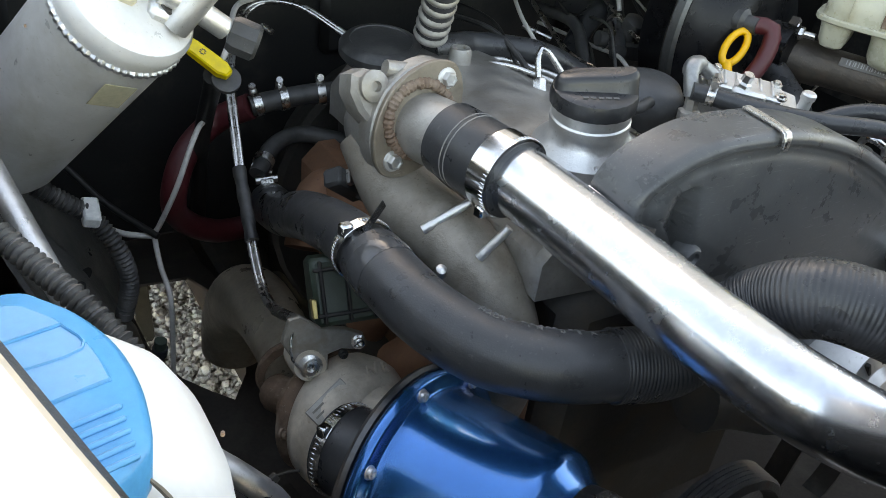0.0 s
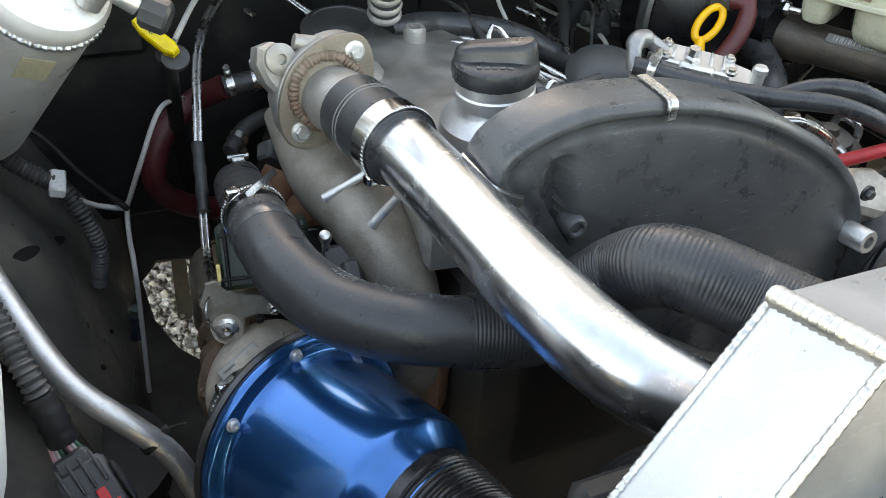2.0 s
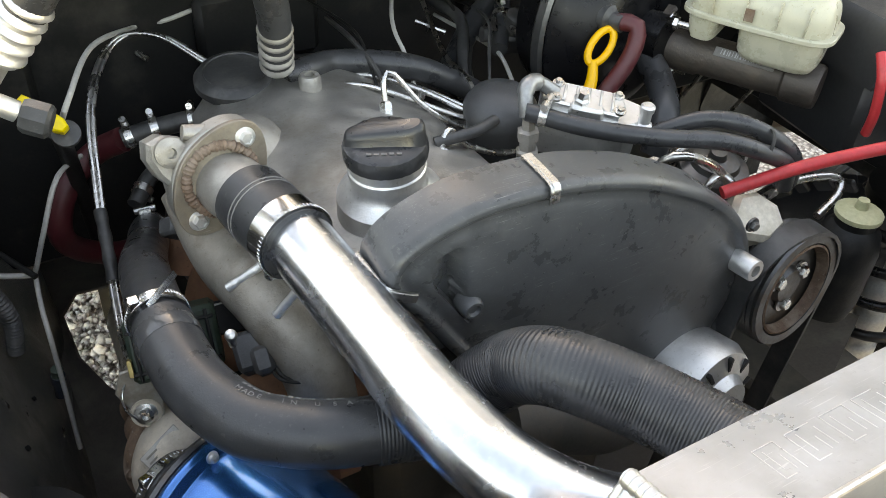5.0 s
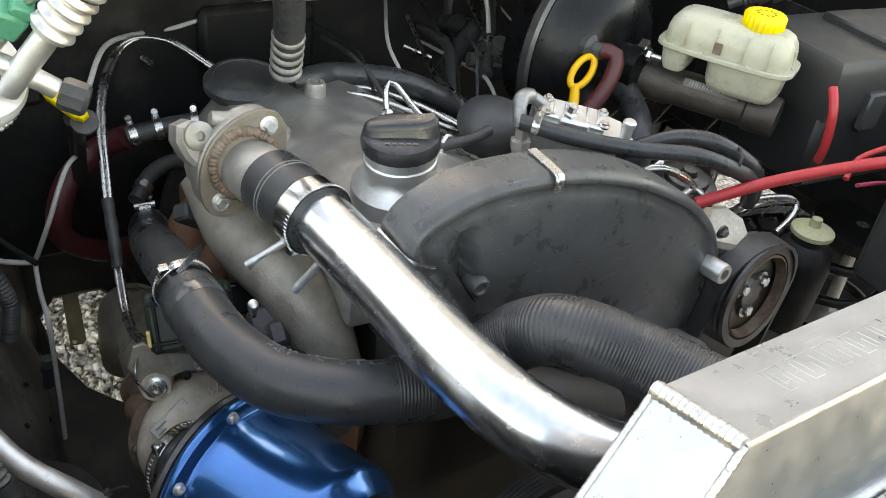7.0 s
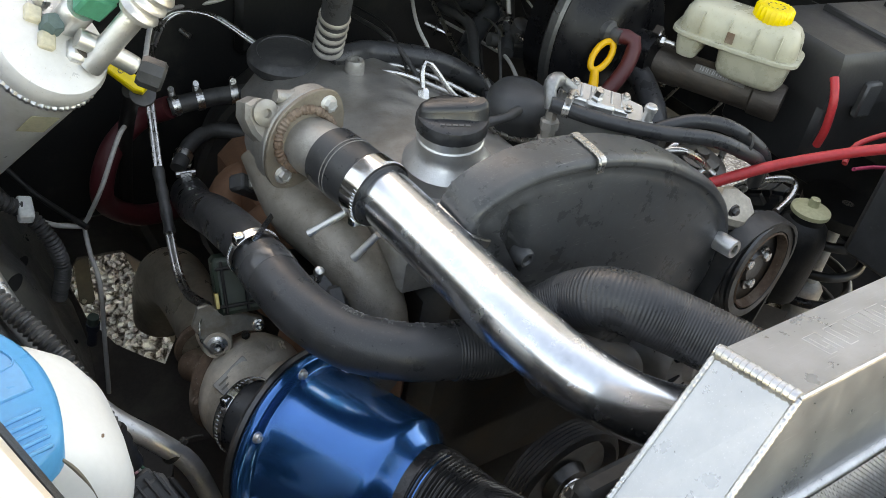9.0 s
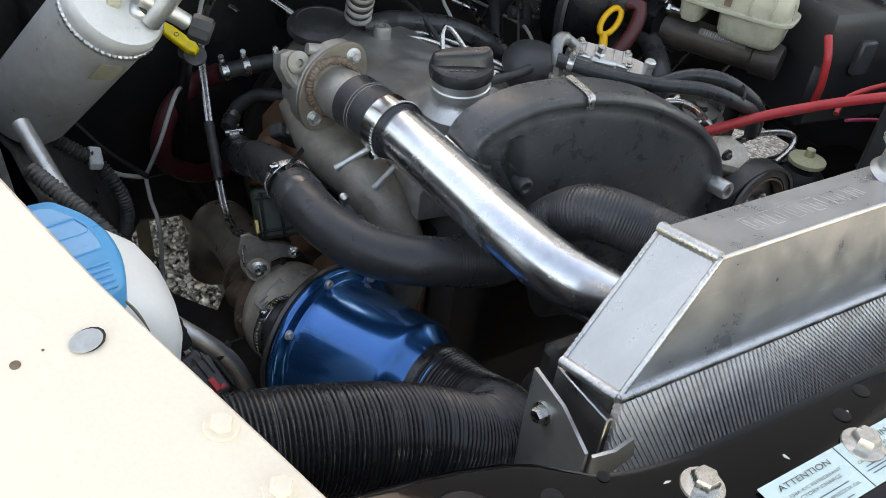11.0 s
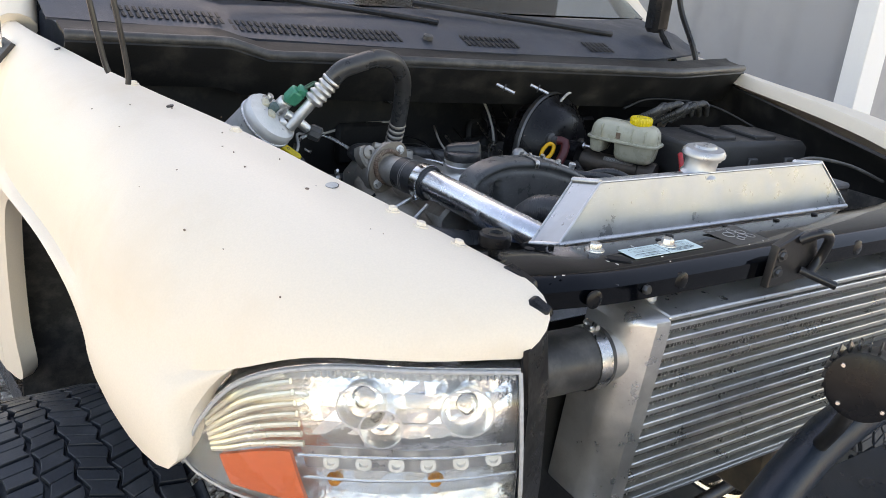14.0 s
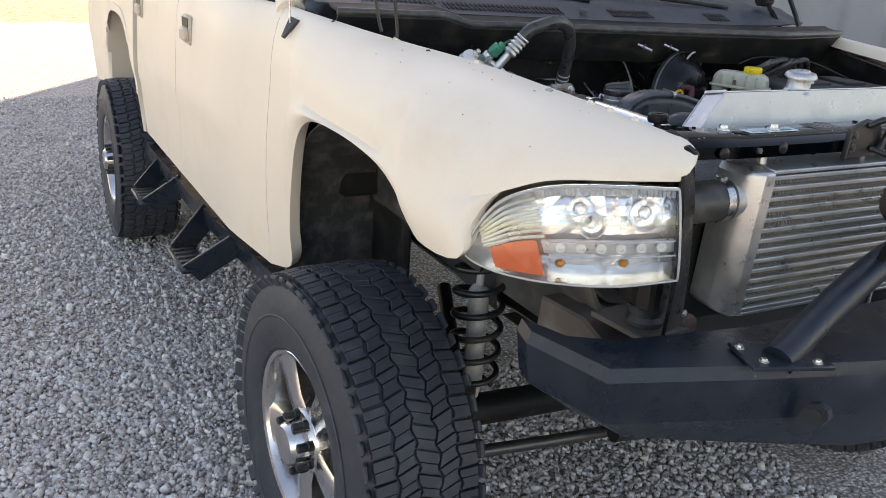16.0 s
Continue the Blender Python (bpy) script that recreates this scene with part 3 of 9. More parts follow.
def build_cab():
    """Door sides, sill, bed side and cab above the belt line."""
    def side(y):
        k = min(1.0, max(0.0, (y - 1.04) / 0.35))
        x = -0.925 - 0.055 * k * k * (3 - 2 * k)
        top = 1.434 + 0.01 * (y - 1.04)
        pts = fender_station((-0.862 - 0.05 * k, y, top), (-0.925 - 0.045 * k, y, 0.69), x, 10)
        for q in pts[12:]:
            if q.z < 0.975:
                q.x += 0.009 * k
        pts[-2] += Vector((0.03, 0, -0.02))
        pts[-1] += Vector((0.09, 0, -0.04))
        return pts
    for y0, y1, nm, lab in ((1.0412, 2.05, "front_door", "cream primer front door"), (2.053, 2.93, "rear_door", "cream primer rear door")):
        ys = [y0 + (y1 - y0) * i / 14 for i in range(15)]
        d = part(nm, Geo().sheet([side(y) for y in ys]), CREAM, truck, lab)
        hy = 1.845 if nm == "front_door" else 2.825
        h = Geo()
        m = frm((side(hy)[9].x - 0.002, hy, 1.285), (-1, 0, 0), (0, 1, 0))
        h.box((0, 0, 0.002), (0.12, 0.10, 0.016), m, 0.007)
        h.box((0, 0.016, 0.014), (0.105, 0.045, 0.018), m, 0.007)
        part("door_handle", h, material_cached("handle_beige", (0.50, 0.42, 0.33), 0.5), d, "beige plastic pull handle")
        hh = Geo()
        hh.box((0, -0.026, 0.0105), (0.095, 0.032, 0.003), m, 0.001)
        part("handle_recess", hh, BAY_BLACK, d)
    rows = []
    for i in range(33):
        y = 2.97 + 1.75 * i / 32
        r = [q.copy() for q in side(y)]
        a = (y - 3.50) / 0.50
        cut = 0.64 + 0.58 * max(0.0, 1 - abs(a) ** 3.2) ** 0.5 if abs(a) < 1 else 0.66
        for q in r:
            q.x -= 0.012
            if q.z < cut:
                q.z = cut
        rows.append(r)
    part("bed_side", Geo().sheet(rows, 0.02), CREAM, truck, "cream primer bed side with rear wheel arch")
    gap = Geo()
    gap.box((-0.90, 2.95, 1.07), (0.10, 0.036, 0.80), None, 0.002)
    part("cab_gap", gap, BAY_BLACK, truck)
    far = Geo().sheet([side(1.04 + 3.7 * i / 12) for i in range(13)], 0.02)
    part("far_side", mirror_geo(far), CREAM, truck)
    cab = Geo()
    prof = [(-0.88, 1.44), (-0.74, 1.95), (-0.6, 2.03), (0.6 + 2 * MID, 2.03), (0.74 + 2 * MID, 1.95), (0.88 + 2 * MID, 1.44)]
    ring = []
    for y, k in ((1.75, 1.0), (2.6, 1.0), (2.93, 0.9)):
        ring.append([Vector((x, y, 1.44 + (z - 1.44) * k)) for x, z in prof])
    cab.sheet(ring, 0.03)
    part("cab_roof", cab, CREAM, truck)
    for sx in (-1, 1):
        p = Geo()
        b = Vector((MID + sx * 0.91, 1.06, 1.42))
        t = Vector((MID + sx * 0.79, 1.72, 1.97))
        p.tube([b, b.lerp(t, 0.5) + Vector((0, 0, 0.01)), t], 0.04, 12, 0.1)
        part("windscreen_pillar", p, CREAM, truck)
    gl = Geo()
    gl.sheet([[Vector((MID + u * (0.87 - 0.13 * v), 1.0 + 0.70 * v + 0.10 * u * u, 1.50 + 0.46 * v)) for u in [j / 12 * 2 - 1 for j in range(13)]] for v in [0, 0.33, 0.66, 1.0]], 0.006)
    ob = part("windscreen", gl, SCREEN_GLASS, truck, "dark tinted windscreen")
    ob.visible_shadow = False
    back = Geo()
    back.box((MID, 2.2, 1.2), (1.7, 1.5, 0.9), None, 0.03)
    part("cabin_interior", back, BAY_BLACK, truck)
    dash = Geo()
    dash.box((MID, 1.35, 1.36), (1.6, 0.5, 0.2), None, 0.05)
    part("dashboard", dash, GREY_PLASTIC, truck)
    bed = Geo()
    bed.box((MID, 3.85, 0.95), (1.7, 1.7, 0.25), None, 0.02)
    part("bed_floor", bed, BAY_BLACK, truck)
    for sx in (-1, 1):
        fr = Geo()
        fr.box((MID + sx * 0.335, 2.25, 0.70), (0.09, 4.5, 0.16), None, 0.01)
        part("chassis_rail", fr, material_cached("dusty_rail", (0.035, 0.032, 0.028), 0.7, dirt=(0.10, 0.085, 0.065), dirt_scale=10, dirt_from=0.42), truck, "dusty black chassis rail")


CACHE = {}


def material_cached(name, *a, **k):
    if name not in CACHE:
        CACHE[name] = material(name, *a, **k)
    return CACHE[name]


build_cab()


def build_wheel(c, steer=0.0):
    """Chunky all-terrain tyre on an eight-lug alloy wheel; the axle runs along x."""
    w = new("wheel")
    w.parent = truck
    tagged(w, "all-terrain tyre on an eight-lug polished alloy wheel")
    a0 = radians(steer)
    m = frm(c, (-math.cos(a0), -math.sin(a0), 0), (0, 1, 0))
    R, H = 0.43, 0.150
    tyre = Geo()
    prof = [(0.225, -H + 0.03), (0.24, -H + 0.005), (0.30, -H - 0.006), (0.36, -H + 0.0), (0.395, -H + 0.012), (0.412, -H + 0.03), (0.418, -H + 0.06), (0.420, 0), (0.418, H - 0.06),
            (0.412, H - 0.03), (0.395, H - 0.012), (0.36, H), (0.30, H + 0.006), (0.255, H - 0.002), (0.24, H - 0.008), (0.225, H - 0.03)]
    tyre.lathe(prof, m, 72, False)
    tyre.lathe([(0.318, H + 0.005), (0.322, H + 0.007), (0.326, H + 0.005)], m, 72, False)
    rng = random.Random(3)
    tread = Geo()
    n = 50
    pitch = 2 * math.pi * R / n

    def zig(line, t):
        """Edge of a tread rib across the tyre at t pitches along it."""
        h, amp, ph = line
        q = (t + ph) % 1.0
        return h + amp * (4 * abs(q - 0.5) - 1)
    lines = [(-0.128, 0.0015, 0.0), (-0.076, 0.005, 0.2), (-0.028, 0.0065, 0.55), (0.026, 0.0065, 0.05), (0.075, 0.005, 0.4), (0.128, 0.0015, 0.0)]
    for k in range(n):
        for row in range(5):
            lo, hi = lines[row], lines[row + 1]
            outer = row in (0, 4)
            s = 1 if row > 1 else -1
            ph = (0.0, 0.45, 0.15, 0.6, 0.3)[row]
            slant = (0.10, -0.32, 0.36, -0.30, -0.10)[row]
            gap = 0.0075 if outer else 0.0048
            e0, e1 = gap / 2 / pitch, 1 - gap / 2 / pitch
            cut = 0.5 + rng.uniform(-0.08, 0.08)
            for t0, t1 in ((e0, cut - 0.014), (cut + 0.014, e1)):
                o = []
                for t, line, d in ((t0, lo, 1), (0.5 * (t0 + t1), lo, 1), (t1, lo, 1), (t1, hi, -1), (0.5 * (t0 + t1), hi, -1), (t0, hi, -1)):
                    h = zig(line, k + ph + t) + d * 0.0032
                    o.append(((t - 0.5) * pitch + slant * (h - (lo[0] + hi[0]) / 2) + rng.uniform(-0.0005, 0.0005), h))
                a = 2 * math.pi * (k + ph + 0.5) / n
                bm_ = m @ Matrix.Rotation(a, 4, 'Z') @ frm((R - 0.0135 - (0.0035 if outer else 0.0), 0, 0), (1, 0, 0), (0, 1, 0))
                if outer:
                    bm_ = bm_ @ Matrix.Translation((0, s * 0.10, 0)) @ Matrix.Rotation(-0.10 * s, 4, 'X') @ Matrix.Translation((0, -s * 0.10, 0))
                tread.prism(o, -0.004, 0.0135 - rng.uniform(0, 0.0008), bm_, 0.0013)
            if outer:
                sm = m @ Matrix.Rotation(a, 4, 'Z') @ pose(R - 0.030, 0, s * (H - 0.014), 0, -30 * s, 0)
                tread.box((0, 0, 0), (0.046, pitch * (0.80 if k % 2 else 0.55), 0.012), sm, 0.004)
    part("tyre", tyre, TYRE, w, "dusty black all-terrain tyre carcass", 30)
    tagged(part("tread", tread, TYRE, w, "interlocking tread blocks with worn edges", 30), kind="stuff")
    H -= 0.010
    rim = Geo()
    rim.lathe([(0.226, -H + 0.03), (0.226, H - 0.03), (0.238, H - 0.008), (0.232, H - 0.002), (0.222, H - 0.006), (0.212, H - 0.03), (0.205, H - 0.075), (0.20, -H + 0.03)], m, 60, False)
    part("rim_barrel", rim, RIM, w, "polished alloy rim", 30)
    for k in range(5):
        sp = Geo()
        a = 2 * math.pi * k / 5 + 0.3
        mm = m @ Matrix.Rotation(a, 4, 'Z')
        sec = []
        for rr, hw, hz in ((0.06, 0.042, H - 0.028), (0.11, 0.040, H - 0.022), (0.16, 0.046, H - 0.022), (0.20, 0.058, H - 0.020), (0.222, 0.068, H - 0.014)):
            sec.append([mm @ Vector(q) for q in ((rr, -hw, hz - 0.045), (rr, -hw, hz - 0.008), (rr, -hw * 0.72, hz), (rr, hw * 0.72, hz), (rr, hw, hz - 0.008), (rr, hw, hz - 0.045))])
        sp.ring_grid(sec)
        part("spoke", sp, RIM, w)
    hub = Geo()
    hub.lathe([(0.085, H - 0.08), (0.085, H - 0.03), (0.078, H - 0.02), (0.06, H - 0.016), (0.055, H + 0.018), (0.048, H + 0.03), (0.02, H + 0.034), (0.001, H + 0.034)], m, 40)
    part("hub_cap", hub, RIM, w, "worn alloy centre cap")
    dk = Geo()
    dk.lathe([(0.20, H - 0.10), (0.19, H - 0.095), (0.001, H - 0.095)], m, 40)
    part("brake_disc", dk, DARK_STEEL, w)
    for k in range(8):
        lg = Geo()
        lm = m @ Matrix.Rotation(2 * math.pi * (k + 0.4) / 8, 4, 'Z') @ pose(0.07, 0, H - 0.02)
        lg.lathe([(0.0125, 0), (0.0125, 0.012), (0.0105, 0.014), (0.0105, 0.036), (0.009, 0.040), (0.001, 0.040)], lm, 8)
        part("lug_nut", lg, BLACK_PAINT, w, "black lug nut" if k == 0 else "")
    return w


build_wheel((-0.898, 0.488, 0.43), 4.0)
build_wheel((-0.935, 3.50, 0.43))
build_wheel((0.898 + 2 * MID, 0.488, 0.43), 4.0)
build_wheel((0.935 + 2 * MID, 3.50, 0.43))


def cowl_y(x):
    return 0.705 - 0.16 * (x + 0.13) if x < 0.55 else 0.596 + 0.25 * (x - 0.55)


def build_wells():
    """Wheel liners, inner fenders, firewall and cowl."""
    g = Geo()
    rows = []
    for k in range(15):
        a = math.pi * (k / 14) * 0.72
        y, z = 0.50 + 0.46 * math.cos(a), 0.72 + 0.50 * math.sin(a) ** 0.8
        rows.append([Vector((x, y, z)) for x in (-0.905, -0.80, -0.70, -0.66)])
    g.sheet(rows, 0.006)
    rows = [[Vector((x, 0.957, z)) for x in (-0.905, -0.75, -0.60)] for z in (0.60, 0.8, 1.1)]
    g.sheet(rows, 0.006)
    rows = [[Vector((-0.66, y, 1.22)), Vector((-0.655, y, 1.05)), Vector((-0.65, y, 0.90 if y > 0.25 else 1.05))] for y in (0.10, 0.25, 0.30, 0.6, 0.96)]
    g.sheet(rows, 0.006)
    part("wheel_liner", g, LINER, truck, "dusty black wheel arch liner")
    part("wheel_liner", mirror_geo(g), LINER, truck)
    f = Geo()
    f.box((MID, 0.93, 1.165), (1.62, 0.06, 0.49), None, 0.01)
    fw = part("firewall", f, BAY_BLACK, truck, "black firewall of the engine bay")
    for x in (-0.5, -0.15, 0.22, 0.5):
        q = Geo()
        q.box((x, 0.895, 1.20), (0.16, 0.02, 0.10), None, 0.01)
        part("pressed_panel", q, BAY_BLACK, fw)
    inn = Geo()
    inn.sheet([[Vector((-0.585 - 0.30 * max(0, y), y, 1.31 + 0.09 * y)), Vector((-0.64 - 0.25 * max(0, y), y, 1.29)), Vector((-0.70 - 0.10 * y, y, 1.20)), Vector((-0.69 - 0.06 * y, y, 1.10)), Vector((-0.64 - 0.03 * y, y, 1.02)), Vector((-0.60, y, 0.95))]
               for y in (-0.08, 0.1, 0.3, 0.5, 0.7, 0.9)], 0.008)
    part("inner_fender", inn, PANEL_DIRT, truck, "dirty black inner fender panel")
    part("inner_fender", mirror_geo(inn), BAY_BLACK, truck)
    xs = [-0.82 + 1.72 * j / 24 for j in range(25)]
    c = Geo()
    c.sheet([[Vector((x, cowl_y(x) + dy, z + (0.02 if x < -0.5 else 0.0))) for x in xs] for dy, z in ((0.05, 1.33), (0.02, 1.37), (-0.005, 1.412), (0.0, 1.422), (0.045, 1.428), (0.06, 1.434))], 0.006)
    part("cowl_front", c, BAY_BLACK, truck, "black pressed panel under the cowl")
    c = Geo()
    c.sheet([[Vector((x, cowl_y(x) + dy + 0.10 * ((x - MID) / 0.86) ** 2, z + (0.012 if x < -0.5 else 0.0))) for x in xs] for dy, z in ((0.055, 1.436), (0.07, 1.440), (0.14, 1.465), (0.155, 1.472), (0.32, 1.50))], 0.005)
    cowl = part("cowl", c, GREY_PLASTIC, truck, "grey plastic windscreen cowl with grilles")
    for x0, x1 in ((-0.70, -0.13), (0.02, 0.16), (0.36, 0.44)):
        n = int((x1 - x0) / 0.0125)
        for k in range(n):
            x = x0 + (x1 - x0) * (k + 0.5) / n
            off = cowl_y(x) + 0.10 * ((x - MID) / 0.86) ** 2
            up = 0.012 if x < -0.5 else 0.0
            d = Vector((0, 0.066, 0.0236)).normalized()
            for t in (0.09, 0.115):
                h = Geo()
                h.box((0, 0, 0), (0.0075, 0.021, 0.002), frm((x, off + t, 1.4475 + (t - 0.07) * 0.357 + up), (0, -d.z, d.y)), 0.0008)
                part("grille_slot", h, BAY_BLACK, cowl)
    lip = Geo()
    lip.tube([(x, cowl_y(x) - 0.004, 1.422 + (0.02 if x < -0.5 else 0.0)) for x in xs], 0.010, 10, 0.05)
    part("cowl_seal", lip, RUBBER, truck, "black rubber cowl seal")
    for pts in ([(-0.45, 0.98, 1.52), (-0.2, 0.95, 1.502), (-0.05, 0.90, 1.492), (0.0, 0.86, 1.488)], [(0.0, 0.98, 1.52), (0.30, 0.86, 1.50), (0.50, 0.80, 1.485)]):
        w = Geo().tube(pts, 0.007, 8, 0.03)
        part("wiper_arm", w, BLACK_PAINT, truck, "black wiper arm")
    sc = Geo()
    sc.lathe([(0.012, -0.003), (0.011, 0.005), (0.006, 0.007), (0.0005, 0.005)], frm((-0.07, 0.79, 1.462), (0, -0.3, 1)), 16)
    part("cowl_screw", sc, RUBBER, truck)


build_wells()


def build_lamp_unit():
    """Clear wrap-round headlight with reflectors, a strip of small lamps and an amber marker."""
    hl = new("headlight")
    hl.parent = truck
    tagged(hl, "clear headlight with chrome reflectors and amber side marker")
    top = [(-0.585, -0.232, 1.240), (-0.68, -0.190, 1.240), (-0.77, -0.115, 1.226), (-0.828, -0.055, 1.19), (-0.858, -0.018, 1.13), (-0.868, 0.0, 1.075)]
    bot = [(-0.570, -0.245, 1.075), (-0.68, -0.205, 1.062), (-0.77, -0.135, 1.055), (-0.828, -0.070, 1.056), (-0.858, -0.025, 1.064), (-0.868, -0.002, 1.072)]

    def surf(u, v, push=0.0):
        t = smooth_path(top, 0.004)
        b = smooth_path(bot, 0.004)
        p = t[int(u * (len(t) - 1))].lerp(b[int(u * (len(b) - 1))], v)
        out = Vector((-0.55, -0.83, 0)).normalized()
        return p + out * (0.020 * math.sin(math.pi * v) ** 0.6 * (1 - u ** 6) + push)
    g = Geo()
    g.sheet([[surf(i / 40, j / 12) for j in range(13)] for i in range(41)], 0.003)
    ln = part("lens", g, GLASS, hl, "clear plastic lens")
    ln.visible_shadow = False
    hs = Geo()
    hs.sheet([[surf(i / 24, j / 8) + Vector((0.06, 0.085, 0)) for j in range(9)] for i in range(25)], 0.004)
    part("reflector", hs, CHROME, hl, "chrome reflector")
    bowl = Geo()
    bowl.sheet([[surf(i / 30, 0.0, -0.004), surf(i / 30, 0.02, -0.03)] + [surf(i / 30, 0.04 + 0.92 * j / 8, -0.058) for j in range(9)] + [surf(i / 30, 0.98, -0.03), surf(i / 30, 1.0, -0.004)] for i in range(31)], 0.003)
    part("lamp_bowl", bowl, CHROME, hl, "chromed lamp bowl")
    rim_ = Geo()
    rim_.tube([surf(i / 40, 0) for i in range(41)], 0.0024, 8, 0.02)
    rim_.tube([surf(i / 40, 1) for i in range(41)], 0.0024, 8, 0.02)
    rim_.tube([surf(0, j / 6) for j in range(7)], 0.0024, 8, 0.02)
    part("lens_rim", rim_, material_cached("grey_bezel", (0.42, 0.42, 0.42), 0.25), hl, "grey bezel edge")
    strip = Geo()
    strip.sheet([[surf(0.02 + 0.56 * i / 20, v, -0.030) for v in (0.545, 0.62, 0.695)] for i in range(21)], 0.002)
    part("lamp_strip", strip, BRUSHED, hl, "chromed strip behind the row of small lamps")
    am = Geo()
    q = [[surf(u, v, -0.012) for v in (0.52, 0.66, 0.80, 0.93)] for u in (0.60, 0.66, 0.72, 0.78, 0.83)]
    am.sheet(q, 0.006)
    part("side_marker", am, AMBER, hl, "orange side marker")
    for k in range(7):
        b = Geo()
        v = 0.10 + 0.065 * k
        pts = [surf(u, v, -0.02) for u in (0.56, 0.64, 0.72, 0.8, 0.86)]
        b.tube(pts, 0.0036, 8, 0.02)
        part("reflector_rib", b, material_cached("pale_gold_chrome", (0.86, 0.80, 0.64), 0.2, 0.6), hl)
    out = Vector((-0.55, -0.83, 0.0)).normalized()
    for u, v, r in ((0.40, 0.27, 0.026), (0.36, 0.40, 0.022), (0.14, 0.3, 0.028)):
        b = Geo()
        m = frm(surf(u, v, -0.07), out)
        b.lathe([(0.008, 0.0), (r * 0.5, 0.008), (r * 0.85, 0.025), (r, 0.045), (r + 0.002, 0.045), (r * 0.87, 0.024), (0.01, -0.003)], m, 24, False)
        part("reflector_bowl", b, CHROME, hl)
        bb = Geo()
        bb.lathe([(0.012, 0.005), (0.013, 0.025), (0.008, 0.034), (0.001, 0.036)], m, 14)
        part("bulb", bb, GLASS, hl)
    for k in range(6):
        b = Geo()
        m = frm(surf(0.08 + 0.085 * k, 0.62, -0.022), out)
        b.lathe([(0.004, -0.008), (0.0085, -0.001), (0.009, 0.0005), (0.005, 0.001), (0.0045, -0.003), (0.001, -0.003)], m, 16)
        part("led", b, TRIM_WHITE, hl, "row of small round lamps" if k == 0 else "")
    st = Geo()
    for v in (0.54, 0.70):
        st.tube([surf(u, v, -0.012) for u in (0.02, 0.2, 0.4, 0.58)], 0.0016, 6, 0.02)
    part("divider", st, CHROME, hl)
    for u, v in ((0.52, 0.84), (0.24, 0.82)):
        b = Geo()
        b.lathe([(0.008, -0.01), (0.0095, 0.006), (0.006, 0.014), (0.001, 0.016)], frm(surf(u, v, -0.052), out), 14)
        part("amber_bulb", b, material_cached("amber_bulb", (0.50, 0.19, 0.02), 0.15), hl)
    rng = random.Random(21)
    for i in range(10):
        for j, (v0, v1) in enumerate(((0.14, 0.23), (0.235, 0.325), (0.33, 0.42), (0.425, 0.51), (0.715, 0.845), (0.85, 0.995))):
            b = Geo()
            u0 = 0.02 + 0.055 * i
            d = [-0.046 + rng.uniform(-0.0028, 0.0028) for q in range(4)]
            b.sheet([[surf(u0, v0, d[0]), surf(u0, v1, d[1])], [surf(u0 + 0.0548, v0 - 0.004, d[2]), surf(u0 + 0.0548, v1 + 0.004, d[3])]], 0.002)
            part("reflector_facet", b, CHROME, hl)
    for k in range(30):
        b = Geo()
        u0 = 0.015 + 0.019 * k
        b.sheet([[surf(u0, 0.02, -0.022), surf(u0, 0.13, -0.034)], [surf(u0 + 0.009, 0.02, -0.028), surf(u0 + 0.009, 0.13, -0.040)], [surf(u0 + 0.0185, 0.02, -0.022), surf(u0 + 0.0185, 0.13, -0.034)]], 0.0015)
        part("reflector_flute", b, CHROME, hl)


build_lamp_unit()

# ---- the front: radiator support, radiator, intercooler, bumper ----


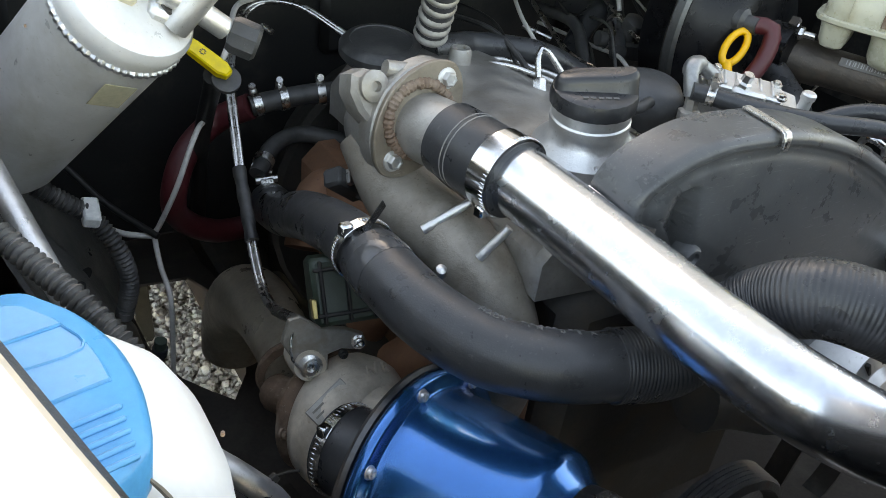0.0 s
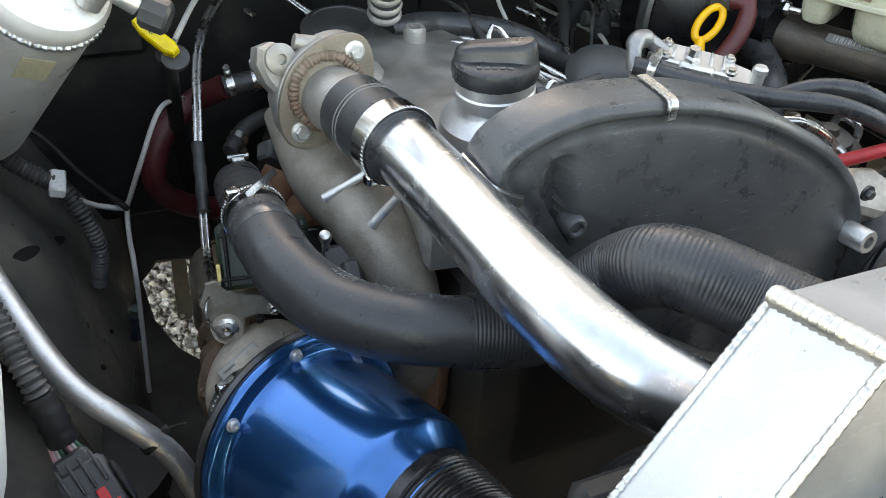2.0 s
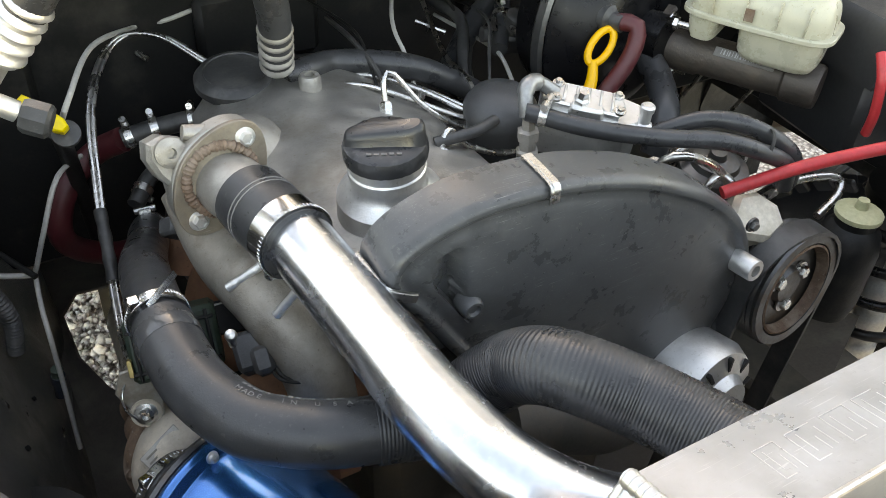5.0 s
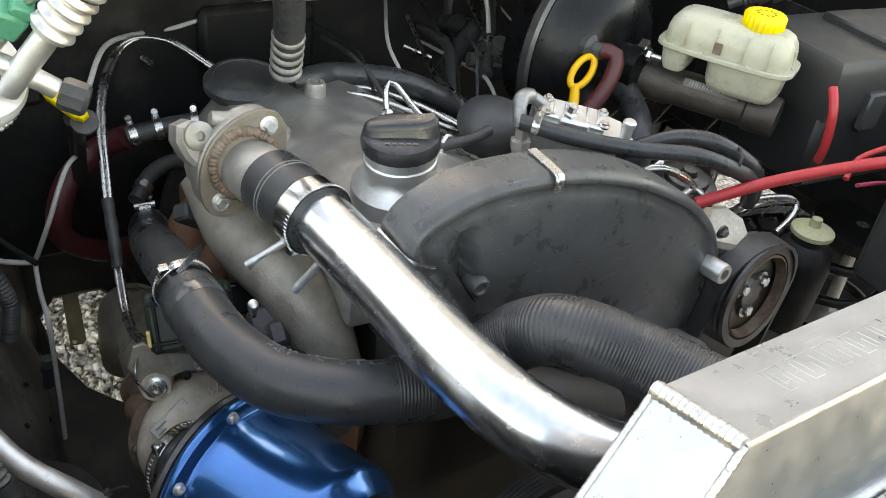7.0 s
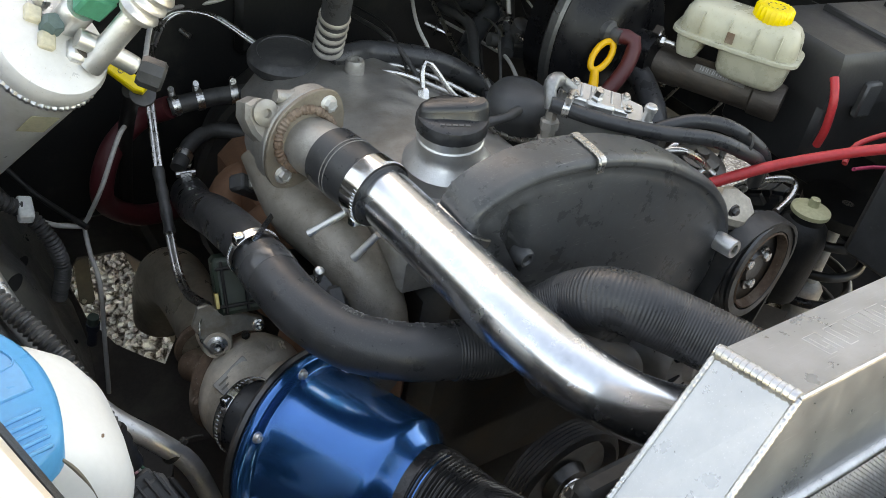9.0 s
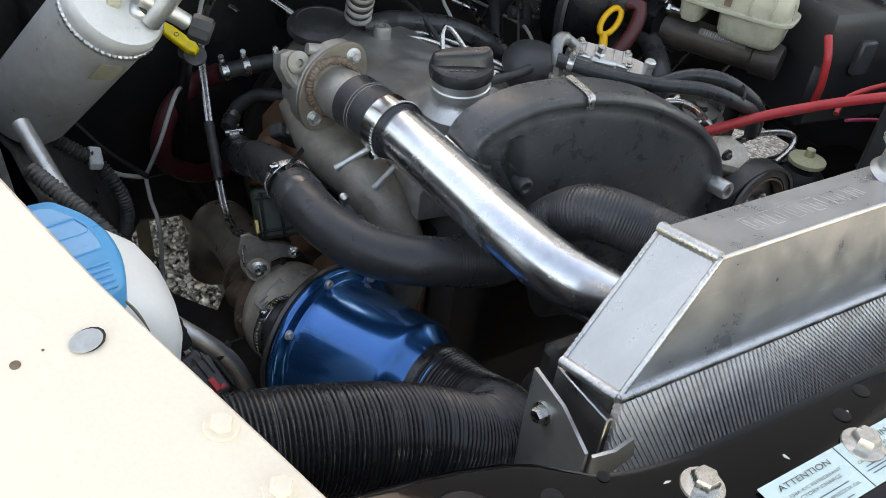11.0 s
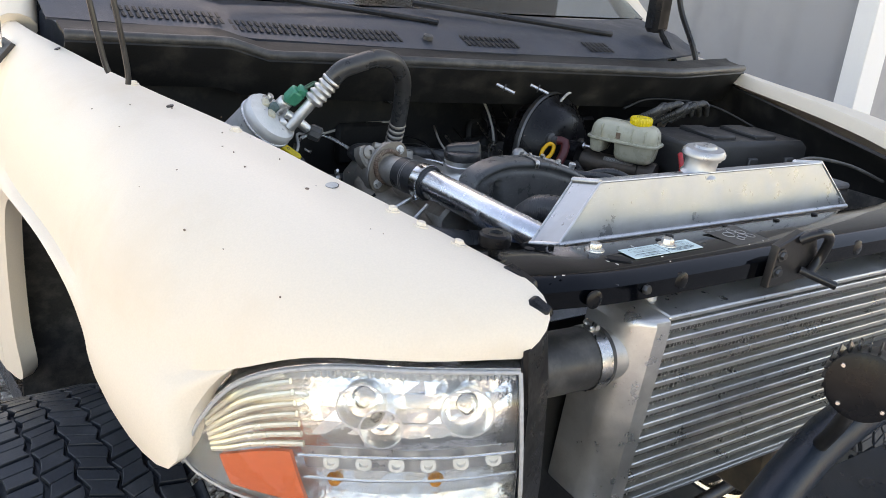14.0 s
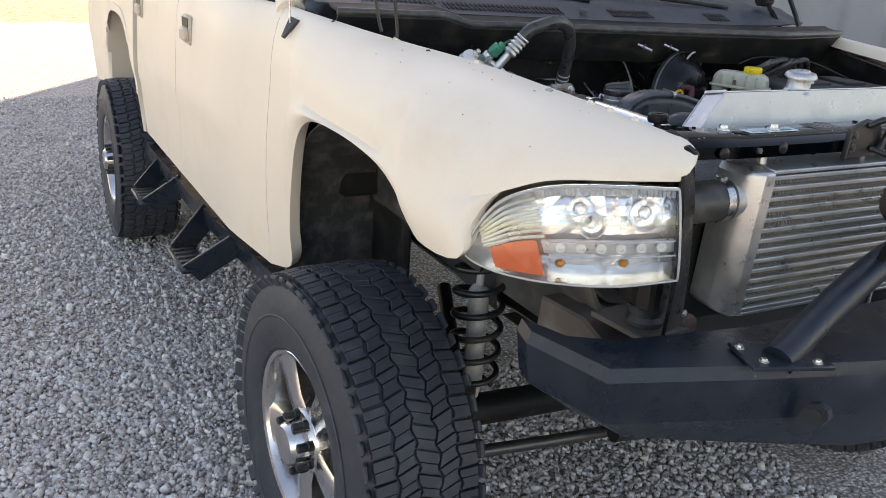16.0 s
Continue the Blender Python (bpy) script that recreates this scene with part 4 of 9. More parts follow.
def build_support():
    g = Geo()
    sec = []
    for x, y, z, w in ((-0.61, -0.07, 1.285, 0.10), (-0.57, -0.085, 1.305, 0.13), (-0.47, -0.11, 1.312, 0.135), (-0.41, -0.132, 1.312, 0.108), (-0.30, -0.137, 1.312, 0.104), (0.0, -0.137, 1.312, 0.104),
                       (0.3, -0.137, 1.312, 0.104), (0.46, -0.115, 1.312, 0.13), (0.57, -0.095, 1.31, 0.13), (0.68, -0.07, 1.29, 0.10)):
        h = w / 2
        sec.append([Vector((x, y + h, z - 0.036)), Vector((x, y + h, z - 0.004)), Vector((x, y + h - 0.008, z)), Vector((x, y - h + 0.025, z)), Vector((x, y - h + 0.012, z - 0.004)),
                    Vector((x, y - h, z - 0.016)), Vector((x, y - h, z - 0.038)), Vector((x, y - h + 0.02, z - 0.042))])
    cols = dense(sec, 4)
    g.ring_grid(cols)
    sup = part("radiator_support", g, GLOSS_BLACK, truck, "gloss black radiator support crossmember")
    for at in ((-0.377, -0.108, 1.312), (-0.266, -0.130, 1.314), (0.35, -0.12, 1.312)):
        part("bolt", hexbolt(at, (0, 0, 1), 0.0085, 0.010), STEEL, sup, "flanged zinc bolt")
    # holes are not cut: flush near-black discs paint the shade inside them
    for x, y, r in ((-0.459, -0.077, 0.0075), (-0.424, -0.078, 0.0045), (-0.255, -0.107, 0.0065), (-0.225, -0.098, 0.0065), (-0.098, -0.092, 0.0055), (0.02, -0.095, 0.006), (0.12, -0.095, 0.006)):
        h = Geo()
        h.lathe([(r * 0.85, -0.001), (r * 0.85, 0.0003), (r * 0.75, 0.0006), (0.0005, 0.0006)], frm((x, y, 1.3122), (0, 0, 1)), 20)
        part("hole", h, material_cached("hole_shade_black", (0.002, 0.002, 0.002), 0.9), sup)
    slot = [(0.0072 * math.copysign(1, math.cos(t)) + 0.0085 * math.cos(t), 0.0085 * math.sin(t)) for t in [2 * math.pi * k / 28 for k in range(28)]]
    sm = frm((-0.372, -0.147, 1.3122), (0, 0, 1), (1, -0.9, 0))
    sl = Geo()
    sl.prism([(x * 1.14, y * 1.25) for x, y in slot], -0.002, 0.0012, sm, 0.0008)
    part("slot_rim", sl, GLOSS_BLACK, sup, "raised rim of an oval slot")
    # near-black inlay, painted as the shade inside the uncut slot
    sl = Geo()
    sl.prism(slot, -0.002, 0.0018, sm, 0.0003)
    part("slot", sl, material_cached("hole_shade_black", (0.002, 0.002, 0.002), 0.9), sup)
    for x, z in ((-0.297, 1.290), (-0.447, 1.286), (0.10, 1.290)):
        pgm = frm((x, -0.1885, z), (0, -1, 0.08))
        q = Geo()
        q.lathe([(0.0120, -0.002), (0.0124, 0.0004), (0.0112, 0.0012), (0.0005, 0.0014)], pgm @ Matrix.Diagonal((1.0, 0.92, 1.0, 1.0)), 28)
        part("blanking_plug", q, SATIN, sup, "dull rubber blanking plug")
    part("rusty_nut", hexbolt((-0.363, -0.1890, 1.288), (0, -1, 0.1), 0.0062, 0.007, False), DARK_STEEL, sup, "dull steel nut")
    rng = random.Random(31)
    for k in range(12):
        x, y = rng.uniform(-0.50, 0.05), rng.uniform(-0.175, -0.09)
        cm = frm((x, y, 1.3122), (0, 0, 1), (math.cos(k), math.sin(k), 0))
        q = Geo()
        q.prism([(a * rng.uniform(0.6, 1.3), b * rng.uniform(0.6, 1.3)) for a, b in ((-0.0022, -0.0007), (0.0014, -0.0009), (0.0025, 0.0003), (0.0, 0.0009))], -0.0004, 0.0004, cm, 0.0001)
        part("paint_chip", q, material_cached("bare_chip", (0.62, 0.61, 0.59), 0.5), sup)
    for sx, nm in ((-1, "end"), (1, "end")):
        e = Geo()
        e.box((MID + sx * 0.60, -0.12, 1.13), (0.05, 0.06, 0.30), None, 0.012)
        part("support_upright", e, BLACK_PAINT, sup)


build_support()


def build_label():
    m = frm((-0.2855, -0.1385, 1.3138), (0.0, -0.02, 1), (1, 0.02, 0.0)) @ Matrix.Diagonal((0.94, 0.62, 0.9, 1.0))
    lb = tagged(part("warning_label", Geo().box((0, 0, 0), (0.140, 0.050, 0.0012), m, 0.0004), LABEL), "pale blue refrigerant warning label stuck on black metal", "label")

    def words(text, x, y, size, mat=INK, center=False):
        cu = bpy.data.curves.new("words", 'FONT')
        cu.body = text
        cu.size = size
        cu.align_x = 'CENTER' if center else 'LEFT'
        tmp = bpy.data.objects.new("words", cu)
        me = bpy.data.meshes.new_from_object(tmp)
        bpy.data.objects.remove(tmp)
        me.transform(m @ pose(x, y, 0.0012))
        me.materials.append(mat)
        ob = new("lettering", me)
        ob.parent = lb
    words("ATTENTION", -0.035, 0.012, 0.0085, center=True)
    words("R-134A A/C REFRIGERANT", -0.035, 0.003, 0.0045, center=True)
    words("FACTORY CHARGE", -0.035, -0.003, 0.0050, center=True)
    words("SP-20 PAG COMPRESSOR OIL", -0.035, -0.016, 0.0045, center=True)
    words("WARNING", 0.033, 0.012, 0.0085, center=True)
    words("REFRIGERANT SYSTEM", 0.033, 0.004, 0.0045, center=True)
    words("QUALIFIED PERSONNEL ONLY", 0.033, -0.001, 0.0042, center=True)
    b = Geo()
    b.box((0, 0, 0.0008), (0.0005, 0.05, 0.0006), m, 0.0001)
    for x, y, w in ((-0.035, -0.009, 0.045), (-0.035, -0.021, 0.035), (0.033, -0.006, 0.05), (0.033, -0.010, 0.055), (0.033, -0.014, 0.05), (0.033, -0.019, 0.03)):
        b.box((x, y, 0.0008), (w, 0.0007, 0.0006), m, 0.0001)
    part("print_line", b, INK, lb)
    # belt diagram decal
    m2 = frm((-0.122, -0.130, 1.3128), (0, -0.03, 1), (1, 0.05, 0))
    dg = Geo()
    dg.box((0, 0, 0), (0.075, 0.06, 0.001), m2, 0.0003)
    dec = tagged(part("belt_diagram", dg, BLACK_PAINT), "black belt routing diagram decal on the crossmember", "label")
    ln = Geo()
    for x, y, r in ((-0.012, 0.004, 0.008), (0.004, 0.012, 0.006), (0.018, 0.006, 0.007), (0.006, -0.006, 0.006), (-0.006, -0.012, 0.005), (0.02, -0.010, 0.006)):
        ln.lathe([(r, 0.0008), (r + 0.0009, 0.0008), (r + 0.0009, 0.0014), (r, 0.0014)], m2 @ pose(x, y, 0), 20, False)
    part("diagram_line", ln, PALE_INK, dec)
    cu = bpy.data.curves.new("words", 'FONT')
    cu.body, cu.size = "BELT ROUTING", 0.007
    tmp = bpy.data.objects.new("words", cu)
    me = bpy.data.meshes.new_from_object(tmp)
    bpy.data.objects.remove(tmp)
    me.transform(m2 @ pose(-0.034, 0.021, 0.001))
    me.materials.append(PALE_INK)
    ob = new("lettering", me)
    ob.parent = dec


build_label()


def weld(pts, r=0.004, step=0.0035):
    """Bead of overlapping weld ripples along a line."""
    return Geo().tube(pts, lambda s, u: r * (0.80 + 0.24 * (s / 0.0042 % 1.0) ** 0.7), 10, 0.0009)


def build_radiator():
    rad = thing("radiator", "welded aluminium radiator with a tapered top tank and filler cap", "radiator")
    tl, tr = -0.274, 0.266
    bl, br = -0.354, 0.346
    zt, zb = 1.364, 1.284
    g = Geo()
    ft, fb, bt, bb = 0.001, -0.017, 0.056, 0.040
    v = [(tl, ft, zt), (tr, ft, zt), (tr, bt, zt - 0.012), (tl, bt, zt - 0.012), (bl, fb, zb), (br, fb, zb), (br, bb, zb - 0.017), (bl, bb, zb - 0.017)]
    g.v = v
    g.f = [(0, 1, 2, 3), (4, 7, 6, 5), (0, 4, 5, 1), (2, 6, 7, 3), (0, 3, 7, 4), (1, 5, 6, 2)]
    part("top_tank", g, TANK_METAL, rad, "brushed aluminium top tank with weld seams")
    for a, b, r in ((0, 3, 0.0052), (0, 4, 0.0024), (3, 7, 0.0022), (4, 7, 0.0046), (4, 5, 0.0046), (1, 2, 0.0046), (1, 5, 0.0024)):
        part("weld_bead", weld([v[a], v[b]], r), WELD_METAL, rad)
    hw = (tl + tr) / 2
    edge = Geo().tube([v[0], v[1]], 0.0018, 8, 0.05)
    part("folded_edge", edge, WELD_METAL, rad)
    # core: dark block whose colour paints the shade behind the fin strips
    c = Geo()
    c.box(((bl + br) / 2, 0.019, 1.03), (br - bl - 0.01, 0.052, 0.48), None, 0.003)
    part("core", c, material_cached("core_fin_shade", (0.05, 0.049, 0.047), 0.6, 0.1), rad, "core block coloured dark as shade between the fins")
    zz, rowh = 1.2735, 0.0074
    n = 150
    dx = (br - bl - 0.016) / n
    while zz > 1.165:
        f = Geo()
        for k in range(n):
            x = bl + 0.008 + dx * k
            for a, b in ((0.0, 0.5), (0.5, 1.0)):
                z0, z1 = (zz - 0.0031, zz + 0.0031) if a == 0.0 else (zz + 0.0031, zz - 0.0031)
                base = len(f.v)
                y0, y1 = (-0.0185, -0.0110) if a == 0.0 else (-0.0110, -0.0185)
                f.v.extend([(x + a * dx, y0, z0), (x + a * dx + 0.0014, y0, z0), (x + b * dx + 0.0014, y1, z1), (x + b * dx, y1, z1),
                            (x + a * dx, -0.0080, z0), (x + b * dx, -0.0080, z1)])
                f.f.extend([(base, base + 1, base + 2, base + 3), (base, base + 3, base + 5, base + 4)])
        f.box(((bl + br) / 2, -0.0115, zz + 0.0037), (br - bl - 0.012, 0.004, 0.0009), None, 0.0003)
        part("corrugated_strip", f, CORE_FIN, rad)
        zz -= rowh
    for x in (bl + 0.002, br - 0.002):
        sd = Geo()
        sd.box((x, 0.014, 1.03), (0.006, 0.058, 0.46), None, 0.001)
        part("side_channel", sd, BRUSHED, rad)
    # bracket at the corner
    b = Geo()
    b.sheet([[Vector((-0.370, 0.046, 1.262)), Vector((-0.372, 0.044, 1.215)), Vector((-0.374, 0.040, 1.165))], [Vector((-0.371, 0.010, 1.258)), Vector((-0.373, 0.008, 1.212)), Vector((-0.375, 0.006, 1.165))],
             [Vector((-0.370, -0.020, 1.240)), Vector((-0.372, -0.022, 1.212)), Vector((-0.374, -0.024, 1.180))]], 0.003)
    part("mount_bracket", b, COOLER_METAL, rad, "bent aluminium mounting bracket")
    b = Geo()
    b.sheet([[Vector((-0.369, -0.022, 1.240)), Vector((-0.372, -0.025, 1.205))], [Vector((-0.356, -0.028, 1.246)), Vector((-0.354, -0.030, 1.228))], [Vector((-0.342, -0.028, 1.252)), Vector((-0.339, -0.030, 1.236))]], 0.003)
    part("bracket_lip", b, COOLER_METAL, rad, "folded lip of the bracket")
    part("bracket_bolt", hexbolt((-0.3745, 0.026, 1.236), (-1, -0.1, 0.05), 0.006, 0.008), STEEL, rad)
    # filler neck and cap
    m = frm((-0.033, 0.026, 1.357), (0, -0.1, 1))
    n = Geo()
    n.lathe([(0.030, 0), (0.027, 0.004), (0.0255, 0.006), (0.0255, 0.026), (0.029, 0.027), (0.029, 0.031), (0.02, 0.031)], m, 32)
    n.tube([m @ Vector((0.02, 0, 0.018)), m @ Vector((0.045, 0.0, 0.018))], 0.004, 8)
    part("filler_neck", n, TANK_METAL, rad)
    cp = Geo()
    cp.lathe([(0.030, 0.030), (0.0345, 0.031), (0.0345, 0.036), (0.030, 0.042), (0.018, 0.043), (0.016, 0.047), (0.008, 0.048), (0.0005, 0.048)], m, 32, True, 2, 0.0035)
    part("pressure_cap", cp, TANK_METAL, rad, "two-eared pressed metal radiator cap")
    # engraved outline marks on the tank top
    for k, (x, w) in enumerate(((-0.212, 0.013), (-0.190, 0.016), (-0.167, 0.016), (-0.145, 0.015), (-0.122, 0.014), (-0.100, 0.012))):
        lt = Geo()
        lm = frm((x, 0.028, 1.3583), (0, 0.21, 1), (1, 0, 0))
        q = 0.0009
        for bx, by, bw, bh in ((-w / 2, 0, q, 0.020), (w / 2, 0, q, 0.020 - 0.006 * (k % 2)), (0, 0.010, w, q), (-w / 4, -0.010, w / 2, q), (-w / 5, 0.001, q, 0.013), (w / 5, -0.003, q, 0.010)):
            lt.box((bx, by, 0), (bw * (0.6 if bw < 0.002 else 1), bh * (0.6 if bh < 0.002 else 1), 0.0004), lm, 0.0001)
        part("engraved_mark", lt, WELD_METAL, rad)


build_radiator()


def build_intercooler():
    ic = thing("intercooler", "bar-and-plate aluminium intercooler hung ahead of the radiator", "intercooler")
    x0, x1, zt, zb, yf, yb = -0.322, 0.36, 1.243, 0.945, -0.203, -0.115
    tilt = Matrix.Translation((0, 0, zt)) @ pose(0, yf, 0, 4.5) @ Matrix.Translation((0, -yf, -zt))

    def tl(p):
        return tilt @ Vector(p)
    # core block coloured near-black to paint the shade between bars and fins
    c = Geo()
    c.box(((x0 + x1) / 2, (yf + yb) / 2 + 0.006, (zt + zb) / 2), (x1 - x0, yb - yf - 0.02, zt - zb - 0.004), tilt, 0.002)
    part("core_body", c, material_cached("core_gap_shade", (0.055, 0.054, 0.052), 0.6, 0.2), ic, "aluminium core coloured near-black as shade between the bars")
    n = 14
    for k in range(n):
        z = zt - 0.008 - (zt - zb - 0.016) * k / (n - 1)
        b = Geo()
        b.box(((x0 + x1) / 2, yf + 0.004, z), (x1 - x0, 0.012, 0.0086), tilt, 0.0015)
        part("bar", b, COOLER_METAL, ic)
        if k < n - 1:
            zz = z - (zt - zb - 0.016) / (n - 1) / 2
            f = Geo()
            m = 170
            rng = random.Random(k)
            for j in range(m):
                x = x0 + 0.004 + (x1 - x0 - 0.01) * j / m
                b0 = len(f.v)
                lean = 0.0022 * (1 if j % 2 else -1) + rng.uniform(-0.0008, 0.0008)
                d = yf + 0.006 + rng.uniform(-0.001, 0.0015)
                f.v.extend(tuple(tl(q)) for q in ((x - lean, d, zz - 0.0065), (x - lean + 0.0011, d, zz - 0.0065), (x + lean + 0.0011, d, zz + 0.0065), (x + lean, d, zz + 0.0065)))
                f.f.append((b0, b0 + 1, b0 + 2, b0 + 3))
            part("corrugated_strip", f, material_cached("fin_grey", (0.52, 0.51, 0.48), 0.45, 0.3, dirt=(0.24, 0.21, 0.17), dirt_scale=25, dirt_from=0.55), ic)
    t = Geo()
    t.box(((x0 + x1) / 2, (yf + yb) / 2, zt + 0.003), (x1 - x0, yb - yf, 0.008), tilt, 0.002)
    t.box(((x0 + x1) / 2, (yf + yb) / 2, zb - 0.003), (x1 - x0, yb - yf, 0.008), tilt, 0.002)
    part("end_plate", t, COOLER_METAL, ic)
    for sx, xa in ((-1, x0), (1, x1)):
        e = Geo()
        rings = []
        for d, top, bot, f, bk in ((0.0, zt + 0.004, zb - 0.004, yf - 0.004, yb), (0.024, zt + 0.004, zb - 0.004, yf - 0.003, yb + 0.006), (0.041, zt + 0.001, zb + 0.000, yf + 0.014, yb + 0.010), (0.052, zt - 0.012, zb + 0.012, yf + 0.036, yb + 0.004)):
            x = xa + sx * d
            r = 0.008
            rings.append([tl(q) for q in ((x, f, bot + r), (x, f + r * 0.3, bot + r * 0.3), (x, f + r, bot), (x, bk, bot), (x, bk, top), (x, f + r, top), (x, f + r * 0.3, top - r * 0.3), (x, f, top - r))])
        e.ring_grid(rings)
        part("end_tank", e, COOLER_METAL, ic, "brushed aluminium end tank")
    for x in (x0 + 0.012, -0.02, x1 - 0.05):
        s = Geo()
        s.lathe([(0.0095, 0), (0.0095, 0.026), (0.007, 0.029), (0.0005, 0.029)], frm((x, -0.155, zt + 0.006), (0, 0, 1)), 14)
        part("mount_stud", s, COOLER_METAL, ic)
    so = Geo()
    so.tube([(-0.355, -0.15, 1.183), (-0.40, -0.148, 1.183)], 0.036, 28)
    part("outlet_spigot", so, COOLER_METAL, ic)
    hose = thing("intercooler_hose", "black silicone intercooler hose with a steel clamp", "hose")
    h = Geo()
    h.tube([(-0.385, -0.150, 1.183), (-0.43, -0.146, 1.183), (-0.48, -0.135, 1.178), (-0.53, -0.10, 1.165), (-0.55, -0.03, 1.14)], 0.0405, 32)
    part("hose_body", h, RUBBER, hose)
    part("hose_clamp", clamp_band((-0.402, -0.149, 1.183), (1, -0.05, 0), 0.0405, 0.018), STEEL, hose, "steel hose clamp")


build_intercooler()


def build_condenser():
    g = Geo()
    g.box((0.02, -0.078, 1.04), (0.86, 0.018, 0.28), None, 0.002)
    cd = thing("condenser", "black finned condenser behind the intercooler", "condenser")
    part("core", g, BAY_BLACK, cd)
    for k in range(60):
        f = Geo()
        f.box((-0.40 + 0.0135 * k, -0.089, 1.14), (0.003, 0.006, 0.06), None, 0.0008)
        part("fin", f, DARK_STEEL, cd)


build_condenser()


def build_bumper():
    bp = thing("bumper", "black textured steel plate bumper with a tube hoop", "bumper")
    top = [(-0.80, -0.095), (-0.815, -0.15), (-0.772, -0.330), (-0.55, -0.402), (-0.29, -0.478), (0.05, -0.50), (0.39, -0.478), (0.65, -0.402), (0.872, -0.330), (0.915, -0.15), (0.90, -0.095), (0.86, -0.19), (0.78, -0.235), (0.50, -0.275), (-0.41, -0.275), (-0.56, -0.255), (-0.69, -0.235), (-0.765, -0.19)]
    g = Geo()
    rings = []
    for z, k, dy in ((0.80, 0.88, 0.05), (0.868, 0.985, 0.006), (0.950, 1.0, 0.0), (0.972, 0.990, 0.008)):
        rings.append([Vector((MID + (x - MID) * k, y + dy * (1 if y < -0.28 else 0), z - (0.055 * max(0.0, 1 - abs(x - MID) / 0.85) if z < 0.81 else 0.0))) for x, y in top])
    g.ring_grid(rings)
    part("bumper_shell", g, BUMPER, bp, "black wrinkle-painted steel shell", 25)
    h = Geo()
    h.tube([(-0.468, -0.405, 0.972), (-0.31, -0.365, 1.028), (-0.158, -0.335, 1.082), (-0.05, -0.33, 1.115), (0.05, -0.33, 1.122), (0.15, -0.33, 1.115), (0.258, -0.335, 1.082), (0.41, -0.365, 1.028), (0.568, -0.405, 0.972)], 0.030, 24, 0.02)
    part("tube_hoop", h, BUMPER, bp, "black painted steel tube")
    pl = Geo()
    pl.box((0, 0, 0), (0.15, 0.10, 0.008), frm((-0.455, -0.40, 0.978), (0, 0, 1), (1, -0.35, 0)), 0.002)
    part("hoop_foot", pl, BUMPER, bp)
    for at in ((-0.507, -0.355, 0.982), (-0.507, -0.410, 0.982), (-0.420, -0.448, 0.982), (-0.40, -0.385, 0.982)):
        part("bolt", hexbolt(at, (0, 0, 1), 0.006, 0.006), STEEL, bp)
    sh = Geo()
    m = frm((-0.432, -0.440, 0.868), (1, 0.25, 0), (0, -1, 0))
    sh.prism([(-0.01, 0.022), (0.014, 0.022), (0.046, -0.012), (0.056, -0.030), (0.052, -0.046), (0.036, -0.052), (0.018, -0.044), (0.008, -0.024)], -0.010, 0.010, m, 0.003)
    part("tow_lug", sh, BUMPER, bp, "black welded tow lug")
    ho = Geo()
    ho.lathe([(0.0095, -0.0115), (0.0095, 0.0115)], m @ pose(0.036, -0.031, 0), 20)
    part("lug_hole", ho, BAY_BLACK, bp)


build_bumper()


def build_light_bar():
    lb = thing("light_bar", "round black driving lamp with small clear emitters on the hoop", "lamp")
    ax = Vector((-0.90, -0.42, 0.05)).normalized()
    c = Vector((-0.222, -0.408, 1.236))
    m = frm(c, ax) @ Matrix.Scale(0.86, 4)
    b = Geo()
    b.lathe([(0.02, -0.06), (0.04, -0.055), (0.046, -0.03), (0.046, 0.0), (0.048, 0.004), (0.048, 0.012), (0.042, 0.014), (0.0005, 0.014)], m, 36)
    part("housing", b, SATIN, lb, "round black lamp housing")
    for k in range(24):
        mm = m @ Matrix.Rotation(2 * math.pi * k / 24, 4, 'Z')
        fin = Geo()
        fin.box((0.047, 0, -0.022), (0.012, 0.003, 0.045), mm, 0.001)
        part("cooling_fin", fin, SATIN, lb)
    bar = Geo()
    bar.box((0.17, 0.004, 0), (0.34, 0.060, 0.066), Matrix.Translation(c), 0.006)
    part("bar_body", bar, SATIN, lb, "long black lamp body")
    for k in range(10):
        for z in (-0.014, 0.014):
            e = Geo()
            e.lathe([(0.012, 0.0), (0.011, 0.003), (0.004, 0.006), (0.0005, 0.006)], frm(c + Vector((0.035 + 0.031 * k, -0.026, z)), (0, -1, 0)), 14)
            part("emitter", e, CHROME, lb)
    for k in range(4):
        a = math.pi / 4 + k * math.pi / 2
        part("screw", hexbolt(m @ Vector((0.038 * math.cos(a), 0.038 * math.sin(a), 0.013)), ax, 0.003, 0.003, False), STEEL, lb)
    s = Geo()
    s.tube([c - ax * 0.03, c + Vector((0.04, 0.03, -0.07)), Vector((-0.16, -0.345, 1.10))], 0.010, 10)
    part("bracket", s, BLACK_PAINT, lb)


build_light_bar()


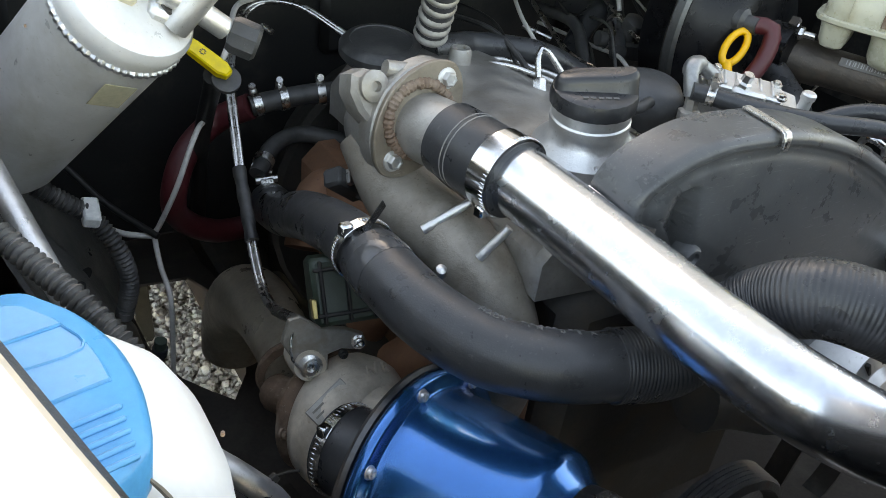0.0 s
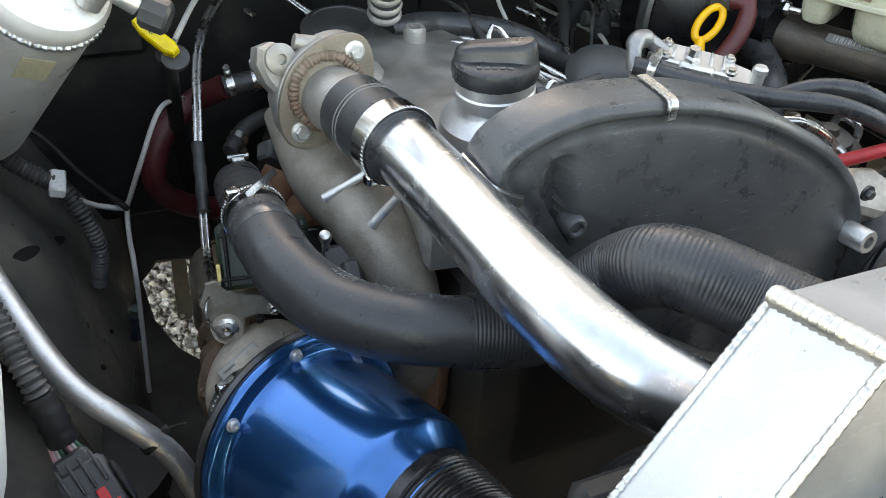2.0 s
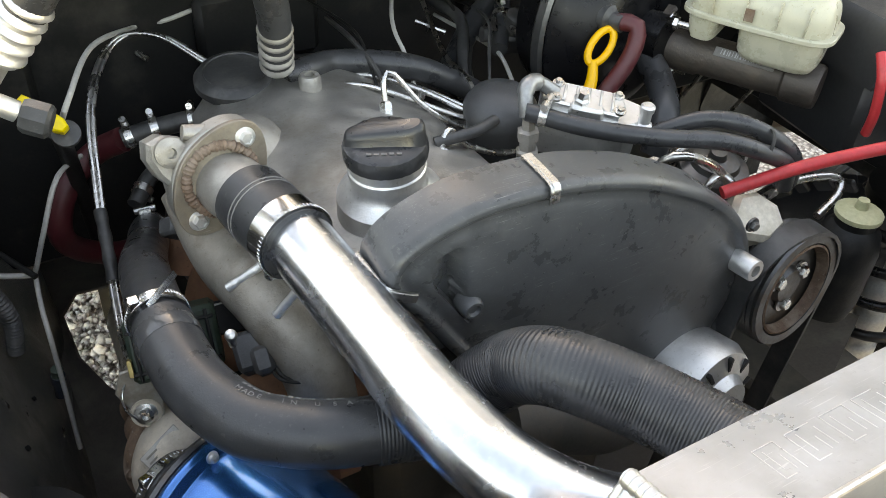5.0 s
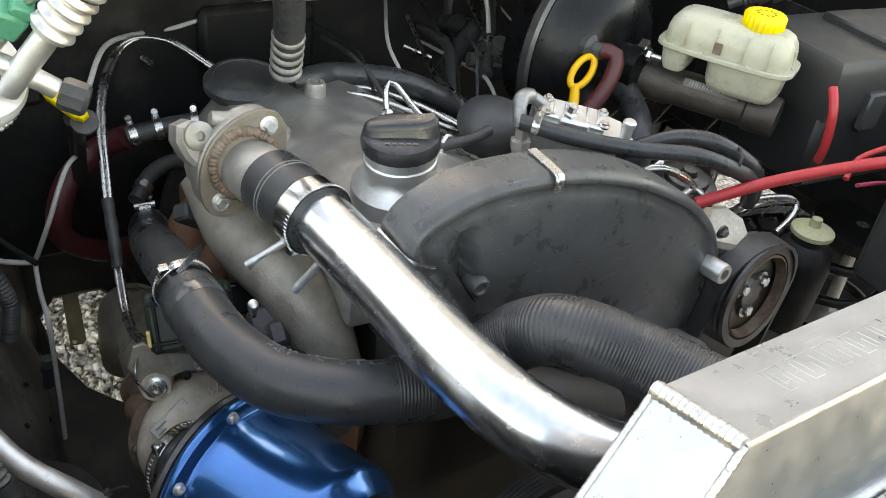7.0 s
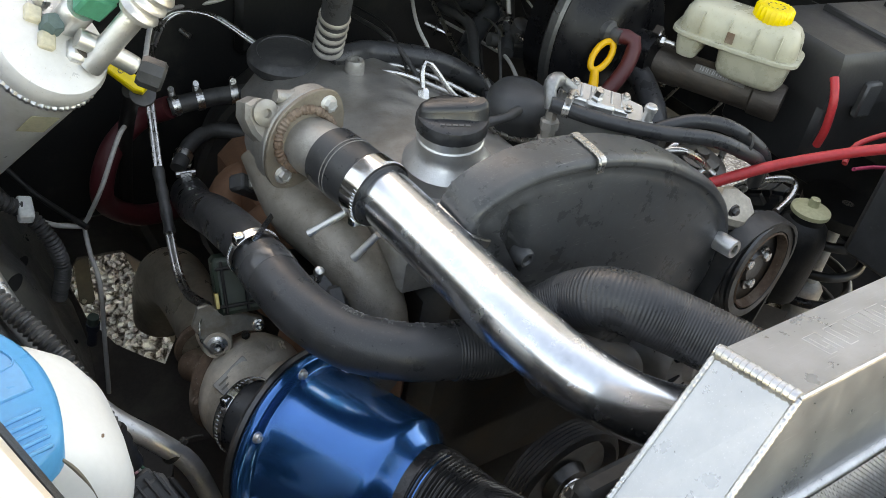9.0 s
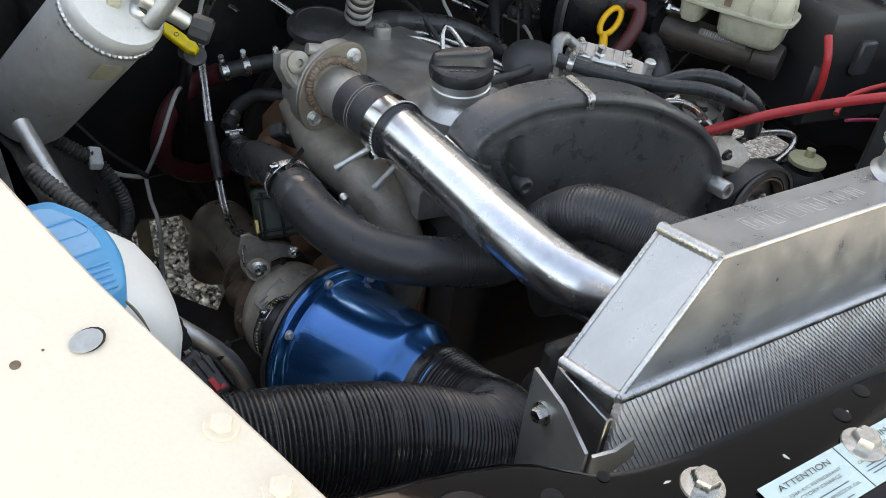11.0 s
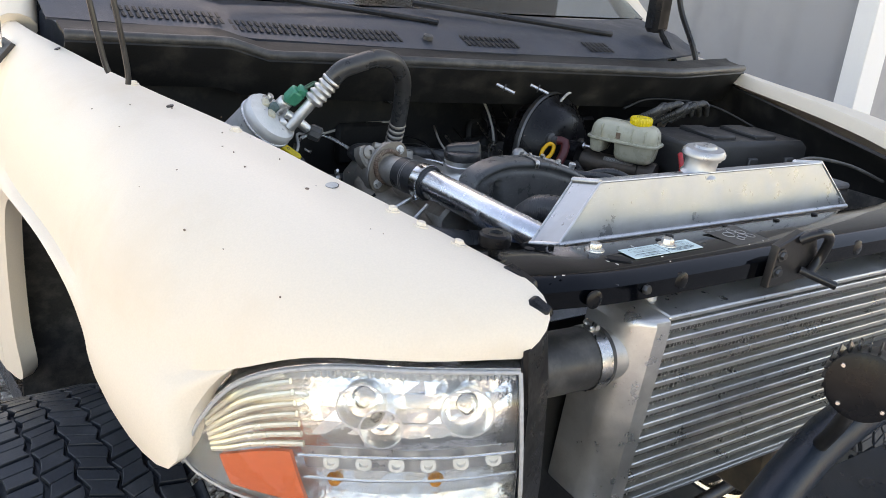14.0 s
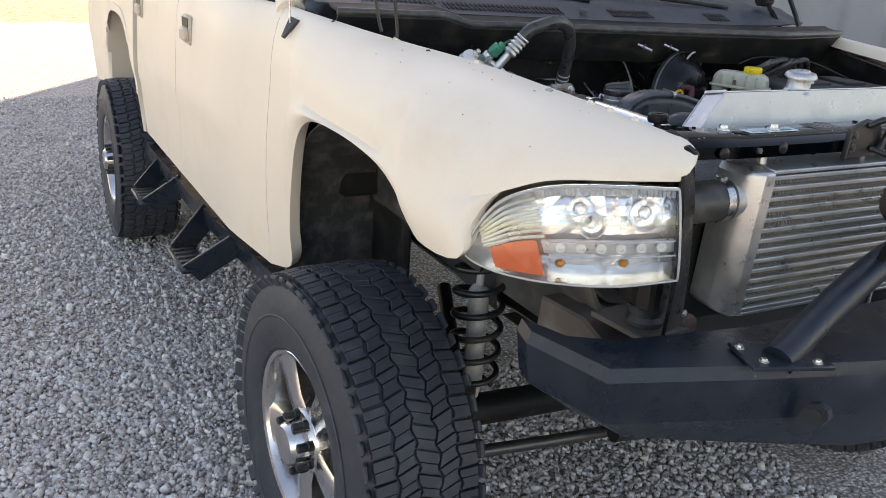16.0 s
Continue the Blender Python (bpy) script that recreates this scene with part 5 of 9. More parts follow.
def build_latch():
    la = thing("bonnet_latch", "black bonnet latch bolted to the crossmember", "latch")
    b = Geo()
    m = frm((-0.092, -0.195, 1.298), (0, -1, 0), (1, 0, 0))
    b.prism([(-0.045, -0.035), (0.05, -0.03), (0.06, 0.0), (0.045, 0.03), (0.01, 0.042), (-0.04, 0.025)], 0.0, 0.012, m, 0.002)
    part("plate", b, BLACK_PAINT, la)
    for x, y in ((-0.032, -0.012), (-0.03, 0.012)):
        part("bolt", hexbolt(m @ Vector((x, y, 0.012)), (0, -1, 0), 0.006, 0.006), DARK_STEEL, la)
    h = Geo()
    h.tube([m @ Vector((0.005, 0.03, 0.012)), m @ Vector((0.02, 0.045, 0.03)), m @ Vector((0.045, 0.035, 0.03)), m @ Vector((0.05, 0.0, 0.02)), m @ Vector((0.03, -0.02, 0.02))], 0.007, 10)
    part("hook", h, BLACK_PAINT, la)
    k = Geo()
    k.tube([m @ Vector((0.02, -0.015, 0.012)), m @ Vector((0.055, -0.03, 0.05))], 0.006, 10)
    part("lever", k, BLACK_PAINT, la)


build_latch()


def build_bump_stop():
    bs = thing("bonnet_bump_stop", "round black rubber bonnet bump stop on the crossmember", "bump stop")
    m = frm((-0.524, -0.086, 1.309), (0, 0, 1)) @ Matrix.Scale(0.86, 4)
    g = Geo()
    g.lathe([(0.008, 0.0), (0.008, 0.018), (0.020, 0.020), (0.023, 0.024), (0.023, 0.037), (0.020, 0.040), (0.010, 0.040), (0.008, 0.036), (0.0005, 0.036)], m, 28)
    part("rubber_head", g, SATIN, bs)
    s = Geo()
    s.lathe([(0.018, -0.001), (0.02, 0.001), (0.019, 0.004), (0.009, 0.006), (0.0005, 0.006)], m, 24)
    part("grommet", s, SATIN, bs)


build_bump_stop()

# ---- the engine and what is piped to it ----
engine = thing("engine", "grey four-cylinder diesel engine with black timing cover", "engine")
COVER = [(-0.244, 1.226), (-0.258, 1.243), (-0.266, 1.262), (-0.258, 1.282), (-0.233, 1.298), (-0.187, 1.309), (-0.117, 1.3065), (-0.070, 1.297), (-0.016, 1.279), (0.050, 1.245), (0.090, 1.214),
         (0.115, 1.185), (0.135, 1.145), (0.143, 1.105), (0.136, 1.070), (0.115, 1.030), (0.085, 1.004), (0.030, 0.985), (-0.04, 1.0), (-0.11, 1.05), (-0.18, 1.13)]


def build_block():
    g = Geo()
    g.box((-0.10, 0.58, 0.98), (0.30, 0.46, 0.34), pose(0, 0, 0), 0.02)
    g.box((-0.08, 0.40, 1.02), (0.26, 0.10, 0.26), None, 0.02)
    part("block", g, material_cached("grimy_block", (0.06, 0.055, 0.05), 0.6, 0.4, dirt=(0.10, 0.08, 0.06), dirt_scale=15), engine, "grimy dark engine block")
    # valve cover
    v = Geo()
    o = [(-0.285, 1.16), (-0.285, 1.195), (-0.262, 1.222), (-0.20, 1.236), (-0.12, 1.226), (-0.055, 1.200), (-0.04, 1.17), (-0.04, 1.14)]
    rings = []
    for y, k, dz in ((0.365, 0.97, -0.004), (0.372, 1.0, 0), (0.74, 1.0, -0.012), (0.752, 0.96, -0.018)):
        rings.append([Vector((-0.165 + (x + 0.165) * k, y, 1.15 + (z - 1.15) * k + dz)) for x, z in o])
    v.ring_grid(rings)
    part("valve_cover", v, CAST, engine, "dull grey cast aluminium valve cover")
    r = Geo()
    r.box((-0.160, 0.570, 1.145), (0.235, 0.36, 0.016), pose(0, 0, 0), 0.004)
    part("gasket_flange", r, CAST, engine)
    # filler tower
    base = Vector((-0.195, 0.436, 1.203))
    m = frm(base, (-0.10, -0.05, 1))
    t = Geo()
    t.lathe([(0.062, 0.0), (0.053, 0.012), (0.0465, 0.022), (0.0450, 0.045), (0.036, 0.054), (0.0325, 0.060), (0.0325, 0.066), (0.0332, 0.0675), (0.0332, 0.0725), (0.0320, 0.074), (0.0320, 0.092)], m, 48)
    part("filler_tower", t, CAST_LIGHT, engine, "cast aluminium oil filler tower")
    c = Geo()
    c.lathe([(0.0325, 0.083), (0.0348, 0.0842), (0.0352, 0.088), (0.0350, 0.0935), (0.0338, 0.0970), (0.030, 0.0990), (0.018, 0.1000), (0.0005, 0.1003)], m, 64, True, 26, 0.00035)
    gm = m @ pose(0, 0, 0.105, 0, 0, -28)
    grip = []
    for z, hl, hw in ((-0.012, 0.0340, 0.0175), (-0.006, 0.0335, 0.0130), (0.001, 0.0328, 0.0108), (0.0045, 0.0314, 0.0094), (0.0060, 0.0290, 0.0074)):
        grip.append([gm @ Vector((hl * math.copysign(abs(math.cos(t)) ** 0.45, math.cos(t)), hw * math.copysign(abs(math.sin(t)) ** 0.7, math.sin(t)), z + 0.004 * math.cos(t) * (z > -0.01))) for t in [2 * math.pi * q / 40 for q in range(40)]])
    c.ring_grid(grip)
    part("oil_cap", c, material_cached("cap_black", (0.022, 0.023, 0.025), 0.36, dirt=(0.06, 0.06, 0.06), dirt_scale=60, dirt_from=0.55, bump=0.1), engine, "black plastic oil filler cap with grip bar")
    pr = Geo()
    for k in range(5):
        pr.box((-0.012 + 0.006 * k, -0.0215, -0.0049), (0.0042, 0.0026, 0.0008), gm, 0.0001)
    part("cap_mark", pr, material_cached("cap_grey", (0.10, 0.10, 0.10), 0.5), engine)
    # timing cover: rounded rim, groove, gently bulged face with a moulded pocket
    f = Geo()
    o = [Vector((x, 0, z)) for x, z in smooth2(COVER)]
    n = len(o)
    cen = Vector((-0.060, 0, 1.155))

    def inset(d):
        out = []
        for i in range(n):
            t = (o[(i + 3) % n] - o[i - 3]).normalized()
            nn = Vector((-t.z, 0, t.x))
            if nn.dot(cen - o[i]) < 0:
                nn = -nn
            out.append(o[i] + nn * d)
        return out

    def pocket(p):
        """Depth of the sloping pocket beside the cover's rib."""
        v = (1.293 - p.z) / 0.10
        if not 0.0 < v < 1.05:
            return 0.0
        right = -0.212 + 0.015 * v
        left = -0.214 - 0.042 * v
        u = (p.x - left) / max(1e-4, right - left)
        fade = min(1.0, (1.05 - v) / 0.2)
        if 0 <= u <= 1:
            return 0.017 * u ** 1.2 * min(1.0, v * 3) * fade
        if 1 < u and p.x - right < 0.006:
            return (0.017 * (1 - (p.x - right) / 0.006) - 0.003 * math.sin((p.x - right) / 0.006 * math.pi)) * min(1.0, v * 3) * fade
        return 0.0
    rings = []
    for d, y in ((0.0, 0.352), (0.0, 0.345), (0.0, 0.316), (0.0018, 0.3105), (0.005, 0.3075), (0.009, 0.3065), (0.0105, 0.3075), (0.012, 0.3105), (0.016, 0.3120), (0.021, 0.3095), (0.026, 0.3078)):
        rings.append([p + Vector((0, y, 0)) for p in inset(d)])
    base = inset(0.026)
    for k in range(1, 40):
        w = k / 40
        ring = []
        for p in base:
            q = p.lerp(cen, w)
            ring.append(q + Vector((0, 0.3078 - 0.006 * math.sin(min(1.0, w * 1.3) * math.pi / 2) + pocket(q), 0)))
        rings.append(ring)
    f.ring_grid(rings)
    tc = part("timing_cover", f, COVER_PLASTIC, engine, "dusty scratched black plastic timing cover", 55)
    rb = Geo()
    rb.lathe([(0.010, -0.01), (0.0095, 0.004), (0.0075, 0.0065), (0.0055, 0.0065), (0.004, 0.004), (0.0005, 0.004)], frm((-0.1945, 0.3060, 1.217), (0, -1, 0)), 20)
    part("cover_boss", rb, COVER_PLASTIC, tc)
    for pts in ([(-0.128, 0.3045, 1.2945), (-0.128, 0.3045, 1.3005), (-0.127, 0.3065, 1.3070), (-0.126, 0.320, 1.3088), (-0.124, 0.350, 1.3090)], [(-0.243, 0.304, 1.248), (-0.252, 0.304, 1.252), (-0.2655, 0.309, 1.259), (-0.2685, 0.33, 1.262), (-0.269, 0.350, 1.263)]):
        cl = Geo()
        sm = smooth_path(pts, 0.003)
        side = Vector((1, 0, 0)) if pts[0][2] > 1.27 else Vector((0.3, 0, 1)).normalized()
        cl.sheet([[p - side * 0.0045, p + side * 0.0045] for p in sm], 0.0012)
        cl.sheet([[p - side * 0.0022, p + side * 0.0022] for p in [q + Vector((0, -0.0006, 0.0006)) for q in sm]], 0.0012)
        part("spring_clip", cl, STEEL, tc, "steel spring clip")
    for x, z in ((0.098, 1.055), (0.122, 1.185)):
        part("cover_bolt", hexbolt((x, 0.3095, z), (0, -1, 0), 0.005, 0.006), DARK_STEEL, tc)


def smooth2(o):
    p = smooth_path([(x, 0, z) for x, z in o + o[:1]], 0.008)
    return [(q.x, q.z) for q in p[:-1]]


build_block()


def build_manifold():
    mf = thing("intake_manifold", "grey cast intake elbow with a rusty welded flange", "manifold")
    ax = Vector((0.06, -0.97, 0.16)).normalized()
    fc = Vector((-0.322, 0.503, 1.256))
    fm = frm(fc, ax, (-0.64, 0, -0.77))
    dia = []
    for k in range(48):
        a = 2 * math.pi * k / 48
        dia.append((0.050 * math.copysign(abs(math.cos(a)) ** 1.15, math.cos(a)) + 0.004 * math.cos(a), 0.037 * math.copysign(abs(math.sin(a)) ** 1.1, math.sin(a))))
    p = Geo()
    p.prism(dia, -0.001, 0.0035, fm, 0.0008)
    part("flange", p, FLANGE_STEEL, mf, "tarnished thin steel flange plate")
    for sx in (-1, 1):
        bo = Geo()
        bm2 = fm @ pose(0.040 * sx, 0, 0.0035)
        bo.lathe([(0.0088, 0.0), (0.0090, 0.0008), (0.0084, 0.0016), (0.0062, 0.0020)], bm2, 20)
        bo.lathe([(0.0062, 0.0015), (0.0062, 0.0064), (0.0054, 0.0074), (0.0040, 0.0074), (0.0034, 0.0064), (0.0005, 0.0064)], bm2, 6)
        part("flange_bolt", bo, CAST_LIGHT, mf, "bright flanged bolt")
    rng = random.Random(2)
    w = Geo()
    ph = [rng.uniform(0, 6) for q in range(5)]
    w.tube([fm @ Vector((0.0300 * math.cos(a), 0.0300 * math.sin(a), 0.0045)) for a in [2 * math.pi * k / 20 for k in range(21)]], lambda s, u: 0.0042 + 0.0004 * math.sin(s * 410 + ph[0]) + 0.0004 * math.sin(s * 830 + ph[1]) + 0.0005 * math.sin(s * 1700 + ph[2]), 14, 0.0008)
    part("weld_ring", w, RUST, mf, "crusty rusted weld")
    cb = Geo()
    cb.prism([(x * 0.96, y * 1.0) for x, y in dia], -0.022, -0.001, fm, 0.004)
    part("flange_seat", cb, CAST, mf, "grey cast flange seat")
    c = Geo()
    c.tube([fc - ax * 0.012, fc - ax * 0.03 + Vector((0, 0, -0.010)), fc + Vector((0.01, 0.07, -0.04)), fc + Vector((0.07, 0.12, -0.06))], lambda s, u: 0.036 + 0.003 * math.sin(u * 9), 24)
    part("throttle_body", c, CAST, mf, "grey cast throttle body")
    lug = Geo()
    lm = frm(fc + Vector((-0.030, 0.012, 0.014)), (0.1, -0.9, 0.35), (-0.5, 0, 0.85))
    lug.prism([(-0.016, -0.018), (0.010, -0.020), (0.026, -0.008), (0.030, 0.004), (0.020, 0.014), (0.004, 0.018), (-0.016, 0.016)], -0.022, 0.0, lm, 0.004)
    lug.lathe([(0.013, -0.002), (0.013, 0.004), (0.009, 0.006), (0.0045, 0.006), (0.004, 0.001), (0.0005, 0.001)], lm @ pose(0.012, -0.003, 0), 18)
    part("cast_lug", lug, CAST, mf, "pale cast lug with a bolt hole")
    lug = Geo()
    lug.tube([fc + Vector((0.002, 0.022, 0.030)), fc + Vector((-0.020, 0.024, 0.036))], lambda s, u: 0.0085 - 0.002 * u, 12)
    part("cast_rib", lug, CAST, mf)
    e = Geo()
    e.tube([fc + Vector((-0.012, 0.05, -0.035)), (-0.325, 0.50, 1.180), (-0.312, 0.43, 1.172), (-0.298, 0.385, 1.135), (-0.292, 0.375, 1.085), (-0.285, 0.39, 1.03)], lambda s, u: 0.031 + 0.002 * math.sin(u * 6), 32)
    part("runner", e, scuffed("sooty_casting", (0.30, 0.265, 0.225), 0.50, 0.35, 0.25, (0.5, 0.46, 0.4), 0.35, (0.17, 0.135, 0.10), 0.75, 0.47, fine=260.0, bump=0.5, big=24.0), mf, "dusty cast runner curving down")
    for a, b in (((-0.310, 0.430, 1.216), (-0.345, 0.440, 1.192)), ((-0.302, 0.387, 1.216), (-0.321, 0.394, 1.189))):
        s = Geo().tube([a, b], lambda s, u: 0.0036 + 0.0004 * (u > 0.8), 14, 0.002)
        part("stud", s, CAST_LIGHT, mf, "long smooth steel stud")
    n = Geo()
    n.lathe([(0.012, 0), (0.012, 0.03), (0.010, 0.034), (0.006, 0.034), (0.006, 0.02)], frm((-0.172, 0.672, 1.205), (0, 0, 1)), 18)
    part("breather_stub", n, CAST, mf)


build_manifold()


def mesh_clamp(at, axis, r, w=0.020):
    """Wide flat band clamp with a ribbed worm strip along its front edge."""
    g = Geo()
    m = frm(at, axis)
    g.lathe([(r + 0.0003, -w / 2), (r + 0.0014, -w / 2), (r + 0.0014, w / 2), (r + 0.0003, w / 2)], m, 48, False)
    n = 60
    for k in range(n):
        g.box((r + 0.0014, 0, -w / 2 + 0.0028), (0.0012, 0.0016, 0.0042), m @ Matrix.Rotation(2 * math.pi * k / n, 4, 'Z'), 0.0003)
    g.box((-(r + 0.002) * 0.6, (r + 0.002) * 0.8, 0), (0.010, 0.010, 0.009), m, 0.0015)
    return g


def build_charge_pipe():
    cp = thing("charge_pipe", "polished aluminium charge pipe with scuffs and a black coupler", "pipe")
    pts = [(-0.297, 0.42, 1.252), (-0.292, 0.36, 1.250), (-0.286, 0.28, 1.247), (-0.280, 0.21, 1.243), (-0.262, 0.150, 1.234), (-0.222, 0.112, 1.216), (-0.165, 0.098, 1.195), (-0.05, 0.095, 1.16), (0.08, 0.095, 1.13)]
    part("pipe_body", Geo().tube(pts, 0.0268, 40, 0.006), POLISHED, cp, "polished aluminium tube")
    st = Geo().tube([(-0.318, 0.506, 1.249), (-0.307, 0.46, 1.252)], 0.0285, 30)
    part("weld_stub", st, CAST, cp, "dull welded aluminium stub")
    co = Geo().tube([(-0.309, 0.470, 1.2515), (-0.297, 0.395, 1.2515)], lambda s, u: 0.0308 + 0.0006 * math.sin(u * 3.14), 32, 0.006)
    part("coupler", co, HOSE, cp, "grey-black silicone coupler")
    for u in (0.30, 0.36):
        sm = Vector((-0.309, 0.470, 1.2515)).lerp(Vector((-0.297, 0.395, 1.2515)), u)
        bd = Geo()
        bd.lathe([(0.0311, -0.0006), (0.0318, -0.0004), (0.0318, 0.0004), (0.0311, 0.0006)], frm(sm, (0.012, -0.075, 0)), 40, False)
        part("coupler_seam", bd, material_cached("seam_grey", (0.22, 0.21, 0.20), 0.5), cp)
    d = (-0.012, 0.075, 0.0)
    part("hose_clamp", mesh_clamp((-0.2985, 0.407, 1.2515), d, 0.0312), CLAMP, cp, "bright steel clamp")


build_charge_pipe()


def build_coolant_hose():
    ch = thing("radiator_hose", "thick black rubber radiator hose running under the charge pipe", "hose")
    a = [(-0.352, 0.745, 1.045), (-0.372, 0.66, 1.085), (-0.392, 0.55, 1.150), (-0.402, 0.46, 1.188), (-0.405, 0.410, 1.198)]
    b = [(-0.405, 0.412, 1.198), (-0.404, 0.37, 1.199), (-0.398, 0.335, 1.197), (-0.380, 0.298, 1.193), (-0.356, 0.279, 1.189), (-0.334, 0.268, 1.186), (-0.310, 0.261, 1.183), (-0.262, 0.248, 1.181)]
    part("lower_hose", Geo().tube(a, lambda s, u: 0.0222 + 0.0012 * math.exp(-((s - 0.03) / 0.02) ** 2), 32, 0.006), HOSE, ch, "smooth black hose")
    part("elbow_hose", Geo().tube(b, lambda s, u: 0.0243 + 0.0007 * math.exp(-((s - 0.012) / 0.008) ** 2), 36, 0.006), HOSE, ch, "thick smooth black elbow hose")
    c = [(-0.300, 0.259, 1.182), (-0.264, 0.249, 1.181), (-0.240, 0.246, 1.190), (-0.222, 0.238, 1.211), (-0.209, 0.225, 1.232), (-0.203, 0.200, 1.254), (-0.190, 0.178, 1.259), (-0.166, 0.148, 1.254), (-0.146, 0.110, 1.252), (-0.134, 0.072, 1.254), (-0.130, 0.056, 1.255)]
    part("upper_hose", Geo().tube(c, lambda s, u: 0.0262 + 0.00022 * math.sin(s * 2 * math.pi / 0.0027), 32, 0.0006), HOSE, ch, "finely ribbed black hose")
    # moulded print along the elbow: one legible line, one worn away
    run = smooth_path(b, 0.001)
    ink = material_cached("print_grey", (0.17, 0.17, 0.165), 0.5)
    rng = random.Random(4)

    def on_hose(dist, tilt):
        n = min(len(run) - 2, int(dist / 0.001))
        t = (run[n + 1] - run[n]).normalized()
        inner = Vector((-t.y, t.x, 0)).normalized()
        up = inner.cross(t) * -1
        side = up * math.cos(tilt) + inner * math.sin(tilt)
        return frm(run[n] + side * 0.0246, side, t)
    for k, letter in enumerate("MADE  IN  U S A"):
        if letter != " ":
            cu = bpy.data.curves.new("moulded_letter", 'FONT')
            cu.body, cu.size, cu.extrude = letter, 0.0062, 0.0002
            tmp = bpy.data.objects.new("moulded_letter", cu)
            me = bpy.data.meshes.new_from_object(tmp)
            bpy.data.objects.remove(tmp)
            me.transform(on_hose(0.104 + 0.0060 * k, 0.20))
            me.materials.append(ink)
            new("moulded_letter", me).parent = ch
    for k in range(15):
        if k % 6 != 5:
            pr = Geo()
            pr.box((0, 0.002, 0), (0.0030, rng.uniform(0.0022, 0.0040), 0.0004), on_hose(0.105 + 0.0058 * k, 0.53), 0.0001)
            part("moulded_print", pr, ink, ch)
    for at, d, r in (((-0.352, 0.742, 1.046), (-0.02, -0.085, 0.04), 0.021), ((-0.137, 0.080, 1.2535), (-0.25, 1, 0.0), 0.0262)):
        part("hose_clamp", clamp_band(at, d, r, 0.011), STEEL, ch, "steel worm-drive clamp")
    cs = Geo().tube([(-0.405, 0.403, 1.198), (-0.4045, 0.385, 1.1985)], lambda s, u: 0.0250 + 0.0006 * math.sin(u * 3.1), 32, 0.002)
    part("hose_cuff", cs, material_cached("cuff_grey", (0.055, 0.056, 0.058), 0.13, dirt=(0.09, 0.09, 0.09), dirt_scale=60, dirt_from=0.55), ch, "scuffed shiny hose cuff")
    part("hose_clamp", mesh_clamp((-0.4052, 0.424, 1.1978), (0, -1, 0.05), 0.0232, 0.010), CLAMP, ch, "steel band clamp")


build_coolant_hose()
single("clamp_tail", Geo().sheet([[p - Vector((-0.001, 0.001, 0.0022)), p + Vector((-0.001, 0.001, 0.0022))] for p in smooth_path([(-0.412, 0.412, 1.2225), (-0.400, 0.422, 1.2245), (-0.384, 0.436, 1.2265)], 0.003)], 0.0008), CLAMP, "loose slotted tail of a worm-drive clamp", "clamp")


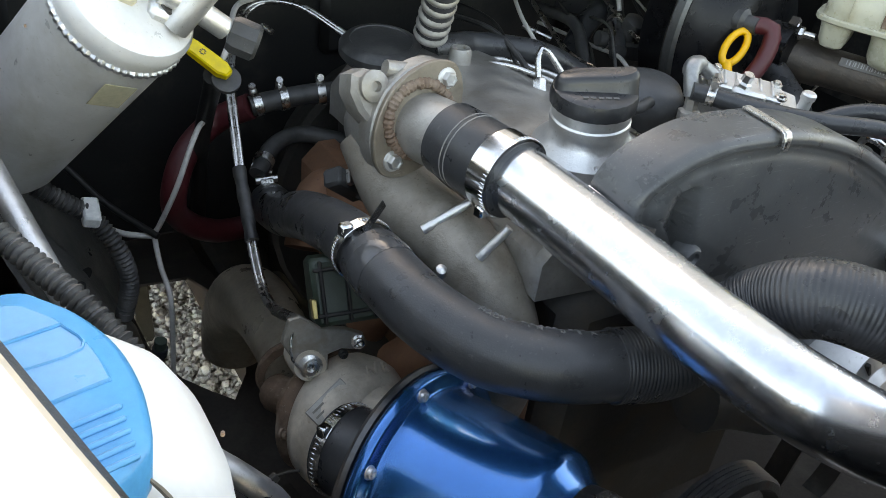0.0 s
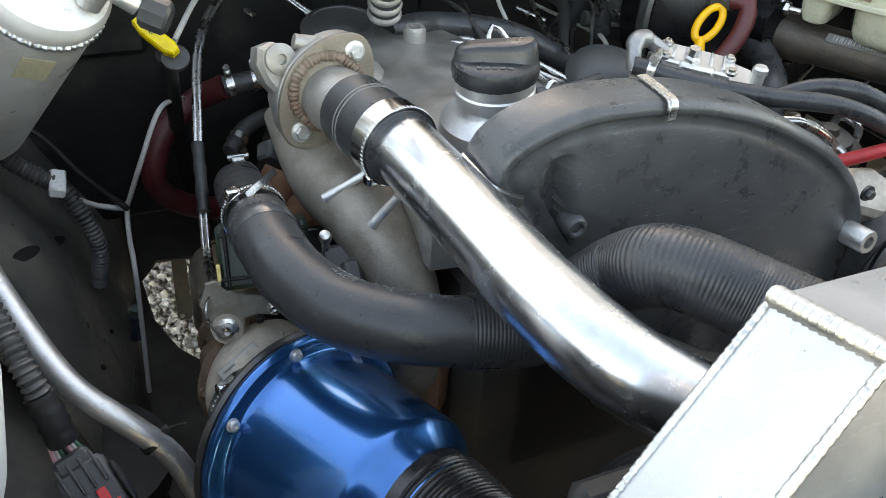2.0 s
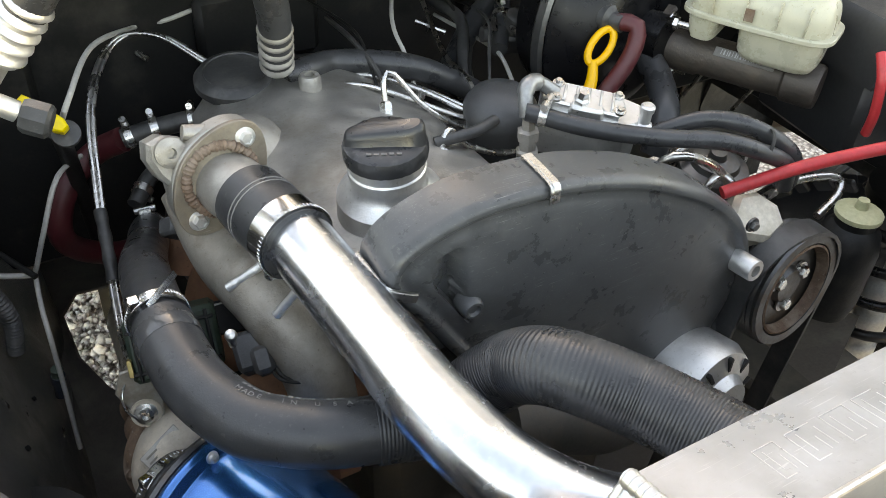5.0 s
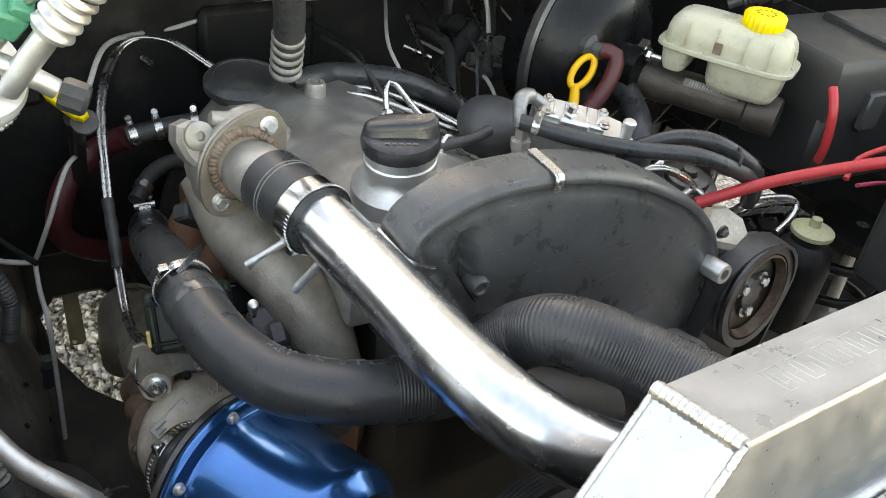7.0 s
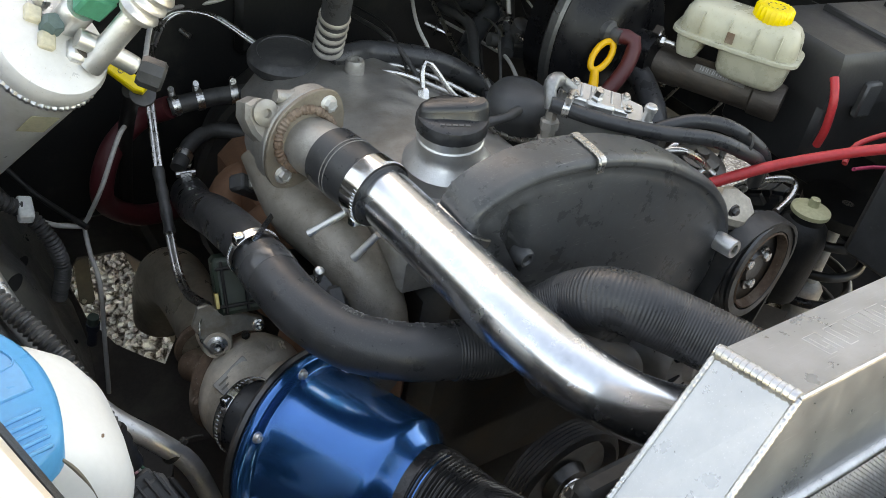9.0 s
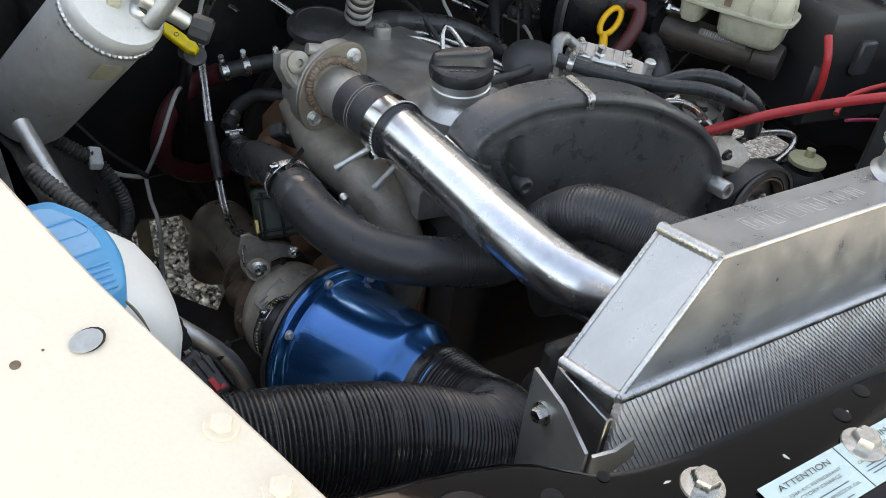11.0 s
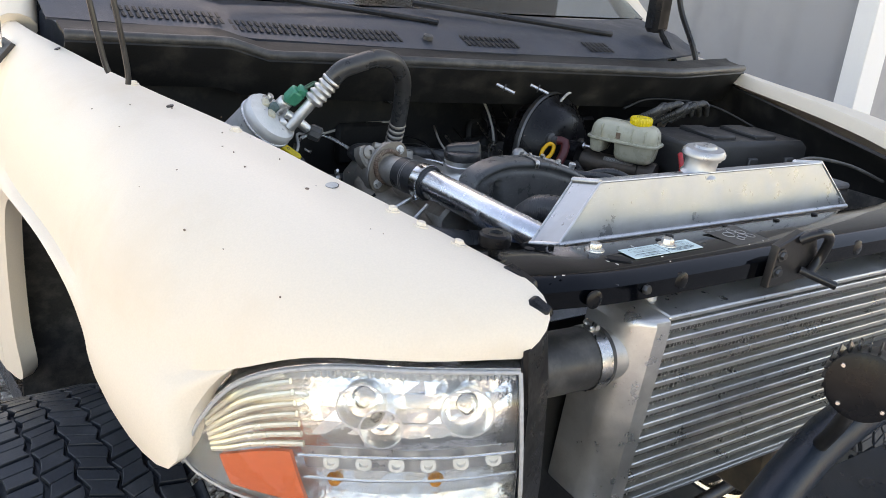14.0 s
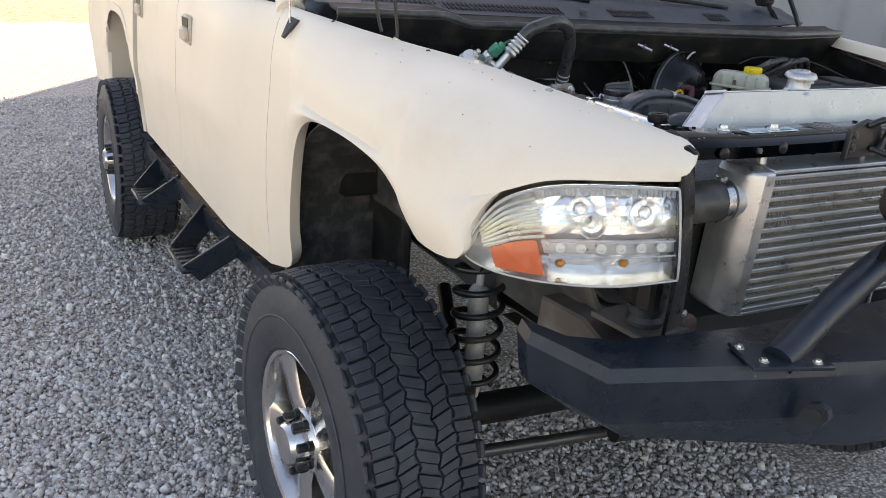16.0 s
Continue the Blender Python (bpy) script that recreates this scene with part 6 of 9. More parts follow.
def build_turbo():
    tb = thing("turbocharger", "tan cast turbocharger with rusty centre and turbine housing", "turbocharger")
    ax = Vector((0.377, -0.893, 0.247)).normalized()
    c = Vector((-0.398, 0.438, 1.005))
    m = frm(c, ax, (0, 0, 1))
    r3 = m.to_3x3()
    tan = scuffed("tan_cast_housing", (0.60, 0.52, 0.43), 0.50, 0.1, 0.22, (0.75, 0.68, 0.58), 0.4, (0.36, 0.29, 0.22), 0.75, 0.48, fine=240.0, bump=0.55, big=22.0)
    v = Geo()
    rings = []
    for k in range(65):
        a = 2 * math.pi * k / 64 * 0.95 + 4.0
        rr = 0.0125 + 0.0075 * k / 64
        cen = Vector((0.0455 * math.cos(a), 0.0455 * math.sin(a), 0.006))
        rad = Vector((math.cos(a), math.sin(a), 0))
        rings.append([m @ (cen + rad * (rr * math.cos(q)) + Vector((0, 0, rr * math.sin(q)))) for q in [2 * math.pi * j / 24 for j in range(24)]])
    v.ring_grid(rings)
    v.lathe([(0.050, -0.022), (0.0570, -0.018), (0.0605, -0.008), (0.0610, 0.004), (0.0585, 0.016), (0.0525, 0.026), (0.047, 0.031), (0.042, 0.032), (0.040, 0.036), (0.0395, 0.060), (0.037, 0.062), (0.034, 0.060)], m, 64)
    part("compressor_housing", v, tan, tb, "sand-cast tan compressor housing", 50)
    sp = Geo().tube([m @ Vector((-0.046, -0.030, 0.0)), m @ Vector((-0.046, -0.060, 0.0)), m @ Vector((-0.030, -0.12, 0.0))], 0.024, 22)
    part("outlet_neck", sp, tan, tb)
    bk = Geo()
    bk.lathe([(0.040, -0.040), (0.050, -0.038), (0.055, -0.034), (0.055, -0.028), (0.052, -0.024), (0.048, -0.020)], m, 48)
    part("back_plate", bk, RUST, tb, "rusty back plate ring")
    for k in range(6):
        a = 2 * math.pi * (k + 0.3) / 6
        part("clamp_bolt", hexbolt(m @ Vector((0.052 * math.cos(a), 0.052 * math.sin(a), -0.027)), ax, 0.004, 0.005), RUST, tb)
    bk = Geo()
    bk.lathe([(0.012, -0.085), (0.018, -0.066), (0.030, -0.060), (0.030, -0.054), (0.037, -0.048), (0.041, -0.038)], m, 40)
    part("centre_housing", bk, RUST, tb, "rusty centre housing")
    t = Geo()
    t.lathe([(0.010, -0.100), (0.015, -0.098), (0.018, -0.092), (0.018, -0.080), (0.016, -0.074), (0.014, -0.066)], m, 40)
    part("turbine_housing", t, RUST, tb, "rust-brown turbine housing")
    bo = frm((-0.429, 0.4565, 1.0665), (-0.24, -0.90, 0.36), (0.029, -0.007, 0.008))
    fl = Geo()
    fl.prism([(-0.017, 0.027), (-0.011, 0.006), (-0.010, -0.006), (-0.004, -0.012), (0.005, -0.013), (0.013, -0.009), (0.017, 0.004), (0.029, 0.005), (0.044, -0.001), (0.050, 0.003), (0.050, 0.012), (0.036, 0.022), (0.017, 0.029), (0.004, 0.044), (-0.006, 0.044)], -0.005, 0.001, bo, 0.0015)
    part("oil_feed_flange", fl, material_cached("plain_bracket", (0.36, 0.335, 0.29), 0.45, 0.6, dirt=(0.25, 0.21, 0.16), dirt_scale=40), tb, "worn steel flange plate")
    pad = Geo()
    pad.lathe([(0.018, -0.03), (0.016, -0.008), (0.0135, 0.004), (0.0005, 0.004)], bo @ pose(0.0, 0.0, -0.002), 24)
    part("boss", pad, tan, tb)
    for x, y, r in ((0.0, 0.0, 0.0068), (0.044, 0.007, 0.0042), (0.029, 0.001, 0.0028)):
        b = Geo()
        b.lathe([(r * 1.5, 0.0), (r * 1.5, 0.002), (r, 0.003), (r, 0.006), (r * 0.55, 0.0065), (r * 0.5, 0.003), (0.0005, 0.003)], bo @ pose(x, y, 0.0015), 20)
        part("cap_screw", b, STEEL if r > 0.0035 else BAY_BLACK, tb, "socket cap screw" if r > 0.0035 else "")
    pc = Vector((-0.4275, 0.4325, 1.0505))
    pm = frm(pc, (ax * 0.75 + (pc - c).normalized()).normalized(), (0.039, 0.012, 0.017))
    pm = pm @ pose(0.0, -0.007, 0.0075)
    pl = Geo()
    pl.box((0, 0, 0), (0.040, 0.016, 0.0030), pm, 0.0006)
    part("data_plate", pl, CAST, tb, "small worn data plate")
    for x, y, w in ((-0.010, 0.003, 0.012), (-0.010, -0.002, 0.014), (0.010, -0.003, 0.008)):
        ba = Geo()
        ba.box((x, y, 0.0018), (w, 0.0018, 0.0005), pm, 0.0001)
        part("plate_print", ba, material_cached("worn_print", (0.18, 0.165, 0.14), 0.6), tb)
    for k, ch in enumerate("A/R"):
        cu = bpy.data.curves.new("cast_letter", 'FONT')
        cu.body, cu.size, cu.extrude = ch, 0.013, 0.0012
        tmp = bpy.data.objects.new("cast_letter", cu)
        me = bpy.data.meshes.new_from_object(tmp)
        bpy.data.objects.remove(tmp)
        a = -0.10 - 0.19 * k
        out = r3 @ Vector((0.58 * math.cos(a), 0.58 * math.sin(a), 0.80))
        me.transform(frm(m @ Vector((0.0525 * math.cos(a), 0.0525 * math.sin(a), 0.0262)), out, r3 @ Vector((math.sin(a), -math.cos(a), 0))))
        me.materials.append(tan)
        lt = new("cast_letter", me)
        lt.parent = tb
    for k in range(5):
        a = 1.75 + 0.17 * k
        ba = Geo()
        out = r3 @ Vector((0.58 * math.cos(a), 0.58 * math.sin(a), 0.80))
        ba.box((0, 0.0, 0.0), (0.0030 + 0.002 * (k % 2), 0.0095, 0.0020), frm(m @ Vector((0.0555 * math.cos(a), 0.0555 * math.sin(a), 0.0254)), out, r3 @ Vector((-math.sin(a), math.cos(a), 0))), 0.0004)
        part("cast_mark", ba, tan, tb)
    steel = material_cached("heat_tan", (0.42, 0.36, 0.28), 0.38, 0.45, dirt=(0.24, 0.18, 0.13), dirt_scale=14, dirt_from=0.48)
    e = Geo()
    e.tube([(-0.413, 0.525, 0.994), (-0.405, 0.57, 0.992), (-0.396, 0.64, 0.978), (-0.388, 0.71, 0.945), (-0.382, 0.76, 0.90), (-0.380, 0.785, 0.855), (-0.380, 0.79, 0.81)], lambda s, u: 0.027 + 0.014 * min(1, u * 1.6), 36, 0.008)
    part("exhaust_elbow", e, steel, tb, "bronze heat-stained exhaust elbow")
    vm = frm((-0.412, 0.530, 0.994), (0.16, 0.98, -0.05))
    vb = Geo()
    vb.lathe([(0.028, -0.006), (0.034, -0.004), (0.034, 0.004), (0.028, 0.006)], vm, 40, False)
    vb.lathe([(0.0335, -0.002), (0.0355, 0.0), (0.0335, 0.002)], vm, 40, False)
    part("v_band", vb, RUST, tb, "rusty band clamp")
    return tb


build_turbo()


def build_filter():
    fl = thing("air_intake", "blue anodised bell-shaped air intake on a corrugated black hose", "air intake")
    ax = Vector((0.383, -0.902, 0.200)).normalized()
    c = Vector((-0.3965, 0.3139, 1.0497))
    m = frm(c, ax, (0, 0, 1))
    b = Geo()
    b.lathe([(0.040, -0.010), (0.088, -0.010), (0.0925, -0.007), (0.0935, -0.003), (0.0925, 0.0005), (0.0895, 0.0018), (0.0815, 0.0022), (0.0795, 0.0040), (0.0785, 0.0075), (0.0775, 0.018), (0.0755, 0.038), (0.0730, 0.060), (0.0700, 0.082), (0.0680, 0.096),
             (0.0672, 0.1005), (0.0660, 0.1040), (0.0635, 0.1070), (0.0600, 0.1100), (0.0540, 0.1165), (0.0505, 0.1210), (0.0490, 0.1250), (0.0485, 0.140)], m, 96)
    part("bell", b, BLUE_METAL, fl, "glossy blue anodised bell", 60)
    gk = Geo()
    gk.lathe([(0.086, -0.016), (0.0925, -0.016), (0.0935, -0.013), (0.0915, -0.010), (0.086, -0.010)], m, 72, False)
    part("gasket_ring", gk, DARK_STEEL, fl, "dark rim ring")
    for k in range(8):
        a = 2 * math.pi * k / 8
        s = Geo()
        s.lathe([(0.0052, 0.0), (0.0052, 0.001), (0.0040, 0.0012), (0.0040, 0.0038), (0.0032, 0.0044), (0.0020, 0.0044), (0.0018, 0.0025), (0.0005, 0.0025)], m @ pose(0.0856 * math.cos(a), 0.0856 * math.sin(a), 0.0018), 16)
        part("screw", s, CAST_LIGHT, fl, "bright socket screw")
    p0 = c + ax * 0.118
    h = Geo()
    pts = [p0, p0 + ax * 0.020, (-0.331, 0.150, 1.088), (-0.330, 0.118, 1.103), (-0.350, 0.094, 1.122), (-0.388, 0.086, 1.143), (-0.444, 0.094, 1.172), (-0.535, 0.108, 1.194), (-0.62, 0.122, 1.200)]
    h.tube(pts, lambda s, u: 0.0505 - 0.0085 * min(1.0, max(0.0, (s - 0.012) / 0.045)) + (0.0 if s < 0.014 else 0.0011 * (1 - abs((s / 0.0036 % 1.0) * 2 - 1) ** 2 * 2)), 48, 0.0006)
    part("corrugated_hose", h, material_cached("glossy_hose", (0.018, 0.018, 0.019), 0.30, dirt=(0.045, 0.044, 0.043), dirt_scale=30, dirt_from=0.55, bump=0.05), fl, "corrugated black intake hose")
    cl = Geo()
    cl.lathe([(0.034, -0.090), (0.0365, -0.088), (0.0365, -0.016), (0.034, -0.012)], m, 40, False)
    part("intake_band", cl, HOSE, fl, "black rubber joining sleeve")
    part("hose_clamp", mesh_clamp(c - ax * 0.080, ax, 0.0368, 0.010), CLAMP, fl, "steel band clamp")


build_filter()


def build_washer_bottle():
    wb = thing("washer_bottle", "milky white washer bottle with a blue cap beside the fender", "bottle")
    g = Geo()
    rings = []
    for z, a, b, x, y in ((1.06, 0.028, 0.030, -0.650, 0.230), (1.13, 0.042, 0.044, -0.646, 0.232), (1.20, 0.060, 0.055, -0.642, 0.234), (1.238, 0.067, 0.058, -0.643, 0.236), (1.258, 0.066, 0.058, -0.644, 0.238),
                          (1.276, 0.058, 0.056, -0.646, 0.240), (1.290, 0.047, 0.052, -0.650, 0.240), (1.300, 0.038, 0.046, -0.654, 0.238), (1.314, 0.034, 0.042, -0.656, 0.236)):
        rings.append([Vector((x + a * math.copysign(abs(math.cos(t)) ** 0.55, math.cos(t)), y + b * math.copysign(abs(math.sin(t)) ** 0.55, math.sin(t)), z)) for t in [2 * math.pi * k / 56 for k in range(56)]])
    g.ring_grid(rings)
    part("bottle_body", g, WHITE_PLASTIC, wb, "", 60)
    m = frm((-0.638, 0.287, 1.309), (0.05, -0.045, 1), (0.22, -0.975, 0))
    o = [(0.0, 0.0), (0.02, 0.010), (0.045, 0.0145), (0.07, 0.012), (0.092, 0.005), (0.103, -0.001), (0.1085, -0.010), (0.113, -0.024), (0.113, -0.045), (0.105, -0.060), (0.08, -0.073), (0.045, -0.076), (0.012, -0.070), (-0.002, -0.055), (-0.006, -0.030), (-0.005, -0.008)]
    o = [(p.x, p.y) for p in smooth_path([(x, y, 0) for x, y in o + o[:1]], 0.004)[:-1]]
    cap = Geo()
    cap.prism(o, -0.012, 0.011, m, 0.0035)
    cap = part("bottle_cap", cap, BLUE_PLASTIC, wb, "ribbed blue flip cap", 50)
    ins = [(0.05 + (x - 0.05) * 0.80, -0.030 + (y + 0.030) * 0.78) for x, y in o if x < 0.073]
    pl = Geo()
    pl.prism(ins, 0.010, 0.0124, m, 0.0012)
    part("cap_panel", pl, BLUE_PLASTIC, cap)
    for k in range(5):
        rbk = Geo()
        rbk.box((0.080 + 0.0062 * k, -0.025, 0.0112), (0.0026, 0.050 - 0.003 * k, 0.0030), m, 0.0010)
        part("cap_rib", rbk, BLUE_PLASTIC, cap)
    for pts in ([(0.028, 0.000), (0.030, -0.040), (0.040, -0.052)], [(0.028, 0.000), (0.042, 0.003), (0.046, -0.006), (0.044, -0.040)]):
        em = Geo().tube([m @ Vector((x, y, 0.0124)) for x, y in pts], 0.0009, 6, 0.004)
        part("moulded_mark", em, BLUE_PLASTIC, cap)
    ck = Geo().tube([(-0.618, 0.187, 1.298), (-0.612, 0.184, 1.288), (-0.606, 0.1805, 1.272), (-0.602, 0.1785, 1.250), (-0.600, 0.1785, 1.235)], lambda s, u: 0.0008 + 0.0005 * math.sin(u * 9), 6, 0.004)
    part("dirt_streak", ck, material_cached("grime", (0.20, 0.17, 0.13), 0.8), wb, "brown grime in the moulded seam")


build_washer_bottle()


def build_accumulator():
    ac = thing("accumulator", "silver air-conditioning accumulator can with pipe fittings", "accumulator")
    top, bot = Vector((-0.517, 0.592, 1.338)), Vector((-0.612, 0.732, 1.162))
    ax = (top - bot).normalized()
    m = frm(bot, ax, (0, -1, 0))
    L = (top - bot).length
    g = Geo()
    r = 0.051
    g.lathe([(0.012, -0.004), (r * 0.8, 0.0), (r * 0.96, 0.006), (r, 0.016), (r, L - 0.02), (r * 1.03, L - 0.016), (r * 1.03, L - 0.006), (r * 0.96, L), (r * 0.6, L + 0.004), (0.0005, L + 0.005)], m, 48)
    part("can", g, scuffed("dull_can", (0.70, 0.69, 0.67), 0.40, 0.25, 0.10, (0.9, 0.9, 0.9), 0.5, (0.50, 0.47, 0.40), 0.7, 0.5, bump=0.05, big=16.0), ac, "dull aluminium can with stains")
    bead = Geo().tube([m @ Vector((r * 1.0 * math.cos(q), r * 1.0 * math.sin(q), L - 0.022)) for q in [2 * math.pi * k / 40 for k in range(41)]], lambda s, u: 0.0030 + 0.0008 * math.sin(s * 1100), 8, 0.0015)
    part("weld_bead", bead, WELD_METAL, ac, "rippled weld bead")
    f = Geo()
    f.lathe([(0.0125, L), (0.0125, L + 0.004), (0.0140, L + 0.006), (0.0140, L + 0.026), (0.012, L + 0.030), (0.0005, L + 0.030)], m @ pose(-0.020, 0.009, 0), 24)
    part("switch_body", f, CAST_LIGHT, ac, "bright pressure switch body")
    gp = Geo()
    gp.box((-0.022, 0.014, L + 0.045), (0.022, 0.026, 0.030), m, 0.003)
    gp.box((-0.022, 0.018, L + 0.064), (0.016, 0.018, 0.012), m, 0.002)
    part("switch_plug", gp, GREEN, ac, "green wiring plug")
    gw = Geo().tube([m @ Vector((-0.022, 0.018, L + 0.068)), m @ Vector((-0.030, 0.030, L + 0.085)), m @ Vector((-0.045, 0.035, L + 0.075)), m @ Vector((-0.055, 0.03, L + 0.03))], 0.0025, 8)
    part("switch_wire", gw, material_cached("wire_green", (0.03, 0.10, 0.06), 0.5), ac)
    tl_ = Geo()
    tl_.lathe([(0.0095, L), (0.0095, L + 0.016), (0.008, L + 0.018), (0.0005, L + 0.018)], m @ pose(-0.008, -0.006, 0), 6)
    part("hex_plug", tl_, material_cached("teal_grey", (0.08, 0.13, 0.125), 0.5), ac, "teal grey plug")
    for x, y in ((-0.016, -0.020), (0.006, -0.008)):
        pd = Geo()
        pd.box((x, y, L + 0.005), (0.016, 0.014, 0.010), m, 0.002)
        part("sealant_pad", pd, material_cached("cream_pad", (0.55, 0.50, 0.38), 0.6), ac, "cream sealant pad")
    part("top_bolt", hexbolt(m @ Vector((-0.030, -0.014, L + 0.004)), ax, 0.007, 0.012), STEEL, ac)
    nb = Geo()
    nb.box((0.006, 0.022, L + 0.006), (0.022, 0.026, 0.014), m, 0.004)
    part("pipe_block", nb, CAST_LIGHT, ac, "cast pipe block")
    part("block_nut", hexbolt(m @ Vector((0.004, 0.024, L + 0.013)), ax, 0.007, 0.007), DARK_STEEL, ac)
    sg = Geo()
    sg.box((0, 0, 0), (0.030, 0.026, 0.0006), frm(m @ Vector((0.0495, 0.0135, L - 0.055)), m.to_3x3() @ Vector((1, 0.26, 0)), ax), 0.0002)
    part("stain_patch", sg, material_cached("old_sealant", (0.42, 0.38, 0.26), 0.6), ac, "old yellow sealant smear")
    e = Geo()
    a = Vector((-0.492, 0.578, 1.318))
    p0 = Vector((-0.423, 0.547, 1.414))
    e.tube([a, a.lerp(p0, 0.5), p0], lambda s, u: 0.0105 + (0.0065 + 0.0018 * math.sin(s * 560) if u > 0.52 else 0), 24, 0.0015)
    part("crimped_fitting", e, CAST_LIGHT, ac)
    h = thing("air_conditioning_hose", "thick black air-conditioning hose arching to the firewall", "hose")
    hg = Geo().tube([p0 - (p0 - a) * 0.1, p0 + (p0 - a) * 0.15, (-0.385, 0.540, 1.440), (-0.335, 0.548, 1.450), (-0.280, 0.575, 1.436), (-0.238, 0.61, 1.398), (-0.216, 0.645, 1.34), (-0.205, 0.672, 1.285), (-0.20, 0.69, 1.25)], 0.0165, 20)
    part("hose_body", hg, HOSE, h)
    cr = Geo().tube([(-0.208, 0.664, 1.302), (-0.200, 0.69, 1.248)], lambda s, u: 0.0168 + 0.0016 * math.sin(s * 460), 24, 0.001)
    part("crimp", cr, CAST, h)


build_accumulator()


def build_brakes():
    bk = thing("brake_master_cylinder", "brake master cylinder with aged plastic reservoir and yellow cap", "brake cylinder")
    c = Vector((0.293, 0.498, 1.288))
    fr = frm(c, (0, 0, 1), (0.45, -0.9, 0))

    def slab(x0, x1, half, prof, power=0.45, n=48):
        """Soft-cornered block lofted through (height, shrink) rings."""
        g = Geo()
        mid, a = (x0 + x1) / 2, (x1 - x0) / 2
        rings = []
        for z, k in prof:
            rings.append([fr @ Vector((mid + (a - k) * math.copysign(abs(math.cos(t)) ** power, math.cos(t)), (half - k) * math.copysign(abs(math.sin(t)) ** power, math.sin(t)), z)) for t in [2 * math.pi * q / n for q in range(n)]])
        return g.ring_grid(rings)
    part("reservoir", slab(-0.078, 0.080, 0.040, ((-0.006, 0.004), (0.0, 0.002), (0.018, 0.0035), (0.027, 0.006), (0.034, 0.011), (0.0385, 0.018), (0.040, 0.027))), TANK_PLASTIC, bk, "yellowed translucent reservoir")
    part("seam_flange", slab(-0.082, 0.084, 0.044, ((-0.0045, 0.001), (-0.0035, 0.0), (0.0005, 0.0), (0.0015, 0.001))), TANK_PLASTIC, bk, "moulded seam flange")
    part("rear_chamber", slab(-0.074, -0.036, 0.036, ((-0.036, 0.012), (-0.033, 0.006), (-0.026, 0.003), (-0.004, 0.0))), TANK_PLASTIC, bk)
    part("front_chamber", slab(-0.018, 0.076, 0.036, ((-0.046, 0.014), (-0.042, 0.007), (-0.034, 0.003), (-0.004, 0.0))), TANK_PLASTIC, bk)
    for x in (-0.045, -0.01, 0.025, 0.055):
        rbb = Geo()
        rbb.box((x, 0.0, 0.017), (0.0012, 0.0800, 0.030), fr, 0.0004)
        part("mould_rib", rbb, TANK_PLASTIC, bk)
    cp = Geo()
    cp.lathe([(0.0225, 0.036), (0.0240, 0.038), (0.0240, 0.0525), (0.0215, 0.0555), (0.016, 0.0560), (0.0150, 0.0550), (0.0005, 0.0550)], fr @ pose(0.030, 0.0, 0), 72, True, 24, 0.0009)
    part("reservoir_cap", cp, YELLOW, bk, "ribbed yellow cap")
    mk = Geo()
    for k in range(10):
        a = 2 * math.pi * k / 10
        mk.box((0.030 + 0.0105 * math.cos(a), 0.0105 * math.sin(a), 0.0552), (0.0028, 0.0016, 0.0004), fr, 0.0001)
    part("cap_print", mk, INK, bk)
    st = Geo()
    st.box((-0.005, -0.0405, 0.012), (0.010, 0.0012, 0.014), fr, 0.0003)
    part("worn_sticker", st, RUST, bk, "worn brown sticker")
    m = frm((0.252, 0.600, 1.221), (0.45, -0.9, 0.0))
    iron = scuffed("grimy_cylinder", (0.07, 0.058, 0.05), 0.5, 0.5, 0.25, (0.25, 0.22, 0.19), 0.35, (0.13, 0.10, 0.075), 0.7, 0.5, fine=300.0, bump=0.4, big=20.0)
    cy = Geo()
    cy.lathe([(0.026, 0.0), (0.026, 0.05), (0.0235, 0.054), (0.0225, 0.150), (0.0255, 0.153), (0.0255, 0.186), (0.0235, 0.190), (0.0005, 0.190)], m, 36)
    part("cylinder", cy, iron, bk, "brown grimy cast master cylinder")
    fl = Geo()
    fl.prism([(-0.018, -0.044), (0.018, -0.044), (0.030, -0.02), (0.030, 0.02), (0.018, 0.044), (-0.018, 0.044), (-0.030, 0.02), (-0.030, -0.02)], 0.0, 0.012, m @ pose(0, 0, 0, 0, 0, 20), 0.003)
    part("mount_flange", fl, iron, bk, "rusty mounting flange")
    for sy in (-1, 1):
        q = m @ pose(0, 0, 0, 0, 0, 20) @ Vector((0, 0.036 * sy, 0.012))
        part("flange_nut", hexbolt(q, (0.45, -0.9, 0), 0.008, 0.009), STEEL, bk)
        part("flange_stud", Geo().tube([q, q + Vector((0.45, -0.9, 0)) * 0.022], 0.004, 10), STEEL, bk)
    tm = m @ Matrix.Rotation(0.8, 4, 'Z')
    tag = Geo()
    tag.box((0.0, 0.0232, 0.105), (0.011, 0.0012, 0.070), tm, 0.0004)
    part("tag", tag, material_cached("tag_grey", (0.20, 0.19, 0.18), 0.5), bk, "small barcode tag")
    br_ = Geo()
    for k in range(15):
        br_.box((0.0005, 0.0240, 0.078 + 0.0032 * k + 0.0004 * (k % 3)), (0.006, 0.0004, 0.0009 + 0.0007 * (k % 2)), tm, 0.0001)
    part("tag_print", br_, PALE_INK, bk)
    for k, (x, z) in enumerate(((0.010, 0.075), (0.010, 0.140))):
        pl_ = Geo().tube([m @ Vector((0.022, 0.0, z)), m @ Vector((0.034, -0.004, z)), m @ Vector((0.05, -0.03, z - 0.02)), m @ Vector((0.06, -0.09, z - 0.05))], 0.0026, 8)
        part("brake_line", pl_, STEEL, bk)
    bo = thing("brake_booster", "round black brake booster on the firewall", "brake booster")
